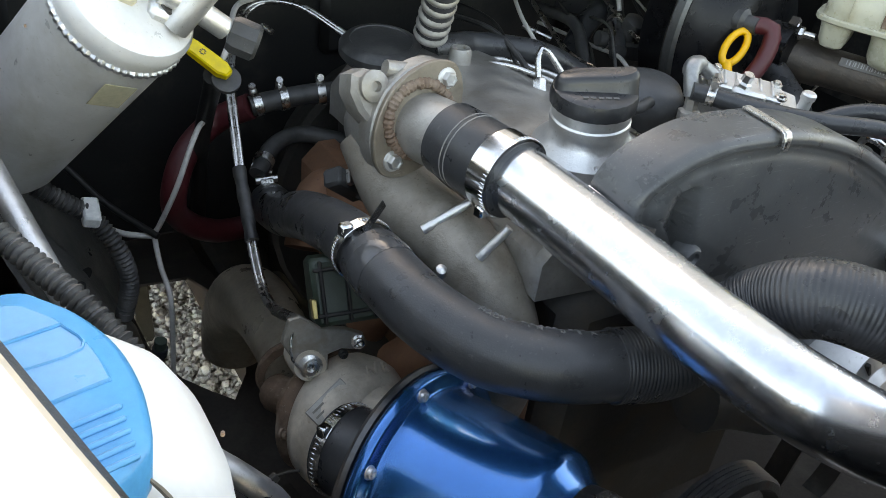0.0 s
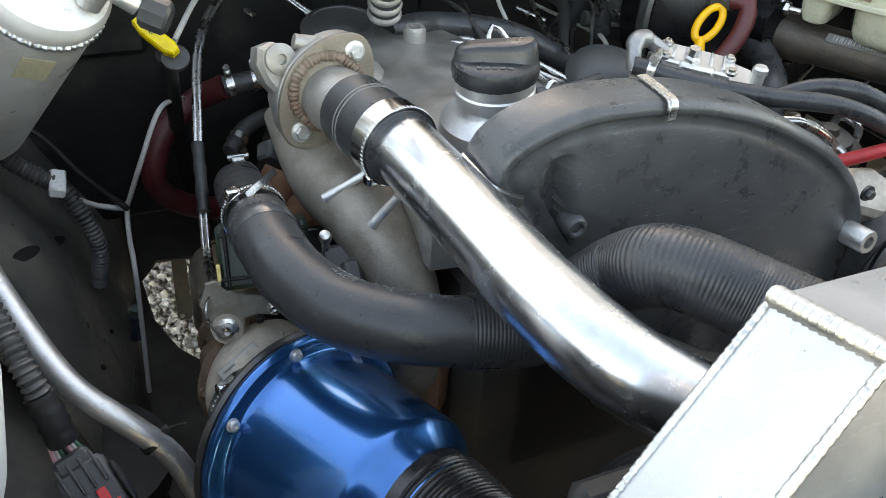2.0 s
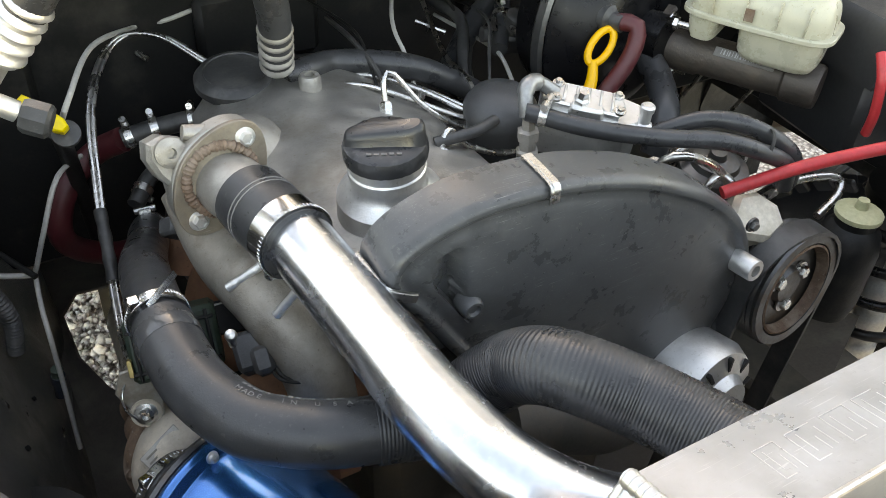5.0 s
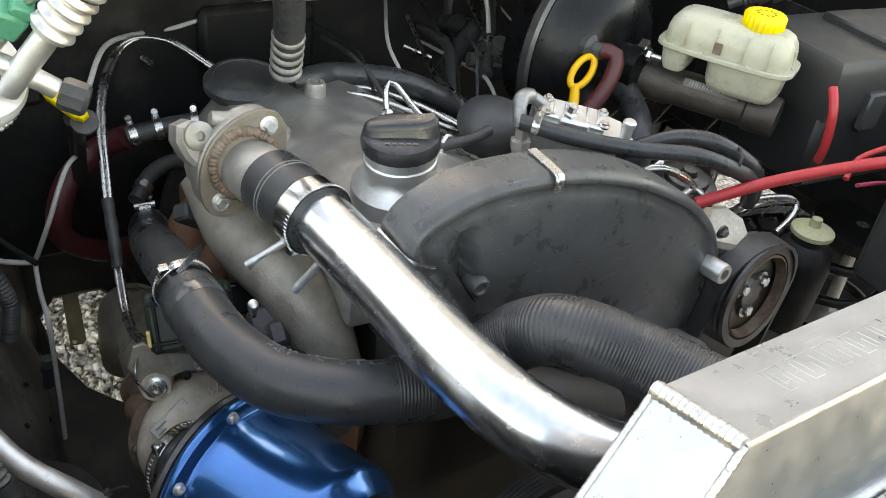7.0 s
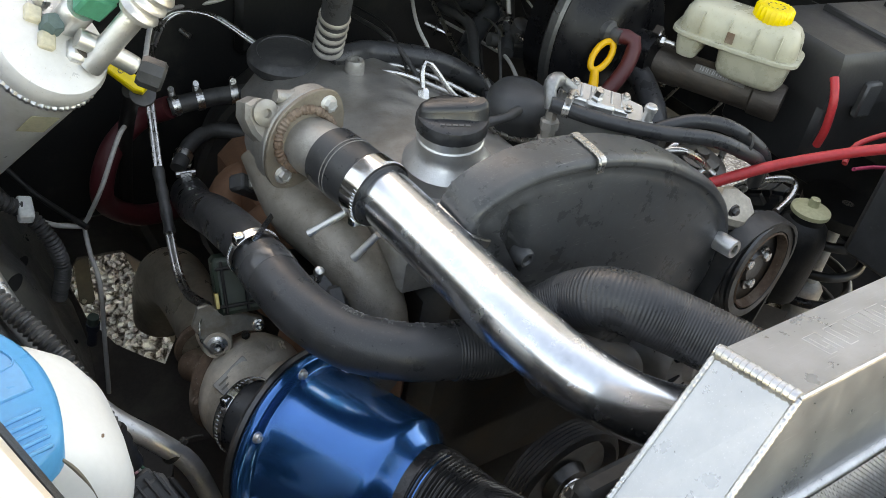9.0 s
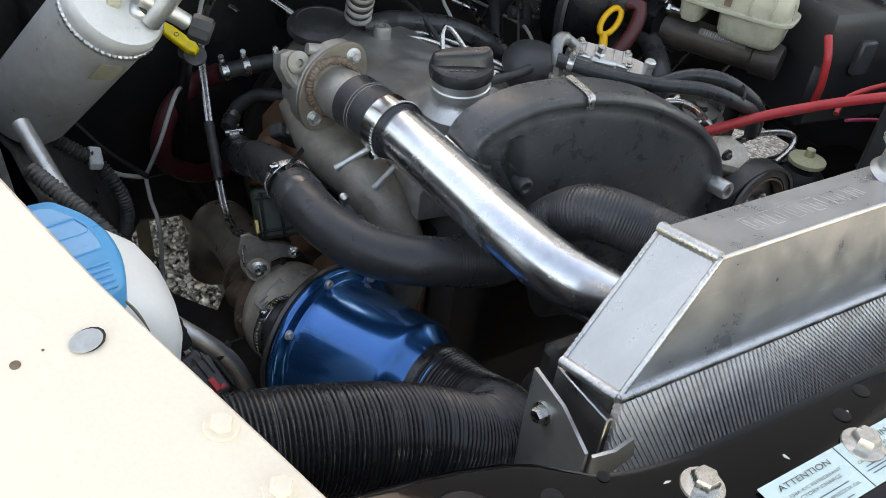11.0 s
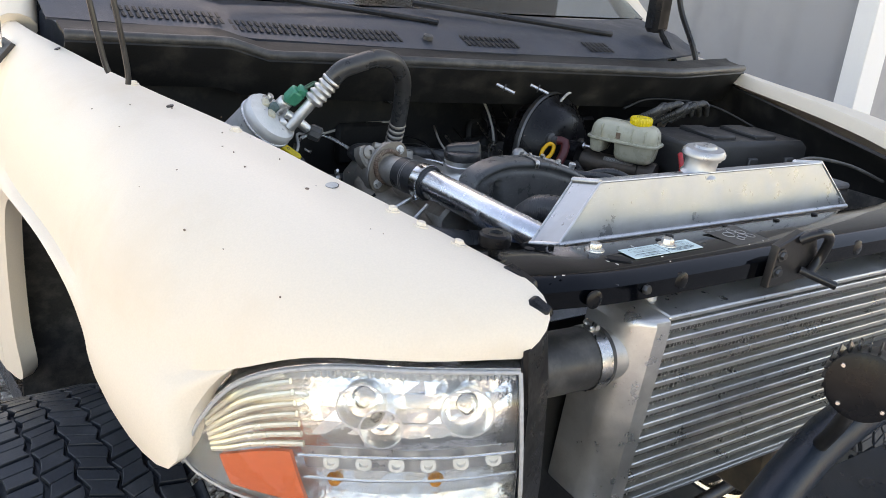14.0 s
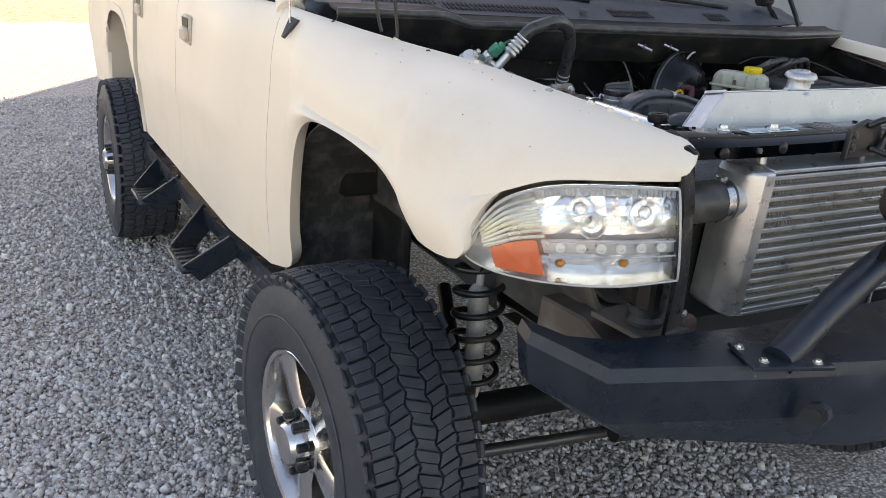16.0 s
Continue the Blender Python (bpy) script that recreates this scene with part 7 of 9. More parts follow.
    bm_ = frm((0.228, 0.625, 1.232), (0.25, -0.97, 0.03))
    b = Geo()
    b.lathe([(0.04, -0.12), (0.10, -0.10), (0.112, -0.06), (0.125, -0.05), (0.125, -0.035), (0.112, -0.025), (0.10, 0.0), (0.07, 0.018), (0.03, 0.02), (0.03, 0.05)], bm_, 48)
    part("shell", b, SATIN, bo)
    rim = Geo()
    rim.lathe([(0.129, -0.052), (0.133, -0.048), (0.133, -0.038), (0.129, -0.034)], bm_, 48, False)
    part("crimped_rim", rim, DARK_STEEL, bo, "crimped steel rim")
    vv = Geo()
    vv.lathe([(0.016, -0.012), (0.016, 0.012), (0.010, 0.016), (0.010, 0.03), (0.0005, 0.03)], bm_ @ pose(-0.07, 0.035, 0.0), 18)
    part("check_valve", vv, RUBBER, bo, "black check valve")
    vb = bm_ @ Vector((-0.07, 0.035, 0.022))
    vh = Geo().tube([vb, vb + Vector((0.012, -0.02, 0.0)), vb + Vector((0.0, -0.03, -0.03)), vb + Vector((-0.03, -0.03, -0.07))], 0.010, 14)
    part("vacuum_elbow", vh, DARK_RED, bo, "dull red vacuum elbow")


build_brakes()


def build_fuse_box():
    fb = thing("fuse_box", "black plastic power distribution box with clipped lid", "fuse box")
    m = frm((0.57, 0.45, 1.22), (0, 0, 1), (1, -0.12, 0))
    g = Geo()
    g.box((0, 0, -0.03), (0.38, 0.16, 0.12), m, 0.008)
    part("tray", g, material_cached("box_plastic", (0.028, 0.028, 0.029), 0.45), fb)
    l = Geo()
    l.prism([(-0.195, -0.085), (0.195, -0.085), (0.195, 0.085), (-0.195, 0.085)], 0.0, 0.072, m @ pose(0, 0, 0.01), 0.014)
    l.box((-0.05, 0, 0.085), (0.07, 0.12, 0.012), m, 0.003)
    l.box((0.08, 0, 0.085), (0.07, 0.12, 0.012), m, 0.003)
    part("lid", l, material_cached("box_plastic", (0.028, 0.028, 0.029), 0.45, dirt=(0.06, 0.058, 0.055), dirt_scale=12), fb, "moulded black lid")
    for x in (-0.12, 0.02, 0.14):
        c = Geo()
        c.box((x, -0.088, 0.02), (0.03, 0.012, 0.05), m, 0.003)
        part("clip", c, PLASTIC, fb)


build_fuse_box()


def wire(name, pts, r, mat, label, category="wire", seg=10, step=0.01):
    return single(name, Geo().tube(pts, r, seg, step), mat, label, category)


def build_lines():
    of = thing("oil_feed_line", "twin braided stainless oil feed line to the turbocharger", "hose")
    way = [(-0.244, 0.786, 1.214), (-0.285, 0.84, 1.235), (-0.330, 0.865, 1.225), (-0.375, 0.80, 1.195), (-0.400, 0.71, 1.135), (-0.413, 0.64, 1.083), (-0.421, 0.59, 1.058), (-0.424, 0.55, 1.058), (-0.423, 0.515, 1.072)]
    for dx in (-0.0024, 0.0024):
        part("strand", Geo().tube([(x + dx, y - dx * 0.5, z) for x, y, z in way], 0.0027, 10, 0.01), STEEL, of, "bright stainless strand")
    part("fitting", Geo().tube([(-0.424, 0.545, 1.059), (-0.423, 0.522, 1.069), (-0.422, 0.500, 1.080)], 0.0052, 12, 0.01), STEEL, of, "crimped steel end fitting")
    part("tape_sleeve", Geo().tube([(-0.404, 0.695, 1.125), (-0.408, 0.668, 1.104), (-0.414, 0.632, 1.079)], lambda s, u: 0.0066 + 0.0005 * math.sin(s * 260), 12, 0.004), RUBBER, of, "black tape sleeve")
    wire("lock_wire", [(-0.423, 0.505, 1.080), (-0.436, 0.475, 1.094), (-0.444, 0.462, 1.092), (-0.445, 0.456, 1.078), (-0.437, 0.452, 1.066)], 0.0011, STEEL, "thin bright lock wire at the oil feed flange", "wire", 8)
    wire("positive_cable", [(0.125, 0.355, 1.192), (0.20, 0.33, 1.215), (0.28, 0.29, 1.24), (0.36, 0.24, 1.265), (0.42, 0.20, 1.29)], 0.0066, RED, "thick red positive battery cable", "cable", 12)
    wire("positive_cable", [(0.352, 0.385, 1.280), (0.345, 0.37, 1.26), (0.348, 0.365, 1.22), (0.355, 0.37, 1.19)], 0.0055, RED, "red cable from the fuse box", "cable", 12)
    wire("heater_hose", [(-0.190, 0.705, 1.222), (-0.155, 0.715, 1.222), (-0.116, 0.728, 1.216), (-0.053, 0.700, 1.212), (0.0, 0.69, 1.19), (0.048, 0.685, 1.158), (0.08, 0.68, 1.12)], 0.0148, HOSE, "black rubber heater hose", "hose", 18)
    wire("heater_hose", [(0.0, 0.73, 1.11), (0.069, 0.78, 1.152), (0.12, 0.812, 1.19), (0.150, 0.825, 1.205), (0.155, 0.86, 1.20), (0.15, 0.90, 1.19)], 0.0155, HOSE, "black rubber heater hose into the firewall", "hose", 18)
    wire("fuel_hose", [(-0.026, 0.486, 1.253), (-0.017, 0.478, 1.252), (0.015, 0.440, 1.249), (0.067, 0.400, 1.246), (0.121, 0.370, 1.244), (0.166, 0.352, 1.228), (0.200, 0.348, 1.207), (0.220, 0.355, 1.170)], 0.0088, HOSE, "black fuel hose over the pump", "hose", 14)
    wire("fuel_hose", [(0.155, 0.695, 1.212), (0.185, 0.665, 1.220), (0.209, 0.633, 1.220), (0.222, 0.590, 1.212), (0.211, 0.548, 1.20), (0.180, 0.50, 1.19), (0.165, 0.49, 1.15)], 0.0165, HOSE, "black vacuum hose beside the booster", "hose", 16)
    wire("battery_hose", [(-0.352, 0.803, 1.137), (-0.385, 0.827, 1.112), (-0.425, 0.81, 1.085), (-0.443, 0.80, 1.04), (-0.432, 0.815, 1.0), (-0.39, 0.83, 0.965), (-0.34, 0.84, 0.955)], 0.0145, DARK_RED, "faded dark red hose behind the turbocharger", "hose", 16)
    wire("coolant_pipe", [(-0.628, 0.60, 1.215), (-0.605, 0.50, 1.165), (-0.588, 0.455, 1.135), (-0.557, 0.395, 1.098), (-0.520, 0.365, 1.068), (-0.495, 0.355, 1.035), (-0.478, 0.345, 0.98), (-0.47, 0.335, 0.93)], 0.0095, CAST_LIGHT, "bent silver metal pipe along the inner fender", "pipe", 16)


build_lines()
tie = thing("cable_tie", "black cable tie round the silver pipe", "cable tie")
tm = frm((-0.5075, 0.360, 1.052), (0.55, -0.35, -0.75))
part("band", Geo().lathe([(0.0097, -0.0025), (0.0110, -0.0025), (0.0110, 0.0025), (0.0097, 0.0025)], tm, 28, False), BAY_BLACK, tie)
part("latch", Geo().box((0.0125, 0, 0), (0.006, 0.007, 0.006), tm, 0.001), BAY_BLACK, tie)
part("tail", Geo().tube([tm @ Vector((0.014, 0, 0)), tm @ Vector((0.022, 0.006, 0.002)), tm @ Vector((0.028, 0.016, 0.002))], 0.0011, 6, 0.004), BAY_BLACK, tie)


def build_puck():
    pv = thing("breather_valve", "flat round black crankcase breather valve", "valve")
    m = frm((-0.232, 0.735, 1.205), (-0.05, -0.1, 1))
    g = Geo()
    g.lathe([(0.022, -0.03), (0.022, 0.0), (0.040, 0.004), (0.045, 0.010), (0.045, 0.018), (0.040, 0.024), (0.034, 0.0255), (0.033, 0.0245), (0.0005, 0.026)], m, 44)
    part("valve_body", g, RUBBER, pv)


build_puck()


def build_pump():
    fp = thing("injection_pump", "bright cast fuel injection pump head with hose fittings", "pump")
    fr = frm((0.045, 0.478, 1.238), (-0.05, -0.18, 1), (0.75, -0.66, -0.04))
    up = fr.to_3x3() @ Vector((0, 0, 1))
    g = Geo()
    g.prism([(-0.046, -0.020), (0.040, -0.022), (0.052, -0.012), (0.052, 0.018), (0.030, 0.026), (-0.040, 0.026), (-0.050, 0.010)], -0.045, 0.010, fr, 0.003)
    part("pump_body", g, CAST_LIGHT, fp, "bright cast pump body")
    g = Geo()
    g.prism([(-0.040, -0.014), (0.030, -0.017), (0.036, 0.0), (0.030, 0.018), (-0.034, 0.020), (-0.042, 0.004)], 0.010, 0.018, fr, 0.002)
    part("top_cover", g, CAST_LIGHT, fp, "ribbed cast cover")
    for k in range(5):
        q = Geo()
        q.box((-0.026 + 0.012 * k, 0.001, 0.0190), (0.003, 0.026, 0.004), fr, 0.001)
        part("cover_rib", q, CAST_LIGHT, fp)
    q = Geo()
    q.box((-0.002, -0.0155, 0.013), (0.034, 0.012, 0.016), fr, 0.003)
    part("side_lug", q, CAST_LIGHT, fp)
    for x, y in ((-0.034, 0.015), (0.027, 0.012), (0.030, -0.011), (-0.034, -0.009)):
        part("cover_screw", hexbolt(fr @ Vector((x, y, 0.018)), up, 0.004, 0.005), STEEL, fp)
    sl = Geo()
    sl.lathe([(0.009, 0.0), (0.009, 0.006), (0.0062, 0.008), (0.0062, 0.020), (0.0074, 0.021), (0.0074, 0.026), (0.0055, 0.028), (0.0005, 0.028)], frm((0.082, 0.436, 1.233), (0, -0.1, 1)), 18)
    part("return_stub", sl, CAST_LIGHT, fp, "bright hose stub")
    un = Geo()
    un.lathe([(0.008, 0.0), (0.008, 0.010), (0.0055, 0.012), (0.0055, 0.020), (0.0005, 0.020)], frm((0.030, 0.474, 1.252), (-0.05, -0.3, 1)), 6)
    part("union", un, STEEL, fp)
    el = Geo().tube([(0.020, 0.500, 1.256), (0.002, 0.508, 1.268), (-0.014, 0.503, 1.269), (-0.021, 0.494, 1.259), (-0.022, 0.488, 1.246)], lambda s, u: 0.0072 + 0.0016 * (abs(u - 0.5) < 0.18), 14, 0.003)
    part("pipe_elbow", el, material_cached("dull_elbow", (0.30, 0.30, 0.295), 0.4, 0.8), fp, "dull metal pipe elbow")
    lf = Geo()
    lf.lathe([(0.012, -0.022), (0.012, -0.008), (0.009, -0.006), (0.009, 0.004), (0.0115, 0.005), (0.0115, 0.015), (0.007, 0.017), (0.007, 0.030)], frm((-0.019, 0.486, 1.216), (-0.05, 0.02, 1)), 6)
    part("banjo_fitting", lf, CAST, fp, "stepped metal fitting")
    part("hose_clamp", clamp_band((-0.012, 0.473, 1.252), (0.6, -0.75, -0.05), 0.0092, 0.008), STEEL, fp, "small steel clamp")
    vp = thing("vacuum_pump", "round black vacuum pump behind the injection pump", "pump")
    g = Geo()
    g.lathe([(0.030, -0.06), (0.036, -0.02), (0.036, 0.0), (0.040, 0.002), (0.040, 0.010), (0.034, 0.020), (0.018, 0.027), (0.0005, 0.028)], frm((0.0, 0.565, 1.205), (-0.1, -0.15, 1)), 36)
    part("casing", g, PLASTIC, vp)
    q = Geo().tube([(-0.03, 0.53, 1.222), (-0.06, 0.52, 1.222), (-0.10, 0.53, 1.214)], 0.006, 12)
    part("pump_hose", q, RUBBER, vp)
    fh = thing("fuel_filter_head", "chrome fuel filter head with wire clip loops", "filter")
    fm = frm((0.165, 0.405, 1.178), (-0.05, -0.12, 1))
    g = Geo()
    g.lathe([(0.038, -0.05), (0.038, 0.0), (0.036, 0.005), (0.026, 0.008), (0.024, 0.014), (0.010, 0.017), (0.008, 0.024), (0.0005, 0.025)], fm, 36)
    part("canister", g, DARK_STEEL, fh, "chromed filter canister")
    for a0 in (0.3, 2.2, 4.1):
        cl = Geo().tube([fm @ Vector((r * math.cos(a0 + da), r * math.sin(a0 + da), z)) for r, da, z in ((0.040, -0.35, -0.01), (0.042, -0.3, 0.012), (0.034, -0.12, 0.020), (0.034, 0.12, 0.020), (0.042, 0.3, 0.012), (0.040, 0.35, -0.01))], 0.0042, 10, 0.004)
        part("wire_clip", cl, STEEL, fh)
    ds = thing("dipstick", "orange dipstick loop handle", "dipstick")
    h = Geo()
    base = Vector((0.115, 0.560, 1.205))
    dup = Vector((0.07, 0.03, 0.09)).normalized()
    side = Vector((1, -0.45, 0)).normalized()
    c = Vector((0.143, 0.583, 1.245))
    ring = [c + side * (0.012 * math.sin(a)) - dup * (0.021 * math.cos(a)) for a in [2 * math.pi * k / 24 for k in range(25)]]
    h.tube(ring, 0.0044, 12, 0.003)
    h.tube([base, base.lerp(c, 0.3), c - dup * 0.02], lambda s, u: 0.0075 - 0.002 * u, 12, 0.004)
    part("loop", h, ORANGE, ds)
    tb_ = Geo().tube([base + Vector((0, 0, 0.004)), base + Vector((-0.01, 0.0, -0.04)), base + Vector((-0.02, 0.0, -0.12))], 0.008, 12)
    part("guide_tube", tb_, DARK_STEEL, ds)


build_pump()


def build_pulley():
    pp = thing("power_steering_pump", "power steering pump with a ribbed black pulley", "pump")
    ax = Vector((0.10, -0.99, 0.1)).normalized()
    m = frm((0.190, 0.302, 1.092), ax)
    g = Geo()
    prof = [(0.050, -0.022), (0.064, -0.020)]
    for k in range(5):
        prof += [(0.066, -0.016 + 0.006 * k), (0.0635, -0.013 + 0.006 * k)]
    prof += [(0.066, 0.016), (0.064, 0.019), (0.054, 0.019), (0.052, 0.006), (0.022, 0.004), (0.018, 0.010), (0.0005, 0.010)]
    g.lathe(prof, m, 48)
    part("pulley", g, DARK_STEEL, pp, "black grooved pulley")
    ri = Geo()
    ri.lathe([(0.0525, 0.0185), (0.050, 0.0195), (0.046, 0.008), (0.051, 0.006)], m, 48, False)
    part("pulley_rim", ri, RUST, pp)
    for k in range(3):
        a = 2 * math.pi * k / 3 + 0.5
        part("bolt", hexbolt(m @ Vector((0.022 * math.cos(a), 0.022 * math.sin(a), 0.006)), ax, 0.007, 0.008), STEEL, pp)
    b = Geo()
    b.box((0.165, 0.365, 1.08), (0.08, 0.05, 0.09), pose(0, 0, 0), 0.015)
    b.tube([(0.12, 0.33, 1.15), (0.125, 0.335, 1.09), (0.10, 0.33, 1.03)], 0.014, 14)
    part("bracket", b, CAST, pp, "tan cast bracket")
    part("bracket_sleeve", Geo().lathe([(0.0115, -0.02), (0.0115, 0.012), (0.0105, 0.0135), (0.006, 0.0135), (0.0055, 0.006), (0.0005, 0.006)], frm((0.114, 0.298, 1.147), (0.05, -1, 0.1)), 24), CAST_LIGHT, pp, "bright bored sleeve")


build_pulley()

# ---- lines, wires and small fittings in the bay ----


def clamped_hose(name, pts, r, mat, label, clamps=(), category="hose", seg=16, rib=None):
    """Hose thing with a body and worm clamps at parts along it."""
    th = thing(name, label, category)
    part("hose_body", Geo().tube(pts, rib or r, seg, 0.006 if rib is None else 0.0015), mat, th)
    sp = smooth_path(pts, 0.004)
    for u in clamps:
        i = min(len(sp) - 2, max(0, int(u * (len(sp) - 1))))
        part("hose_clamp", clamp_band(sp[i], sp[i + 1] - sp[i], r, 0.009), STEEL, th, "steel worm-drive clamp")
    return th


clamped_hose("heater_pipe", [(-0.352, 0.803, 1.137), (-0.327, 0.800, 1.142), (-0.29, 0.795, 1.147), (-0.256, 0.786, 1.151)], 0.0115, RUBBER, "black heater pipe joined to a red hose by clamps", (0.1, 0.42, 0.86))
clamped_hose("bypass_hose", [(-0.36, 0.76, 1.075), (-0.33, 0.79, 1.09), (-0.29, 0.80, 1.095), (-0.24, 0.77, 1.09)], 0.010, RUBBER, "thin black bypass hose behind the elbow", (0.15,))
single("hose_tie", Geo().lathe([(0.016, -0.002), (0.0172, -0.002), (0.0172, 0.002), (0.016, 0.002)], frm((0.172, 0.359, 1.232), (0.6, -0.3, -0.35)) @ Matrix.Diagonal((1.0, 0.75, 1.0, 1.0)), 24, False), BAY_BLACK, "black cable tie round two fuel hoses", "cable tie")
clamped_hose("return_hose", [(0.095, 0.445, 1.215), (0.109, 0.430, 1.228), (0.136, 0.410, 1.243), (0.158, 0.382, 1.248), (0.191, 0.362, 1.231), (0.214, 0.352, 1.209), (0.232, 0.36, 1.17)], 0.0088, HOSE, "black fuel return hose looping by the cover")
clamped_hose("vacuum_hose", [(0.10, 0.72, 1.19), (0.155, 0.80, 1.22), (0.19, 0.86, 1.25), (0.20, 0.90, 1.26)], 0.011, HOSE, "black vacuum hose into the firewall", (0.3,))
wire("breather_line", [(-0.42, 0.735, 1.20), (-0.405, 0.72, 1.24), (-0.36, 0.82, 1.245), (-0.296, 0.903, 1.222), (-0.26, 0.90, 1.225), (-0.16, 0.90, 1.245), (-0.06, 0.89, 1.25)], 0.0030, WIRE_WHITE, "thin pale line along the firewall", "line")
wire("sensor_wire", [(-0.40, 0.80, 1.13), (-0.433, 0.735, 1.15), (-0.462, 0.715, 1.10), (-0.478, 0.730, 1.05), (-0.482, 0.734, 1.037), (-0.486, 0.70, 1.02), (-0.487, 0.665, 1.005), (-0.49, 0.66, 0.93), (-0.495, 0.65, 0.84)], 0.0028, WIRE_WHITE, "pale sheathed wire running down the inner fender", "wire")
wire("sensor_wire", [(-0.482, 0.734, 1.037), (-0.51, 0.735, 1.045), (-0.535, 0.72, 1.07), (-0.543, 0.713, 1.086)], 0.0032, WIRE_WHITE, "pale sheathed wire joining the loom", "wire")
wire("sensor_wire", [(-0.482, 0.72, 1.045), (-0.52, 0.78, 1.06), (-0.56, 0.82, 1.10), (-0.62, 0.84, 1.13)], 0.0035, BAY_BLACK, "thin black wire on the inner fender", "wire")


def conduit(pts, r=0.0085, label="corrugated black wiring conduit"):
    return single("wiring_conduit", Geo().tube(pts, lambda s, u: r + 0.0012 * math.sin(s * 2 * math.pi / 0.0048), 14, 0.0012), RUBBER, label, "conduit")


conduit([(-0.60, 0.72, 1.135), (-0.565, 0.715, 1.105), (-0.543, 0.713, 1.084), (-0.525, 0.70, 1.05), (-0.518, 0.70, 1.01), (-0.525, 0.71, 0.96)])
conduit([(-0.64, 0.43, 1.262), (-0.606, 0.375, 1.238), (-0.585, 0.338, 1.215), (-0.573, 0.310, 1.188), (-0.566, 0.300, 1.166)], 0.0072, "corrugated black conduit ending in a plug")
single("tape_wrap", Geo().tube([(-0.568, 0.303, 1.172), (-0.564, 0.296, 1.158), (-0.560, 0.289, 1.142)], lambda s, u: 0.0098 + 0.0006 * math.sin(s * 700), 16, 0.003), BAY_BLACK, "black tape wrap at the end of the conduit", "tape")
single("loom_clip", Geo().box((0, 0, 0), (0.016, 0.03, 0.014), frm((-0.545, 0.712, 1.092), (0.2, -0.3, 0.9), (1, 0, -0.4)), 0.002), material_cached("white_clip", (0.7, 0.7, 0.68), 0.5), "white plastic clip on the wiring conduit", "clip")


def build_plug():
    pg = thing("wiring_plug", "black multi-way wiring plug with a red lock tab", "plug")
    m = frm((-0.551, 0.273, 1.116), (0.0, -0.68, 0.72), (0.35, -0.55, -0.75)) @ Matrix.Scale(0.74, 4)
    g = Geo()
    g.box((0.006, 0, 0), (0.052, 0.044, 0.030), m, 0.004)
    g.box((-0.022, 0.0, 0.002), (0.020, 0.030, 0.020), m, 0.003)
    part("shell", g, PLASTIC, pg)
    for k in range(4):
        q = Geo()
        q.box((-0.010, -0.015 + 0.010 * k, 0.0162), (0.030, 0.003, 0.004), m, 0.001)
        part("rib", q, PLASTIC, pg)
    q = Geo()
    q.box((0.012, 0.0245, 0.004), (0.040, 0.006, 0.022), m, 0.002)
    part("side_latch", q, BAY_BLACK, pg)
    r = Geo()
    r.box((0.016, 0.006, 0.0165), (0.018, 0.008, 0.006), m, 0.001)
    r.box((0.024, 0.012, 0.0165), (0.005, 0.008, 0.006), m, 0.001)
    part("lock_tab", r, RED, pg, "red lock tab")
    cols = (material_cached("wire_pink", (0.6, 0.30, 0.32), 0.5), WIRE_WHITE, material_cached("wire_green", (0.03, 0.10, 0.06), 0.5), BAY_BLACK)
    for k in range(7):
        y = -0.012 + 0.004 * k
        wr = Geo().tube([m @ Vector((-0.028, y, 0.002)), m @ Vector((-0.040, y * 0.8, 0.008)), m @ Vector((-0.058, y * 0.5, 0.004))], 0.0015, 6, 0.006)
        part("lead", wr, cols[k % 4], pg)


build_plug()


def build_dipstick_tube():
    yd = thing("gearbox_dipstick", "yellow plastic gearbox dipstick handle", "dipstick")
    m = frm((-0.430, 0.700, 1.240), (-0.10, -0.62, 0.75), (0.62, -0.35, -0.85)) @ Matrix.Scale(0.80, 4)
    g = Geo()
    g.prism([(-0.035, -0.006), (-0.02, -0.010), (0.02, -0.009), (0.030, -0.004), (0.030, 0.006), (0.02, 0.010), (-0.02, 0.008), (-0.035, 0.005)], -0.005, 0.006, m, 0.002)
    part("handle", g, YELLOW, yd)
    c = Geo()
    c.lathe([(0.012, 0.0), (0.017, 0.004), (0.017, 0.010), (0.010, 0.013)], m @ pose(0.028, 0.0, -0.020), 18)
    part("collar", c, RUBBER, yd, "black rubber grommet")
    t = Geo().tube([m @ Vector((0.012, -0.004, -0.018)), m @ Vector((0.012, 0.0, -0.05)), (-0.41, 0.80, 1.10), (-0.40, 0.86, 0.95)], 0.009, 12)
    part("tube", t, BAY_BLACK, yd)
    k = Geo()
    for q in range(8):
        a = q * math.pi / 4
        k.box((0.003 * math.cos(a) - 0.008, 0.003 * math.sin(a), 0.0063), (0.0022, 0.0012, 0.0006), m @ Matrix.Identity(4), 0.0001)
    part("gear_mark", k, INK, yd)
    cp = thing("service_port_cap", "round black service port cap", "cap")
    g = Geo()
    g.lathe([(0.012, 0.0), (0.014, 0.004), (0.014, 0.020), (0.011, 0.023), (0.0005, 0.022)], frm((-0.452, 0.575, 1.312), (0.75, -0.35, -0.3)), 18, True, 9, 0.0006)
    part("cap_body", g, PLASTIC, cp)
    s = Geo().tube([(-0.50, 0.58, 1.345), (-0.475, 0.577, 1.33), (-0.455, 0.575, 1.315)], 0.009, 12)
    part("port_stem", s, CAST_LIGHT, cp)


build_dipstick_tube()


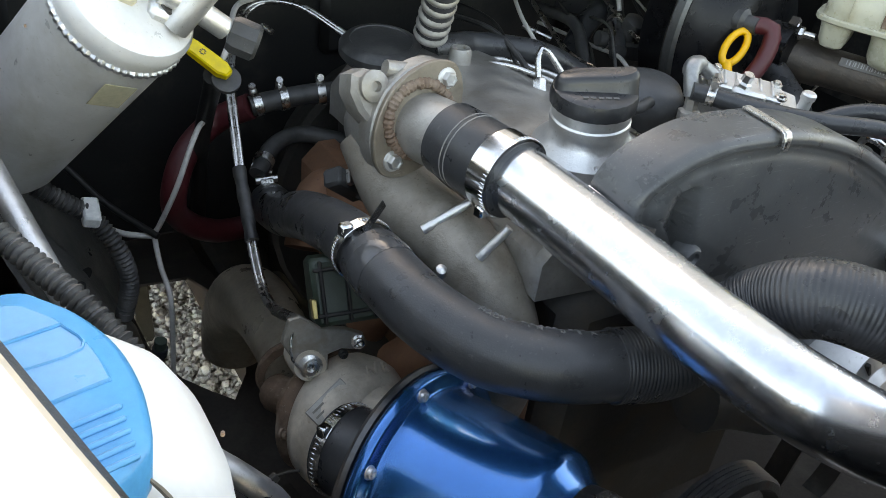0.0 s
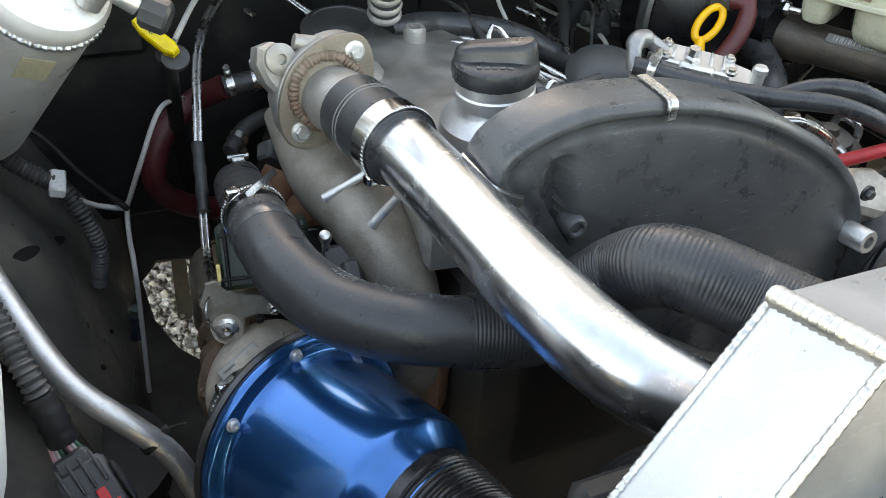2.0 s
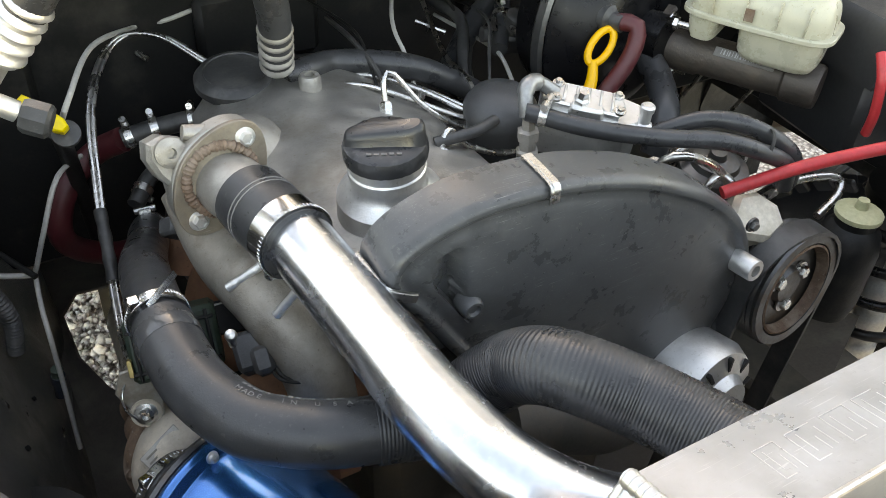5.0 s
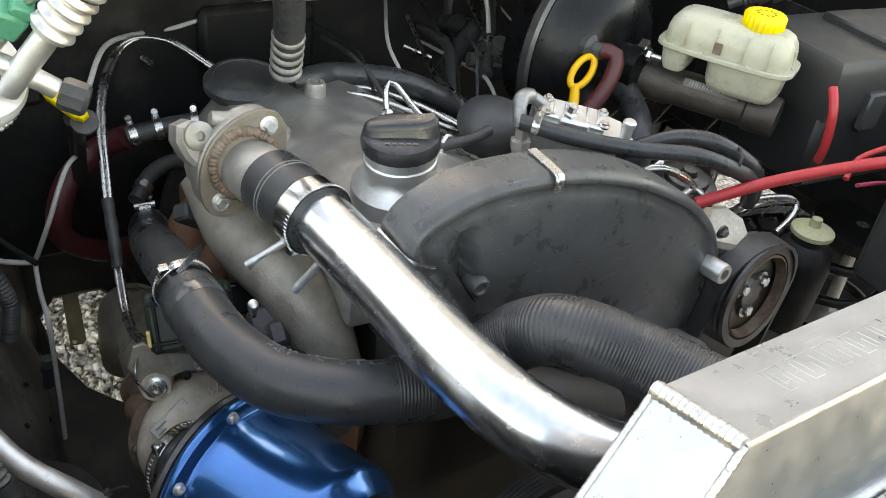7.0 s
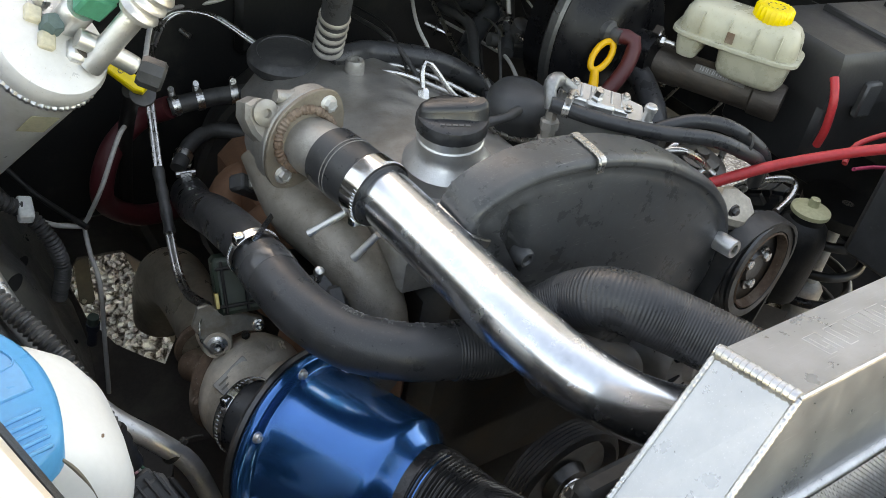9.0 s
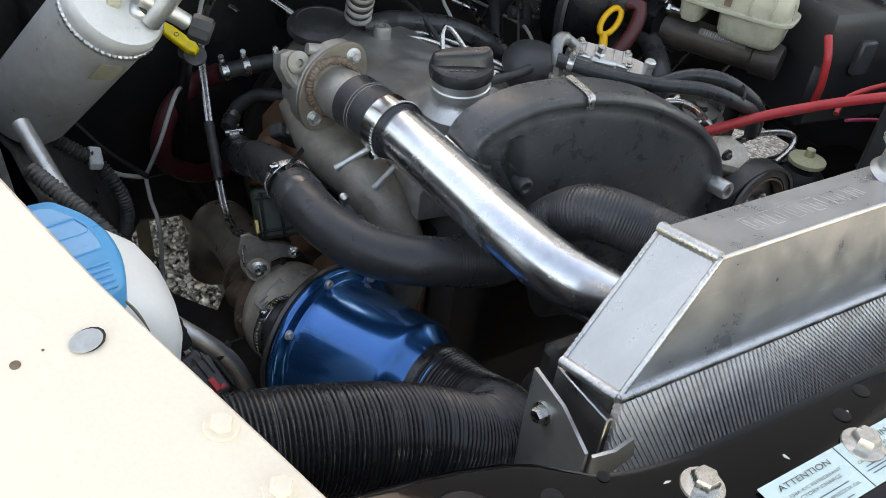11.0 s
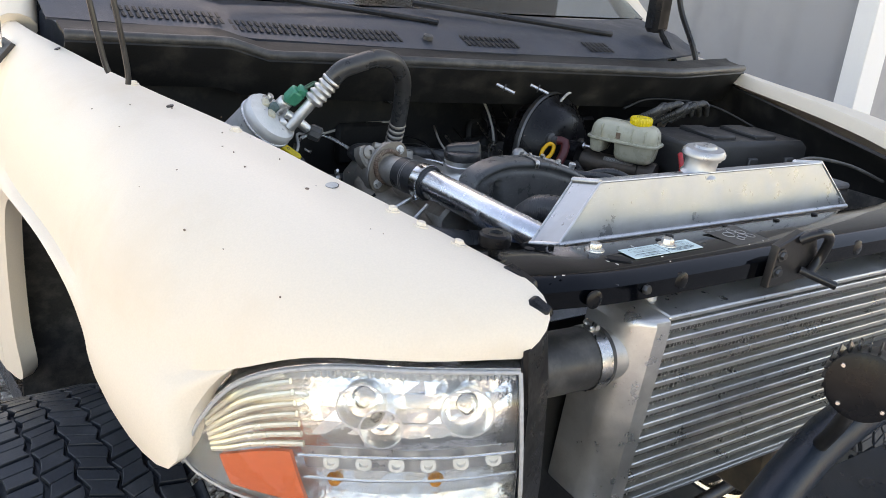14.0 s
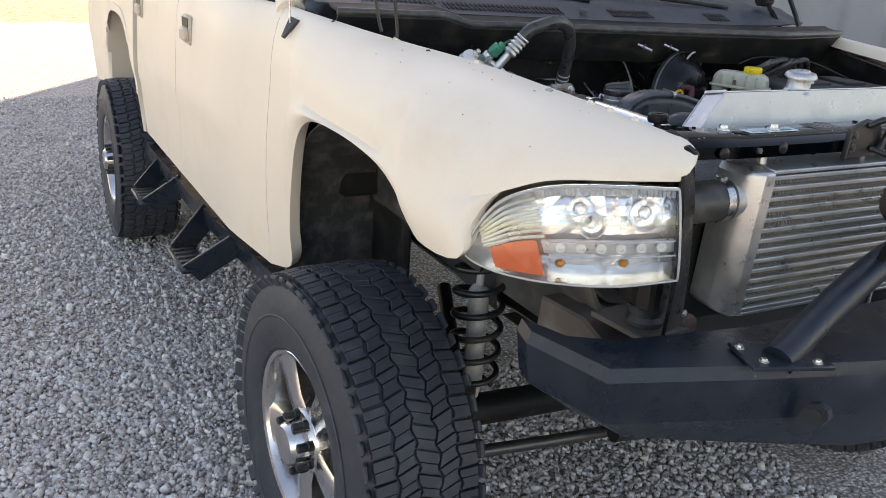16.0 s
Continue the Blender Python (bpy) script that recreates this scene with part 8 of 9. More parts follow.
def build_green_bracket():
    gb = thing("actuator_housing", "ribbed dark green actuator housing above the turbocharger", "actuator")
    m = frm((-0.3925, 0.456, 1.140), (-0.2, -0.85, 0.5), (1, -0.2, 0.05))
    g = Geo()
    g.box((0, 0, 0), (0.075, 0.055, 0.035), m, 0.004)
    part("body", g, material_cached("dark_green", (0.018, 0.032, 0.022), 0.45, dirt=(0.03, 0.09, 0.045), dirt_scale=20, dirt_from=0.55), gb)
    for k in range(4):
        q = Geo()
        q.box((-0.03 + 0.02 * k, 0, 0.019), (0.003, 0.05, 0.005), m, 0.001)
        part("rib", q, BAY_BLACK, gb)
    for y in (-0.018, 0.018):
        q = Geo()
        q.box((0.0, y, 0.019), (0.072, 0.003, 0.005), m, 0.001)
        part("rib", q, BAY_BLACK, gb)
    t = Geo()
    t.box((-0.0375, -0.012, 0.014), (0.004, 0.015, 0.010), m, 0.0006)
    part("brass_tab", t, material_cached("brass", (0.55, 0.42, 0.18), 0.4, 0.9), gb)
    s = Geo()
    s.tube([(-0.352, 0.503, 1.122), (-0.330, 0.500, 1.122), (-0.317, 0.494, 1.120), (-0.311, 0.482, 1.117)], 0.0018, 8)
    part("rim_wire", s, CAST_LIGHT, gb, "pale bent rim of the mounting plate")
    q = Geo()
    q.prism([(-0.046, -0.012), (0.0, -0.016), (0.006, 0.0), (0.0, 0.014), (-0.020, 0.020), (-0.046, 0.020)], -0.004, -0.001, frm((-0.315, 0.483, 1.118), (-0.1, -0.45, 0.85), (1, -0.1, 0)), 0.001)
    part("mounting_plate", q, BAY_BLACK, gb, "black mounting plate")
    rp = thing("relay_plug", "black relay plug with three thin wires and a steel clip", "plug")
    rm = frm((-0.336, 0.410, 1.142), (-0.25, -0.55, 0.8), (1, -0.15, 0.1))
    g = Geo()
    g.box((0, 0, 0), (0.036, 0.034, 0.030), rm, 0.004)
    part("body", g, PLASTIC, rp)
    g = Geo()
    g.box((0.004, -0.012, 0.014), (0.018, 0.024, 0.018), rm, 0.004)
    part("connector", g, RUBBER, rp, "dusty black connector")
    part("clip", Geo().tube([(-0.360, 0.388, 1.180), (-0.362, 0.384, 1.192)], 0.0035, 10).lathe([(0.0005, 0.002), (0.004, 0.0), (0.005, -0.003), (0.005, -0.007)], frm((-0.362, 0.383, 1.196), (-0.2, -0.5, 0.85)), 12), STEEL, rp, "steel clip screw")
    for k in range(3):
        part("wire", Geo().tube([(-0.334 + 0.004 * k, 0.386, 1.146), (-0.330 + 0.004 * k, 0.372, 1.140), (-0.310, 0.362 + 0.003 * k, 1.138), (-0.290, 0.372 + 0.003 * k, 1.146), (-0.278, 0.395, 1.165)], 0.0015, 8, 0.005), BAY_BLACK, rp)
    hs = thing("heat_shield", "rust-brown heat shield beside the manifold", "shield")
    q = Geo()
    q.sheet([[Vector((-0.30, 0.48, 1.14)), Vector((-0.31, 0.47, 1.05)), Vector((-0.32, 0.46, 0.95))], [Vector((-0.27, 0.40, 1.12)), Vector((-0.28, 0.39, 1.03)), Vector((-0.29, 0.38, 0.93))]], 0.003)
    part("plate", q, TERRA, hs)
    bc = thing("sensor_plug", "black sensor plug with a steel clip", "plug")
    g = Geo()
    bm_ = frm((-0.345, 0.575, 1.160), (0.5, -0.5, 0.4), (0.6, 0.2, -0.5))
    g.box((0, 0, 0), (0.05, 0.018, 0.02), bm_, 0.003)
    g.box((0.02, 0, 0.008), (0.02, 0.024, 0.014), bm_, 0.003)
    part("body", g, PLASTIC, bc)
    c = Geo()
    c.box((-0.012, 0, 0.011), (0.008, 0.014, 0.006), bm_, 0.001)
    part("clip", c, STEEL, bc)


build_green_bracket()


def build_injection_lines():
    for k, pts in enumerate(([(-0.137, 0.665, 1.195), (-0.135, 0.680, 1.212), (-0.110, 0.665, 1.215), (-0.07, 0.63, 1.205), (-0.03, 0.60, 1.19), (0.02, 0.57, 1.18)],
                             [(-0.118, 0.60, 1.215), (-0.112, 0.618, 1.245), (-0.100, 0.620, 1.248), (-0.075, 0.60, 1.215), (-0.04, 0.585, 1.19), (0.01, 0.56, 1.175)],
                             [(-0.15, 0.72, 1.19), (-0.10, 0.71, 1.205), (-0.05, 0.66, 1.20), (0.0, 0.60, 1.18), (0.03, 0.58, 1.17)],
                             [(-0.10, 0.52, 1.20), (-0.085, 0.53, 1.225), (-0.06, 0.53, 1.20), (-0.02, 0.53, 1.18), (0.02, 0.54, 1.17)],
                             [(-0.16, 0.735, 1.185), (-0.10, 0.73, 1.197), (-0.04, 0.68, 1.19), (0.02, 0.61, 1.17)])):
        th = thing("injector_line", "bent steel injector fuel line", "fuel line", group="injector lines")
        part("tube", Geo().tube(pts, 0.0033, 10, 0.005), STEEL, th)
        n = Geo()
        n.lathe([(0.0075, -0.008), (0.0075, 0.010), (0.005, 0.013)], frm(pts[0], Vector(pts[1]) - Vector(pts[0])), 6)
        part("union_nut", n, STEEL, th)
    for y in (0.62, 0.68, 0.50):
        th = thing("injector", "steel fuel injector in the cylinder head", "injector", group="injectors")
        n = Geo()
        n.lathe([(0.011, 0), (0.011, 0.02), (0.008, 0.024), (0.008, 0.04), (0.0005, 0.04)], frm((-0.045, y, 1.15), (0.35, 0, 1)), 8)
        part("body", n, STEEL, th)


build_injection_lines()


def build_solenoid():
    so = thing("vacuum_solenoid", "black vacuum solenoid cluster on the firewall", "solenoid")
    m = frm((0.147, 0.750, 1.185), (0, -0.4, 0.9), (1, -0.3, 0))
    g = Geo()
    g.box((0, 0, 0), (0.06, 0.035, 0.03), m, 0.004)
    g.lathe([(0.014, 0.0), (0.014, 0.03), (0.010, 0.033), (0.0005, 0.033)], m @ pose(-0.012, 0, 0.01), 16)
    g.lathe([(0.008, 0.0), (0.008, 0.04), (0.006, 0.042), (0.0005, 0.042)], m @ pose(0.015, 0.005, 0.01), 12)
    g.tube([m @ Vector((-0.05, 0, 0.004)), m @ Vector((0.05, 0, 0.004))], 0.010, 12)
    part("body", g, RUBBER, so)
    for x in (-0.036, 0.036):
        part("clamp", clamp_band(m @ Vector((x, 0, 0.004)), m.to_3x3() @ Vector((1, 0, 0)), 0.0105, 0.007), STEEL, so)
    rng = random.Random(8)
    for k in range(7):
        a = Vector((0.16 + 0.012 * k, 0.70, 1.19))
        b = Vector((0.19 + 0.02 * k, 0.89, 1.27 + rng.uniform(-0.03, 0.03)))
        mid = a.lerp(b, 0.5) + Vector((rng.uniform(-0.03, 0.03), -0.02, rng.uniform(-0.02, 0.03)))
        wire("loom_wire", [a, mid, b], 0.0018, BAY_BLACK if k % 3 else WIRE_WHITE, "thin wire in the firewall loom", "wire", 6)
    wire("pale_cable", [(0.135, 0.77, 1.225), (0.145, 0.80, 1.26), (0.140, 0.84, 1.31), (0.12, 0.89, 1.345)], 0.0032, WIRE_WHITE, "pale cable rising at the firewall", "wire")
    wire("booster_cable", [(0.19, 0.69, 1.22), (0.20, 0.66, 1.30), (0.25, 0.66, 1.36), (0.33, 0.70, 1.345), (0.38, 0.76, 1.30)], 0.0032, WIRE_WHITE, "pale cable looped over the brake booster", "wire")
    wire("bay_cable", [(0.38, 0.60, 1.335), (0.48, 0.62, 1.352), (0.60, 0.60, 1.350), (0.70, 0.58, 1.335), (0.76, 0.50, 1.30)], 0.003, BAY_BLACK, "thin black cable along the far side of the bay", "wire")
    wire("bay_cable", [(0.40, 0.16, 1.305), (0.50, 0.17, 1.318), (0.60, 0.14, 1.305), (0.68, 0.10, 1.275)], 0.0035, RUBBER, "thin black cable over the battery", "wire")


build_solenoid()


def build_steering_bits():
    rs = thing("steering_reservoir", "black power steering reservoir with a pale cap", "reservoir")
    m = frm((0.300, 0.312, 1.085), (0, 0, 1))
    g = Geo()
    g.lathe([(0.030, -0.08), (0.034, -0.06), (0.035, 0.01), (0.030, 0.032), (0.022, 0.040), (0.022, 0.05)], m, 28)
    part("bottle", g, BAY_BLACK, rs)
    c = Geo()
    c.lathe([(0.022, 0.048), (0.025, 0.050), (0.025, 0.055), (0.017, 0.059), (0.007, 0.060), (0.006, 0.070), (0.0005, 0.071)], m, 28)
    part("cap", c, material_cached("olive_cap", (0.42, 0.40, 0.24), 0.45), rs, "dusty olive plastic cap")
    wire("steering_line", [(0.165, 0.345, 1.17), (0.210, 0.362, 1.158), (0.26, 0.372, 1.155), (0.310, 0.366, 1.150), (0.325, 0.358, 1.142), (0.312, 0.35, 1.132), (0.276, 0.342, 1.122)], 0.0048, STEEL, "bent steel power steering line", "line", 12)
    wire("steering_line", [(0.09, 0.42, 1.185), (0.085, 0.40, 1.215), (0.10, 0.39, 1.222), (0.135, 0.38, 1.205), (0.165, 0.37, 1.17)], 0.005, STEEL, "bent steel line by the timing cover", "line", 12)
    wire("red_lead", [(0.30, 0.30, 1.215), (0.33, 0.31, 1.23), (0.38, 0.29, 1.25), (0.43, 0.25, 1.268)], 0.0035, RED, "thin red lead beside the battery", "wire")
    wire("red_lead", [(0.33, 0.30, 1.20), (0.38, 0.30, 1.192), (0.43, 0.29, 1.185)], 0.0025, material_cached("pink_wire", (0.55, 0.05, 0.12), 0.5), "thin crimson lead below the red cable", "wire")
    br = thing("accessory_bracket", "tan cast accessory bracket bolted to the block", "bracket")
    g = Geo()
    g.prism([(-0.02, -0.075), (0.016, -0.08), (0.028, -0.02), (0.022, 0.04), (0.03, 0.065), (0.005, 0.075), (-0.012, 0.03), (-0.006, -0.02)], 0.0, 0.02, frm((0.118, 0.345, 1.080), (0.1, -1, 0.1), (1, 0.1, 0.2)), 0.004)
    g.prism([(0.0, 0.0), (0.018, 0.016), (0.045, 0.012), (0.062, -0.008), (0.058, -0.030), (0.03, -0.040), (0.0, -0.026)], 0.0, 0.022, frm((0.128, 0.352, 1.160), (0.0, -0.6, 0.8), (1, 0, 0)), 0.006)
    part("casting", g, material_cached("tan_cast", (0.58, 0.53, 0.45), 0.5, 0.4, dirt=(0.36, 0.31, 0.24), dirt_scale=18), br)
    for at in ((0.112, 0.322, 1.055), (0.105, 0.322, 1.02), (0.132, 0.322, 1.105)):
        part("bolt", hexbolt(at, (0.1, -1, 0.1), 0.008, 0.010), STEEL, br)
    al = thing("alternator", "grey cast alternator with slotted end plate", "alternator")
    m = frm((0.075, 0.27, 1.02), (0.1, -1, 0.1))
    a = Geo()
    a.lathe([(0.03, -0.08), (0.052, -0.07), (0.056, 0.0), (0.050, 0.014), (0.030, 0.020), (0.024, 0.03), (0.0005, 0.03)], m, 32)
    part("casing", a, CAST_LIGHT, al)
    for k in range(9):
        q = Geo()
        q.box((0.040, 0, 0.0165), (0.016, 0.005, 0.006), m @ Matrix.Rotation(2 * math.pi * k / 9, 4, 'Z'), 0.001)
        part("slot", q, BAY_BLACK, al)
    bl = thing("drive_belt", "ribbed black accessory drive belt", "belt")
    c0, c1 = Vector((0.190, 0.302, 1.092)), Vector((0.16, 0.31, 0.80))
    b = Geo()
    path = [c0 + Vector((0.066 * math.cos(t), 0, 0.066 * math.sin(t))) for t in [math.radians(q) for q in range(-10, 200, 15)]] + [c1 + Vector((0.07 * math.cos(t), 0, 0.07 * math.sin(t))) for t in [math.radians(q) for q in range(190, 361, 15)]]
    path.append(path[0])
    rows = [[p + Vector((0, dy, 0)) for dy in (-0.013, 0.013)] for p in path]
    b.sheet(rows, 0.004)
    part("band", b, RUBBER, bl)
    cr = thing("crank_pulley", "grimy crankshaft pulley low on the engine", "pulley")
    g = Geo()
    g.lathe([(0.05, -0.03), (0.075, -0.028), (0.075, 0.0), (0.068, 0.003), (0.06, -0.008), (0.03, -0.008), (0.025, 0.004), (0.0005, 0.004)], frm((-0.12, 0.225, 0.93), (0, -1, 0.05)), 40)
    part("disc", g, DARK_STEEL, cr)
    g = Geo()
    prof = []
    for k in range(6):
        prof += [(0.0775, -0.026 + 0.0045 * k), (0.0752, -0.0238 + 0.0045 * k)]
    g.lathe(prof, frm((-0.12, 0.225, 0.93), (0, -1, 0.05)), 40, False)
    part("grooved_rim", g, RUBBER, cr, "grooved black rim")
    part("centre_bolt", hexbolt((-0.12, 0.220, 0.9305), (0, -1, 0.05), 0.011, 0.010), STEEL, cr)
    wp = thing("thermostat_housing", "grey cast thermostat housing with an open port", "housing")
    g = Geo()
    g.tube([(-0.165, 0.28, 1.09), (-0.13, 0.272, 1.085), (-0.08, 0.265, 1.06), (-0.04, 0.27, 1.04)], lambda s, u: 0.034 - 0.006 * u, 20)
    part("casting", g, material_cached("grimy_block", (0.06, 0.055, 0.05), 0.6, 0.4), wp)
    fs = thing("fan_shroud", "black plastic fan shroud behind the radiator", "shroud")
    g = Geo()
    g.box((0.0, 0.060, 1.10), (0.70, 0.02, 0.32), None, 0.006)
    part("panel", g, BAY_BLACK, fs)
    for k in range(9):
        q = Geo()
        q.box((-0.30 + 0.012 * k, 0.075, 1.14), (0.004, 0.014, 0.12), None, 0.001)
        part("rib", q, BAY_BLACK, fs)
    bt = thing("battery", "black battery with grey top beside the radiator", "battery")
    g = Geo()
    g.box((0.48, 0.20, 1.165), (0.22, 0.17, 0.19), None, 0.008)
    part("case", g, PLASTIC, bt)
    q = Geo()
    q.box((0.48, 0.20, 1.266), (0.215, 0.165, 0.014), None, 0.004)
    part("top_cover", q, material_cached("grey_top", (0.14, 0.14, 0.14), 0.5), bt)
    t = Geo()
    t.lathe([(0.011, 0), (0.010, 0.018), (0.0005, 0.018)], frm((0.40, 0.16, 1.272), (0, 0, 1)), 14)
    t.box((0.405, 0.165, 1.285), (0.045, 0.03, 0.014), None, 0.003)
    part("terminal", t, CAST, bt, "grey lead terminal clamp")
    hr = thing("harness_bundle", "bundle of black corrugated harness over the fuse box", "harness")
    for k in range(6):
        g = Geo().tube([(0.40 + 0.03 * k, 0.60, 1.30), (0.44 + 0.03 * k, 0.56, 1.335 + 0.006 * (k % 3)), (0.50 + 0.03 * k, 0.58, 1.345), (0.56 + 0.03 * k, 0.62, 1.31)], lambda s, u: 0.0075 + 0.0008 * math.sin(s * 1200), 10, 0.0025)
        part("strand", g, RUBBER, hr)


build_steering_bits()


def build_studs():
    for at, d in (((0.089, 0.86, 1.163), (0.7, -0.6, -0.25)), ((-0.10, 0.895, 1.30), (0.5, -0.8, -0.2)), ((0.119, 0.60, 1.378), (0.6, -0.7, -0.3)), ((0.04, 0.62, 1.376), (0.6, -0.7, -0.3)), ((-0.30, 0.90, 1.19), (0.5, -0.8, -0.3))):
        th = thing("firewall_stud", "short steel stud on the black firewall", "stud", group="firewall studs")
        a = Vector(at)
        v = Vector(d).normalized()
        part("shank", Geo().tube([a - v * 0.03, a + v * 0.014], 0.0036, 8, 0.01), STEEL, th)
        w = Geo()
        w.lathe([(0.010, -0.012), (0.010, -0.010), (0.004, -0.009)], frm(a, v), 14)
        part("washer", w, DARK_STEEL, th)


build_studs()

# ---- low front end: suspension, steering, frame, steps ----


def build_suspension():
    for sx in (-1, 1):
        def X(x):
            return x if sx < 0 else 2 * MID - x
        so = thing("coilover", "grey shock absorber inside a black coil spring", "shock absorber", group="front coilovers")
        a, b = Vector((X(-0.575), 0.42, 0.50)), Vector((X(-0.565), 0.43, 0.98))
        g = Geo()
        m = frm(a, b - a)
        L = (b - a).length
        g.lathe([(0.02, 0.0), (0.026, 0.03), (0.026, L * 0.62), (0.020, L * 0.64), (0.010, L * 0.65), (0.010, L)], m, 24)
        part("damper", g, material_cached("grey_damper", (0.45, 0.44, 0.42), 0.45, dirt=(0.30, 0.22, 0.15), dirt_scale=14, dirt_from=0.52), so, "scuffed grey damper body")
        s = Geo()
        n = 7
        s.tube([m @ Vector((0.062 * math.cos(t), 0.062 * math.sin(t), 0.02 + (L - 0.05) * k / (n * 12))) for k, t in [(k, 2 * math.pi * k / 12) for k in range(n * 12 + 1)]], 0.0085, 10, 0.02)
        part("spring", s, BLACK_PAINT, so, "black coil spring")
        c = Geo()
        c.lathe([(0.05, L - 0.03), (0.075, L - 0.02), (0.075, L), (0.0005, L)], m, 24)
        part("top_mount", c, BAY_BLACK, so)
    ax = thing("front_axle", "black front axle beam with steering rods", "axle")
    part("beam", Geo().tube([(-0.80, 0.47, 0.43), (0.05, 0.47, 0.40), (0.90, 0.47, 0.43)], 0.045, 16, 0.05), BAY_BLACK, ax)
    t = Geo().tube([(-0.76, 0.26, 0.455), (-0.657, 0.22, 0.466), (-0.237, 0.22, 0.433), (0.3, 0.22, 0.42), (0.85, 0.26, 0.44)], 0.016, 14, 0.03)
    part("tie_rod", t, DARK_STEEL, ax, "grimy steel tie rod")
    e = Geo()
    e.lathe([(0.0, -0.02), (0.02, -0.02), (0.024, 0.0), (0.02, 0.02), (0.0005, 0.022)], frm((-0.70, 0.23, 0.465), (0, 0, 1)), 18)
    part("rod_end", e, RUST, ax)
    st = Geo().tube([(-0.30, 0.16, 0.47), (-0.10, 0.16, 0.45), (0.2, 0.16, 0.44)], 0.024, 16, 0.03)
    part("steering_damper", st, BLACK_PAINT, ax)
    for x in (-0.66, 2 * MID + 0.66):
        k = Geo()
        k.box((x, 0.45, 0.45), (0.14, 0.22, 0.26), None, 0.03)
        part("knuckle", k, BAY_BLACK, ax)
        a = Geo().tube([(x + 0.1 * (1 if x < 0 else -1), 0.5, 0.45), (x + 0.25 * (1 if x < 0 else -1), 0.9, 0.6)], 0.022, 12)
        part("radius_arm", a, BAY_BLACK, ax)
    dusty = material_cached("dusty_tray", (0.095, 0.077, 0.066), 0.6, dirt=(0.17, 0.15, 0.125), dirt_scale=9, dirt_from=0.5)
    fh = Geo()
    fh.prism([(-0.12, -0.12), (0.10, -0.10), (0.14, 0.02), (0.05, 0.05), (-0.10, 0.04)], 0.0, 0.09, frm((-0.50, 0.03, 0.86), (-1, 0, 0), (0, -1, 0)), 0.006)
    part("frame_horn", fh, dusty, truck, "dusty front frame horn")
    fp = Geo()
    fp.box((0, 0, 0), (0.15, 0.15, 0.012), frm((-0.50, -0.10, 0.925), (0, 0, 1), (1, 0.1, 0)), 0.003)
    part("mount_plate", fp, material_cached("grey_plate", (0.13, 0.12, 0.105), 0.6, 0.2, dirt=(0.2, 0.17, 0.13), dirt_scale=15), truck)
    rm = Geo()
    rm.lathe([(0.036, 0.0), (0.038, 0.01), (0.032, 0.02), (0.038, 0.035), (0.036, 0.06), (0.0005, 0.06)], frm((-0.515, -0.12, 0.932), (0, 0, 1)), 24)
    part("body_mount", rm, RUBBER, truck, "round rubber body mount")
    part("bolt", hexbolt((-0.50, -0.206, 0.985), (0.3, -0.9, 0), 0.005, 0.005), STEEL, truck)
    eb = Geo()
    eb.lathe([(0.010, -0.012), (0.018, -0.010), (0.020, 0.0), (0.016, 0.010), (0.0005, 0.012)], frm((-0.437, -0.158, 0.934), (-0.3, -1, 0)), 12)
    part("corroded_bolt", eb, RUST, truck, "corroded bolt head")
    up = Geo()
    up.box((-0.555, -0.165, 1.13), (0.03, 0.05, 0.30), None, 0.008)
    up.box((-0.49, -0.10, 1.09), (0.05, 0.03, 0.30), None, 0.008)
    part("lamp_panel", up, BLACK_PAINT, truck, "black panel beside the headlight")
    lp = Geo()
    lp.sheet([[Vector((-0.578, -0.232, 1.262)), Vector((-0.556, -0.218, 1.272)), Vector((-0.520, -0.190, 1.284))], [Vector((-0.574, -0.240, 1.20)), Vector((-0.556, -0.222, 1.195)), Vector((-0.506, -0.196, 1.19))],
              [Vector((-0.571, -0.246, 1.07)), Vector((-0.554, -0.226, 1.065)), Vector((-0.498, -0.200, 1.06))], [Vector((-0.560, -0.226, 0.955)), Vector((-0.546, -0.212, 0.955)), Vector((-0.492, -0.196, 0.955))]], 0.006)
    part("lamp_bracket", lp, SATIN, truck, "black plastic headlight mounting panel")
    ft = Geo()
    ft.box((0, 0, 0), (0.045, 0.022, 0.016), frm((-0.538, -0.155, 1.312), (0, -0.3, 1), (0.3, -1, -0.3)), 0.005)
    ft.box((0, 0, 0), (0.03, 0.02, 0.04), frm((-0.548, -0.20, 1.288), (0, -0.6, 1), (0.5, -1, -0.3)), 0.005)
    part("fender_bracket", ft, SATIN, truck, "black bracket at the fender tip")


build_suspension()


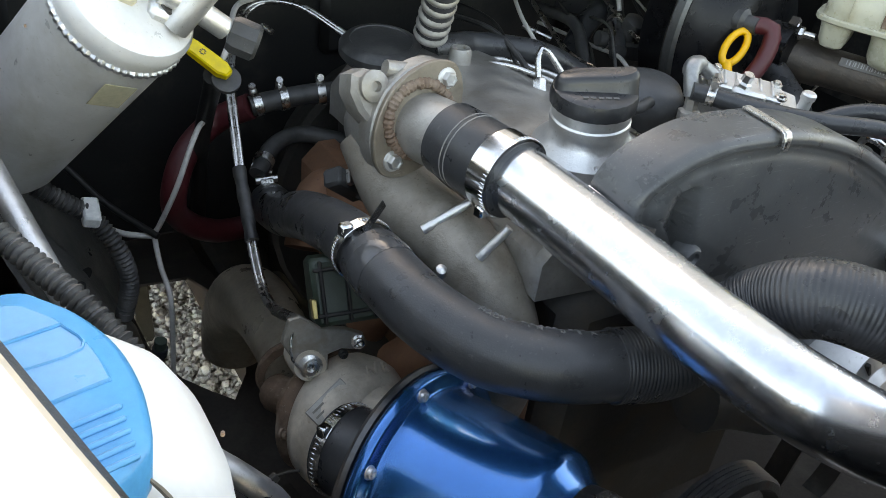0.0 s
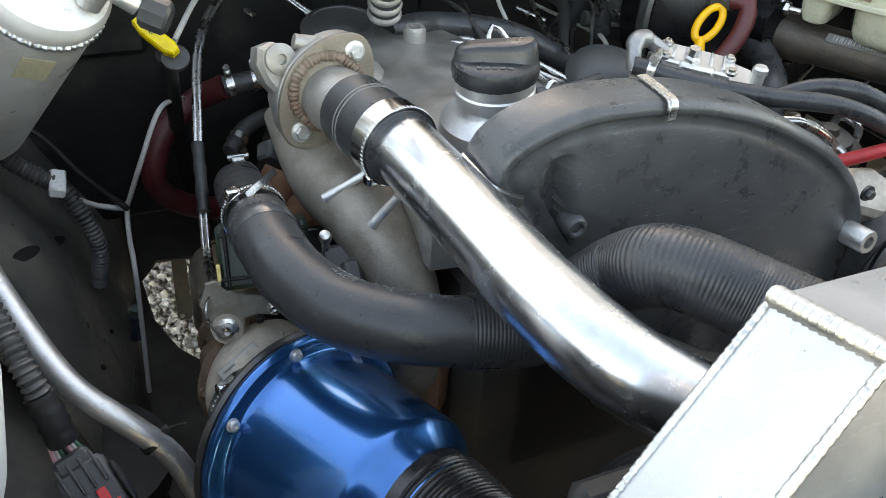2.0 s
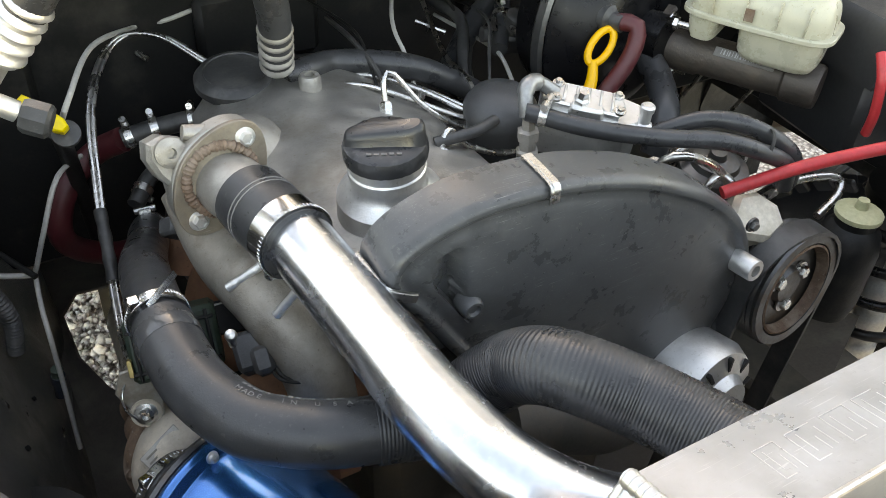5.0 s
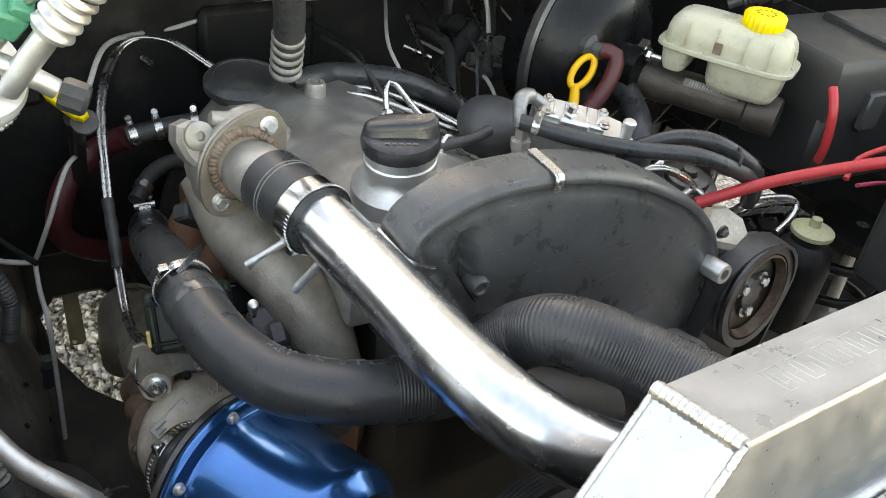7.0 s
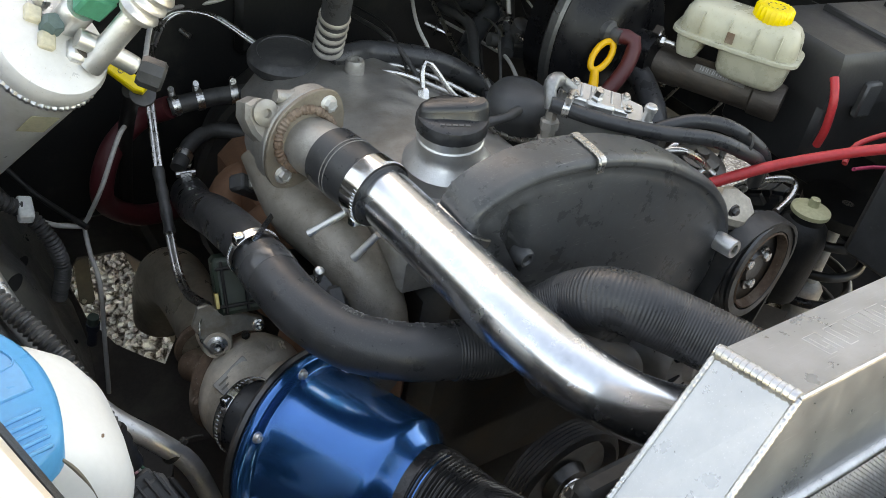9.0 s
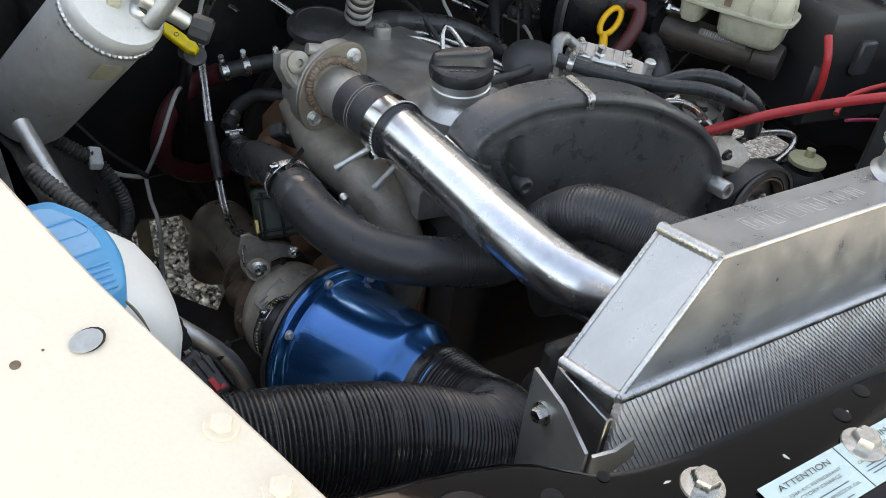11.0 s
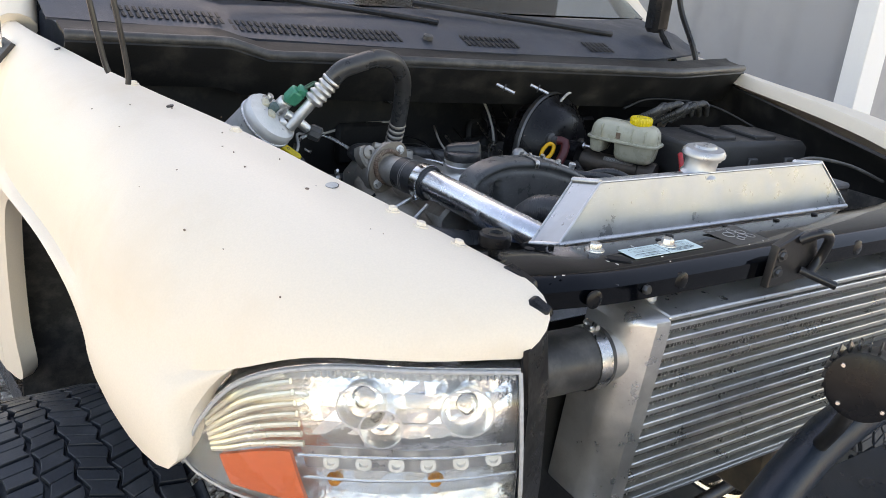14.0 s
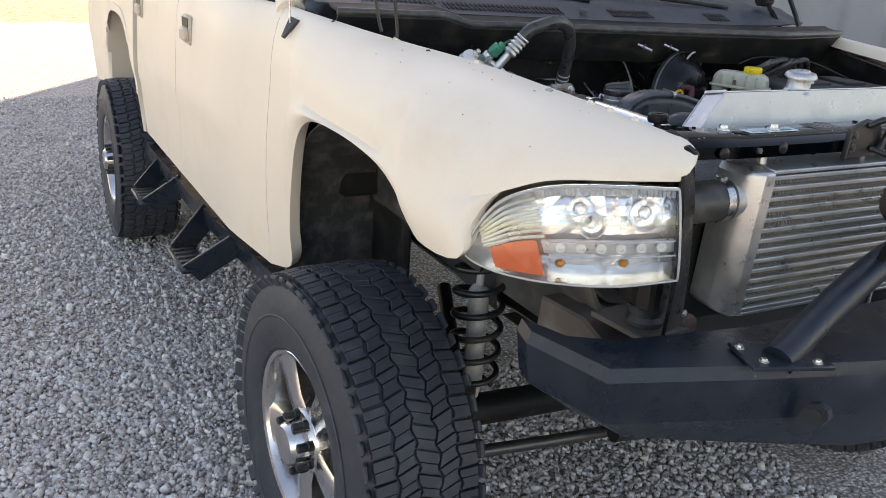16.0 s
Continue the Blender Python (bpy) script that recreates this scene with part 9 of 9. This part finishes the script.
def build_steps():
    for sx in (-1, 1):
        def X(x):
            return x if sx < 0 else 2 * MID - x
        sb = thing("side_step", "black steel side step bar with two hoop steps", "side step", group="side steps")
        b = Geo()
        b.ring_grid([[Vector((X(x + dx), y, z + dz)) for dx, dz in ((-0.025, -0.03), (0.025, -0.03), (0.025, 0.03), (-0.025, 0.03))] for x, y, z in ((-0.875, 1.02, 0.605), (-0.905, 1.5, 0.60), (-0.93, 2.0, 0.60), (-0.945, 2.95, 0.61))])
        part("bar", b, BUMPER, sb)
        for y in (1.66, 2.50):
            p = Geo()
            p.box((X(-1.045), y, 0.50), (0.10, 0.26, 0.014), None, 0.004)
            part("tread_plate", p, BUMPER, sb)
            for k in range(5):
                q = Geo()
                q.box((X(-1.045), y - 0.09 + 0.045 * k, 0.509), (0.075, 0.014, 0.008), None, 0.002)
                part("grip_bar", q, DARK_STEEL, sb)
            for y1, y2 in ((y - 0.12, y - 0.19), (y + 0.12, y + 0.19)):
                q = Geo()
                a, c = Vector((X(-1.045), y1, 0.50)), Vector((X(-0.93), y2, 0.60))
                m = frm(a.lerp(c, 0.5), c - a, (0, 1, 0))
                q.box((0, 0, 0), (0.012, 0.085, (c - a).length + 0.04), m, 0.003)
                part("arm", q, BUMPER, sb)


build_steps()


def build_hinges():
    for nm, arms, plate in (("left", (((-0.808, 0.555, 1.42), (-0.815, 0.555, 1.44), (-0.834, 0.555, 1.53), (-0.85, 0.56, 1.62)), ((-0.792, 0.505, 1.41), (-0.793, 0.505, 1.435), (-0.812, 0.50, 1.535), (-0.83, 0.51, 1.62))), None),
                            ("right", (((0.79, 0.72, 1.345), (0.775, 0.75, 1.45), (0.744, 0.80, 1.562), (0.73, 0.82, 1.66)), ((0.755, 0.75, 1.345), (0.74, 0.79, 1.43), (0.722, 0.84, 1.50), (0.715, 0.85, 1.56))), (0.715, 0.85, 1.60))):
        hg = tagged(new("bonnet_hinge"), "black steel bonnet hinge standing open")
        hg.parent = truck
        for pts in arms:
            r = 0.006 if nm == "left" else 0.013
            part("arm", Geo().tube(pts, r, 8, 0.02, True, 0.6), BLACK_PAINT, hg)
        if plate:
            p = Geo()
            p.box(plate, (0.06, 0.05, 0.22), pose(0, 0, 0), 0.012)
            part("plate", p, BLACK_PAINT, hg)
            s = Geo()
            s.tube([(0.765 + 0.012 * math.cos(t), 0.735 + 0.012 * math.sin(t), 1.335 + 0.0012 * k) for k, t in [(k, k * 0.7) for k in range(36)]], 0.003, 6, 0.01)
            part("spring", s, DARK_STEEL, hg)
    an = thing("antenna", "black antenna base with a thin mast on the fender", "antenna")
    g = Geo()
    g.prism([(-0.02, -0.03), (0.02, -0.03), (0.008, 0.03), (-0.004, 0.03)], 0.0, 0.008, frm((-0.905, 0.93, 1.385), (-0.8, -0.3, 0.5), (0, 1, 0)), 0.003)
    part("base", g, RUBBER, an)
    part("mast", Geo().tube([(-0.905, 0.93, 1.40), (-0.912, 0.94, 1.65)], 0.0022, 8, 0.1), STEEL, an)
    rng = random.Random(11)
    spots = [(-0.654, 0.088, 0.0095, 0.78), (-0.690, 0.085, 0.0028, 1.0), (-0.755, 0.42, 0.006, 0.7), (-0.835, 0.80, 0.006, 0.7)] + [(rng.uniform(-0.86, -0.60), rng.uniform(-0.10, 0.5), rng.uniform(0.0006, 0.0013), 1.0) for k in range(22)]
    for x, y, r, k in spots:
        p, nrm = on_fender(x, y)
        p = p - nrm * (0.0006 if r > 0.003 else 0.0)
        h = Geo()
        h.lathe([(r, -0.001), (r, 0.0004), (0.0003, 0.0004)], frm(p, nrm, (1, 0.4, 0)) @ Matrix.Diagonal((1.0, k, 1.0, 1.0)), 14)
        part("panel_hole" if r > 0.003 else "paint_chip", h, BAY_BLACK if r > 0.003 else RUST, truck)
        if r > 0.008:
            hb = Geo()
            hb.lathe([(r * 0.96, 0.0002), (r * 0.96, 0.0007), (0.0003, 0.0007)], frm(p + Vector((-0.0012, -0.0008, 0)), nrm, (1, 0.4, 0)) @ Matrix.Diagonal((1.0, k, 1.0, 1.0)), 18)
            part("hole_plug", hb, material_cached("hole_pale", (0.38, 0.40, 0.41), 0.5), truck, "pale plug under the panel hole")


build_hinges()


def build_fender_bolts():
    for x, y in ((-0.608, 0.015), (-0.594, -0.029), (-0.572, -0.079), (-0.700, 0.30), (-0.770, 0.56)):
        p, nrm = on_fender(x, y)
        part("fender_bolt", hexbolt(p, nrm, 0.0062, 0.0055), CREAM, truck, "bolt painted over in cream primer")


build_fender_bolts()


def build_apron():
    """Dark panels low on the near side of the bay, round the gap that shows the ground."""
    dusty = material_cached("dusty_tray", (0.095, 0.077, 0.066), 0.6, dirt=(0.17, 0.15, 0.125), dirt_scale=9, dirt_from=0.5)
    a = Geo()
    a.sheet([[Vector((-0.62, y, 1.06)), Vector((-0.57, y, 0.99)), Vector((-0.535, y, 0.90)), Vector((-0.525, y, 0.80))] for y in (0.05, 0.3, 0.55, 0.75)], 0.006)
    rows = []
    for i in range(19):
        y = 0.42 + 0.60 * i / 18
        k = i / 18
        prof = [(-0.612 - 0.07 * k, 1.155), (-0.575 - 0.005 * k, 1.06), (-0.548 + 0.026 * k, 0.965), (-0.530 + 0.045 * k, 0.88), (-0.518 + 0.042 * k, 0.735)]
        row = []
        for j in range(17):
            u = j / 16 * 4
            q = min(3, int(u))
            f = u - q
            x = prof[q][0] * (1 - f) + prof[q + 1][0] * f
            z = prof[q][1] * (1 - f) + prof[q + 1][1] * f
            dent = 0.005 * math.sin(19 * y + 11 * z) * math.sin(31 * z + 5 * y) + 0.010 * math.exp(-((y - 0.62) / 0.05) ** 2 - ((z - 1.02) / 0.05) ** 2) - 0.012 * math.exp(-((y - 0.78 + 0.5 * (z - 1.0)) / 0.03) ** 2)
            row.append(Vector((x + dent, y, z)))
        rows.append(row)
    p = Geo().sheet(rows, 0.004)
    part("inner_panel", p, PANEL_DIRT, truck, "dented dirty inner fender pressing", 60)
    # thin near-black discs on the pressing paint the shade of uncut holes
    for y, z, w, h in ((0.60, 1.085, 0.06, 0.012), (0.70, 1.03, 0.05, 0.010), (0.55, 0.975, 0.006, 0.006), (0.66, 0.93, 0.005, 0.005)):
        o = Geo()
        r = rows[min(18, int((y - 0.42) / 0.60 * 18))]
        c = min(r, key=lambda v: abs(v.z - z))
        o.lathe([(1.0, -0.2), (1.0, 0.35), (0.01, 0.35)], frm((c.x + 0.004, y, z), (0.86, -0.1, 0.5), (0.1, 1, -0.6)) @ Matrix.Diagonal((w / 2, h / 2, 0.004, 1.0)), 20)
        part("pressed_hole_shade", o, material_cached("hole_shade_black", (0.002, 0.002, 0.002), 0.9), truck)
    part("inner_apron", a, PANEL_DIRT, truck, "dirty black inner apron")
    b = Geo()
    b.sheet([[Vector((-0.535, y, 0.95 - 0.35 * max(0, y - 0.2))), Vector((-0.47, y, 0.90 - 0.35 * max(0, y - 0.2))), Vector((-0.38, y, 0.88 - 0.35 * max(0, y - 0.2)))] for y in (0.05, 0.2, 0.45, 0.60)], 0.006)
    part("splash_shield", b, dusty, truck, "dusty dark splash shield")
    c = Geo()
    c.sheet([[Vector((-0.64, y, z)) for z in (1.1, 0.9, 0.7)] for y in (0.7, 0.95, 1.2)], 0.006)
    c.sheet([[Vector((x, 1.0, z)) for z in (1.0, 0.85, 0.70)] for x in (-0.66, -0.50)], 0.006)
    part("toe_board", c, BAY_BLACK, truck)
    g = Geo()
    g.lathe([(0.012, 0.0), (0.012, 0.05), (0.016, 0.05), (0.016, 0.07), (0.0005, 0.07)], frm((-0.497, 0.703, 0.880), (0.1, -0.1, 1)) @ Matrix.Scale(0.52, 4), 14)
    s = thing("drain_valve", "small green-capped valve on the inner apron", "valve")
    part("stem", g, GREY_PLASTIC, s)
    k = Geo()
    k.lathe([(0.013, 0.07), (0.013, 0.09), (0.0005, 0.092)], frm((-0.497, 0.703, 0.880), (0.1, -0.1, 1)) @ Matrix.Scale(0.52, 4), 14)
    part("cap", k, material_cached("dull_green", (0.06, 0.09, 0.07), 0.6), s)


build_apron()



def build_undertray():
    """Dark lower bay with one opening beside the exhaust, and the gearbox behind the engine."""
    hole = [(-0.467, 0.99), (-0.440, 1.030), (-0.370, 1.030), (-0.335, 0.95), (-0.340, 0.86), (-0.365, 0.79), (-0.393, 0.752), (-0.415, 0.780), (-0.440, 0.820), (-0.463, 0.895)]
    dusty = material_cached("dusty_tray", (0.095, 0.077, 0.066), 0.6, dirt=(0.17, 0.15, 0.125), dirt_scale=9, dirt_from=0.5)
    n = len(hole)
    hc = Vector((-0.405, 0.89, 0))
    rings = []
    for k in range(4):
        ring = []
        for x, y in hole:
            d = Vector((x, y, 0)) - hc
            ox = (0.62 if d.x > 0 else -0.505)
            oy = (1.25 if d.y > 0 else 0.08)
            t = min((ox - hc.x) / d.x if abs(d.x) > 1e-4 else 9e9, (oy - hc.y) / d.y if abs(d.y) > 1e-4 else 9e9)
            q = hc + d * max(1.0, t)
            p = Vector((x, y, 0)).lerp(q, k / 3)
            ring.append(Vector((p.x, p.y, 0.75 - 0.02 * math.sin(k * 1.1) + 0.006 * math.sin(17 * p.x + 9 * p.y))))
        rings.append(ring + [ring[0]])
    g = Geo().sheet(rings, 0.004)
    part("undertray", g, dusty, truck, "dusty dark undertray")
    c = Geo()
    c.box((0.05, 0.25, 0.715), (1.08, 0.36, 0.006), None, 0.002)
    c.box((0.19, 0.85, 0.716), (0.92, 0.85, 0.006), None, 0.002)
    part("undertray_panel", c, dusty, truck)
    sb = thing("hanger_strap", "black steel hanger strap with a bolt hole under the floor", "bracket")
    q = Geo()
    q.prism([(-0.009, -0.006), (-0.004, -0.014), (0.016, -0.014), (0.022, -0.006), (0.020, 0.30), (-0.004, 0.30)], -0.003, 0.003, frm((-0.388, 1.30, 0.44), (-0.1, -0.9, 0.4), (1, -0.1, 0)), 0.001)
    part("strap", q, BAY_BLACK, sb)
    part("bolt", hexbolt((-0.388, 1.296, 0.436), (-0.1, -0.9, 0.4), 0.005, 0.004, False), DARK_STEEL, sb)
    tw = Geo()
    tw.box((0.24, 0.975, 0.845), (1.00, 0.02, 0.24), None, 0.004)
    part("toe_panel", tw, BAY_BLACK, truck, "dirty black lower toe panel")
    bh = Geo()
    bh.lathe([(0.20, 0.0), (0.205, 0.01), (0.19, 0.05), (0.13, 0.20), (0.11, 0.40)], frm((-0.12, 0.80, 0.98), (0.0, 1, -0.05)), 36)
    part("gearbox", bh, material_cached("grimy_block", (0.06, 0.055, 0.05), 0.6, 0.4, dirt=(0.10, 0.08, 0.06), dirt_scale=15), engine, "grimy gearbox bell housing")
    ex = Geo()
    ex.box((-0.278, 0.57, 1.040), (0.06, 0.42, 0.13), None, 0.02)
    em = part("exhaust_manifold", ex, TERRA, engine, "rust-brown exhaust manifold")
    for k in range(4):
        ex = Geo()
        ex.tube([(-0.26, 0.44 + 0.09 * k, 1.08), (-0.31, 0.44 + 0.09 * k, 1.065), (-0.335, 0.47 + 0.07 * k, 1.02)], 0.024, 16)
        part("runner", ex, TERRA, em)


build_undertray()


def build_rear_loom():
    """Thin lines and leads between the cylinder head and the firewall."""
    rng = random.Random(17)
    for k in range(10):
        x = -0.10 + 0.03 * k
        a = Vector((x + rng.uniform(-0.02, 0.02), 0.60 + rng.uniform(-0.03, 0.05), 1.15 + rng.uniform(0, 0.03)))
        b = Vector((x + rng.uniform(-0.02, 0.10), 0.89, 1.16 + rng.uniform(-0.02, 0.09)))
        mid = a.lerp(b, 0.5) + Vector((rng.uniform(-0.03, 0.03), 0, rng.uniform(0.0, 0.05)))
        mat = (BAY_BLACK, RUBBER, WIRE_WHITE, STEEL)[k % 4]
        wire("loom_wire", [a, a.lerp(mid, 0.5) + Vector((0, 0, 0.015)), mid, b], rng.uniform(0.0016, 0.0034), mat, "thin line between cylinder head and firewall", "wire", 8)
    clamped_hose("vacuum_hose", [(0.03, 0.64, 1.14), (0.05, 0.72, 1.18), (0.09, 0.80, 1.20), (0.10, 0.89, 1.19)], 0.008, RUBBER, "thin black vacuum hose behind the pump", (0.2,))


build_rear_loom()

# ---- loose stones, last ----
build_gravel()
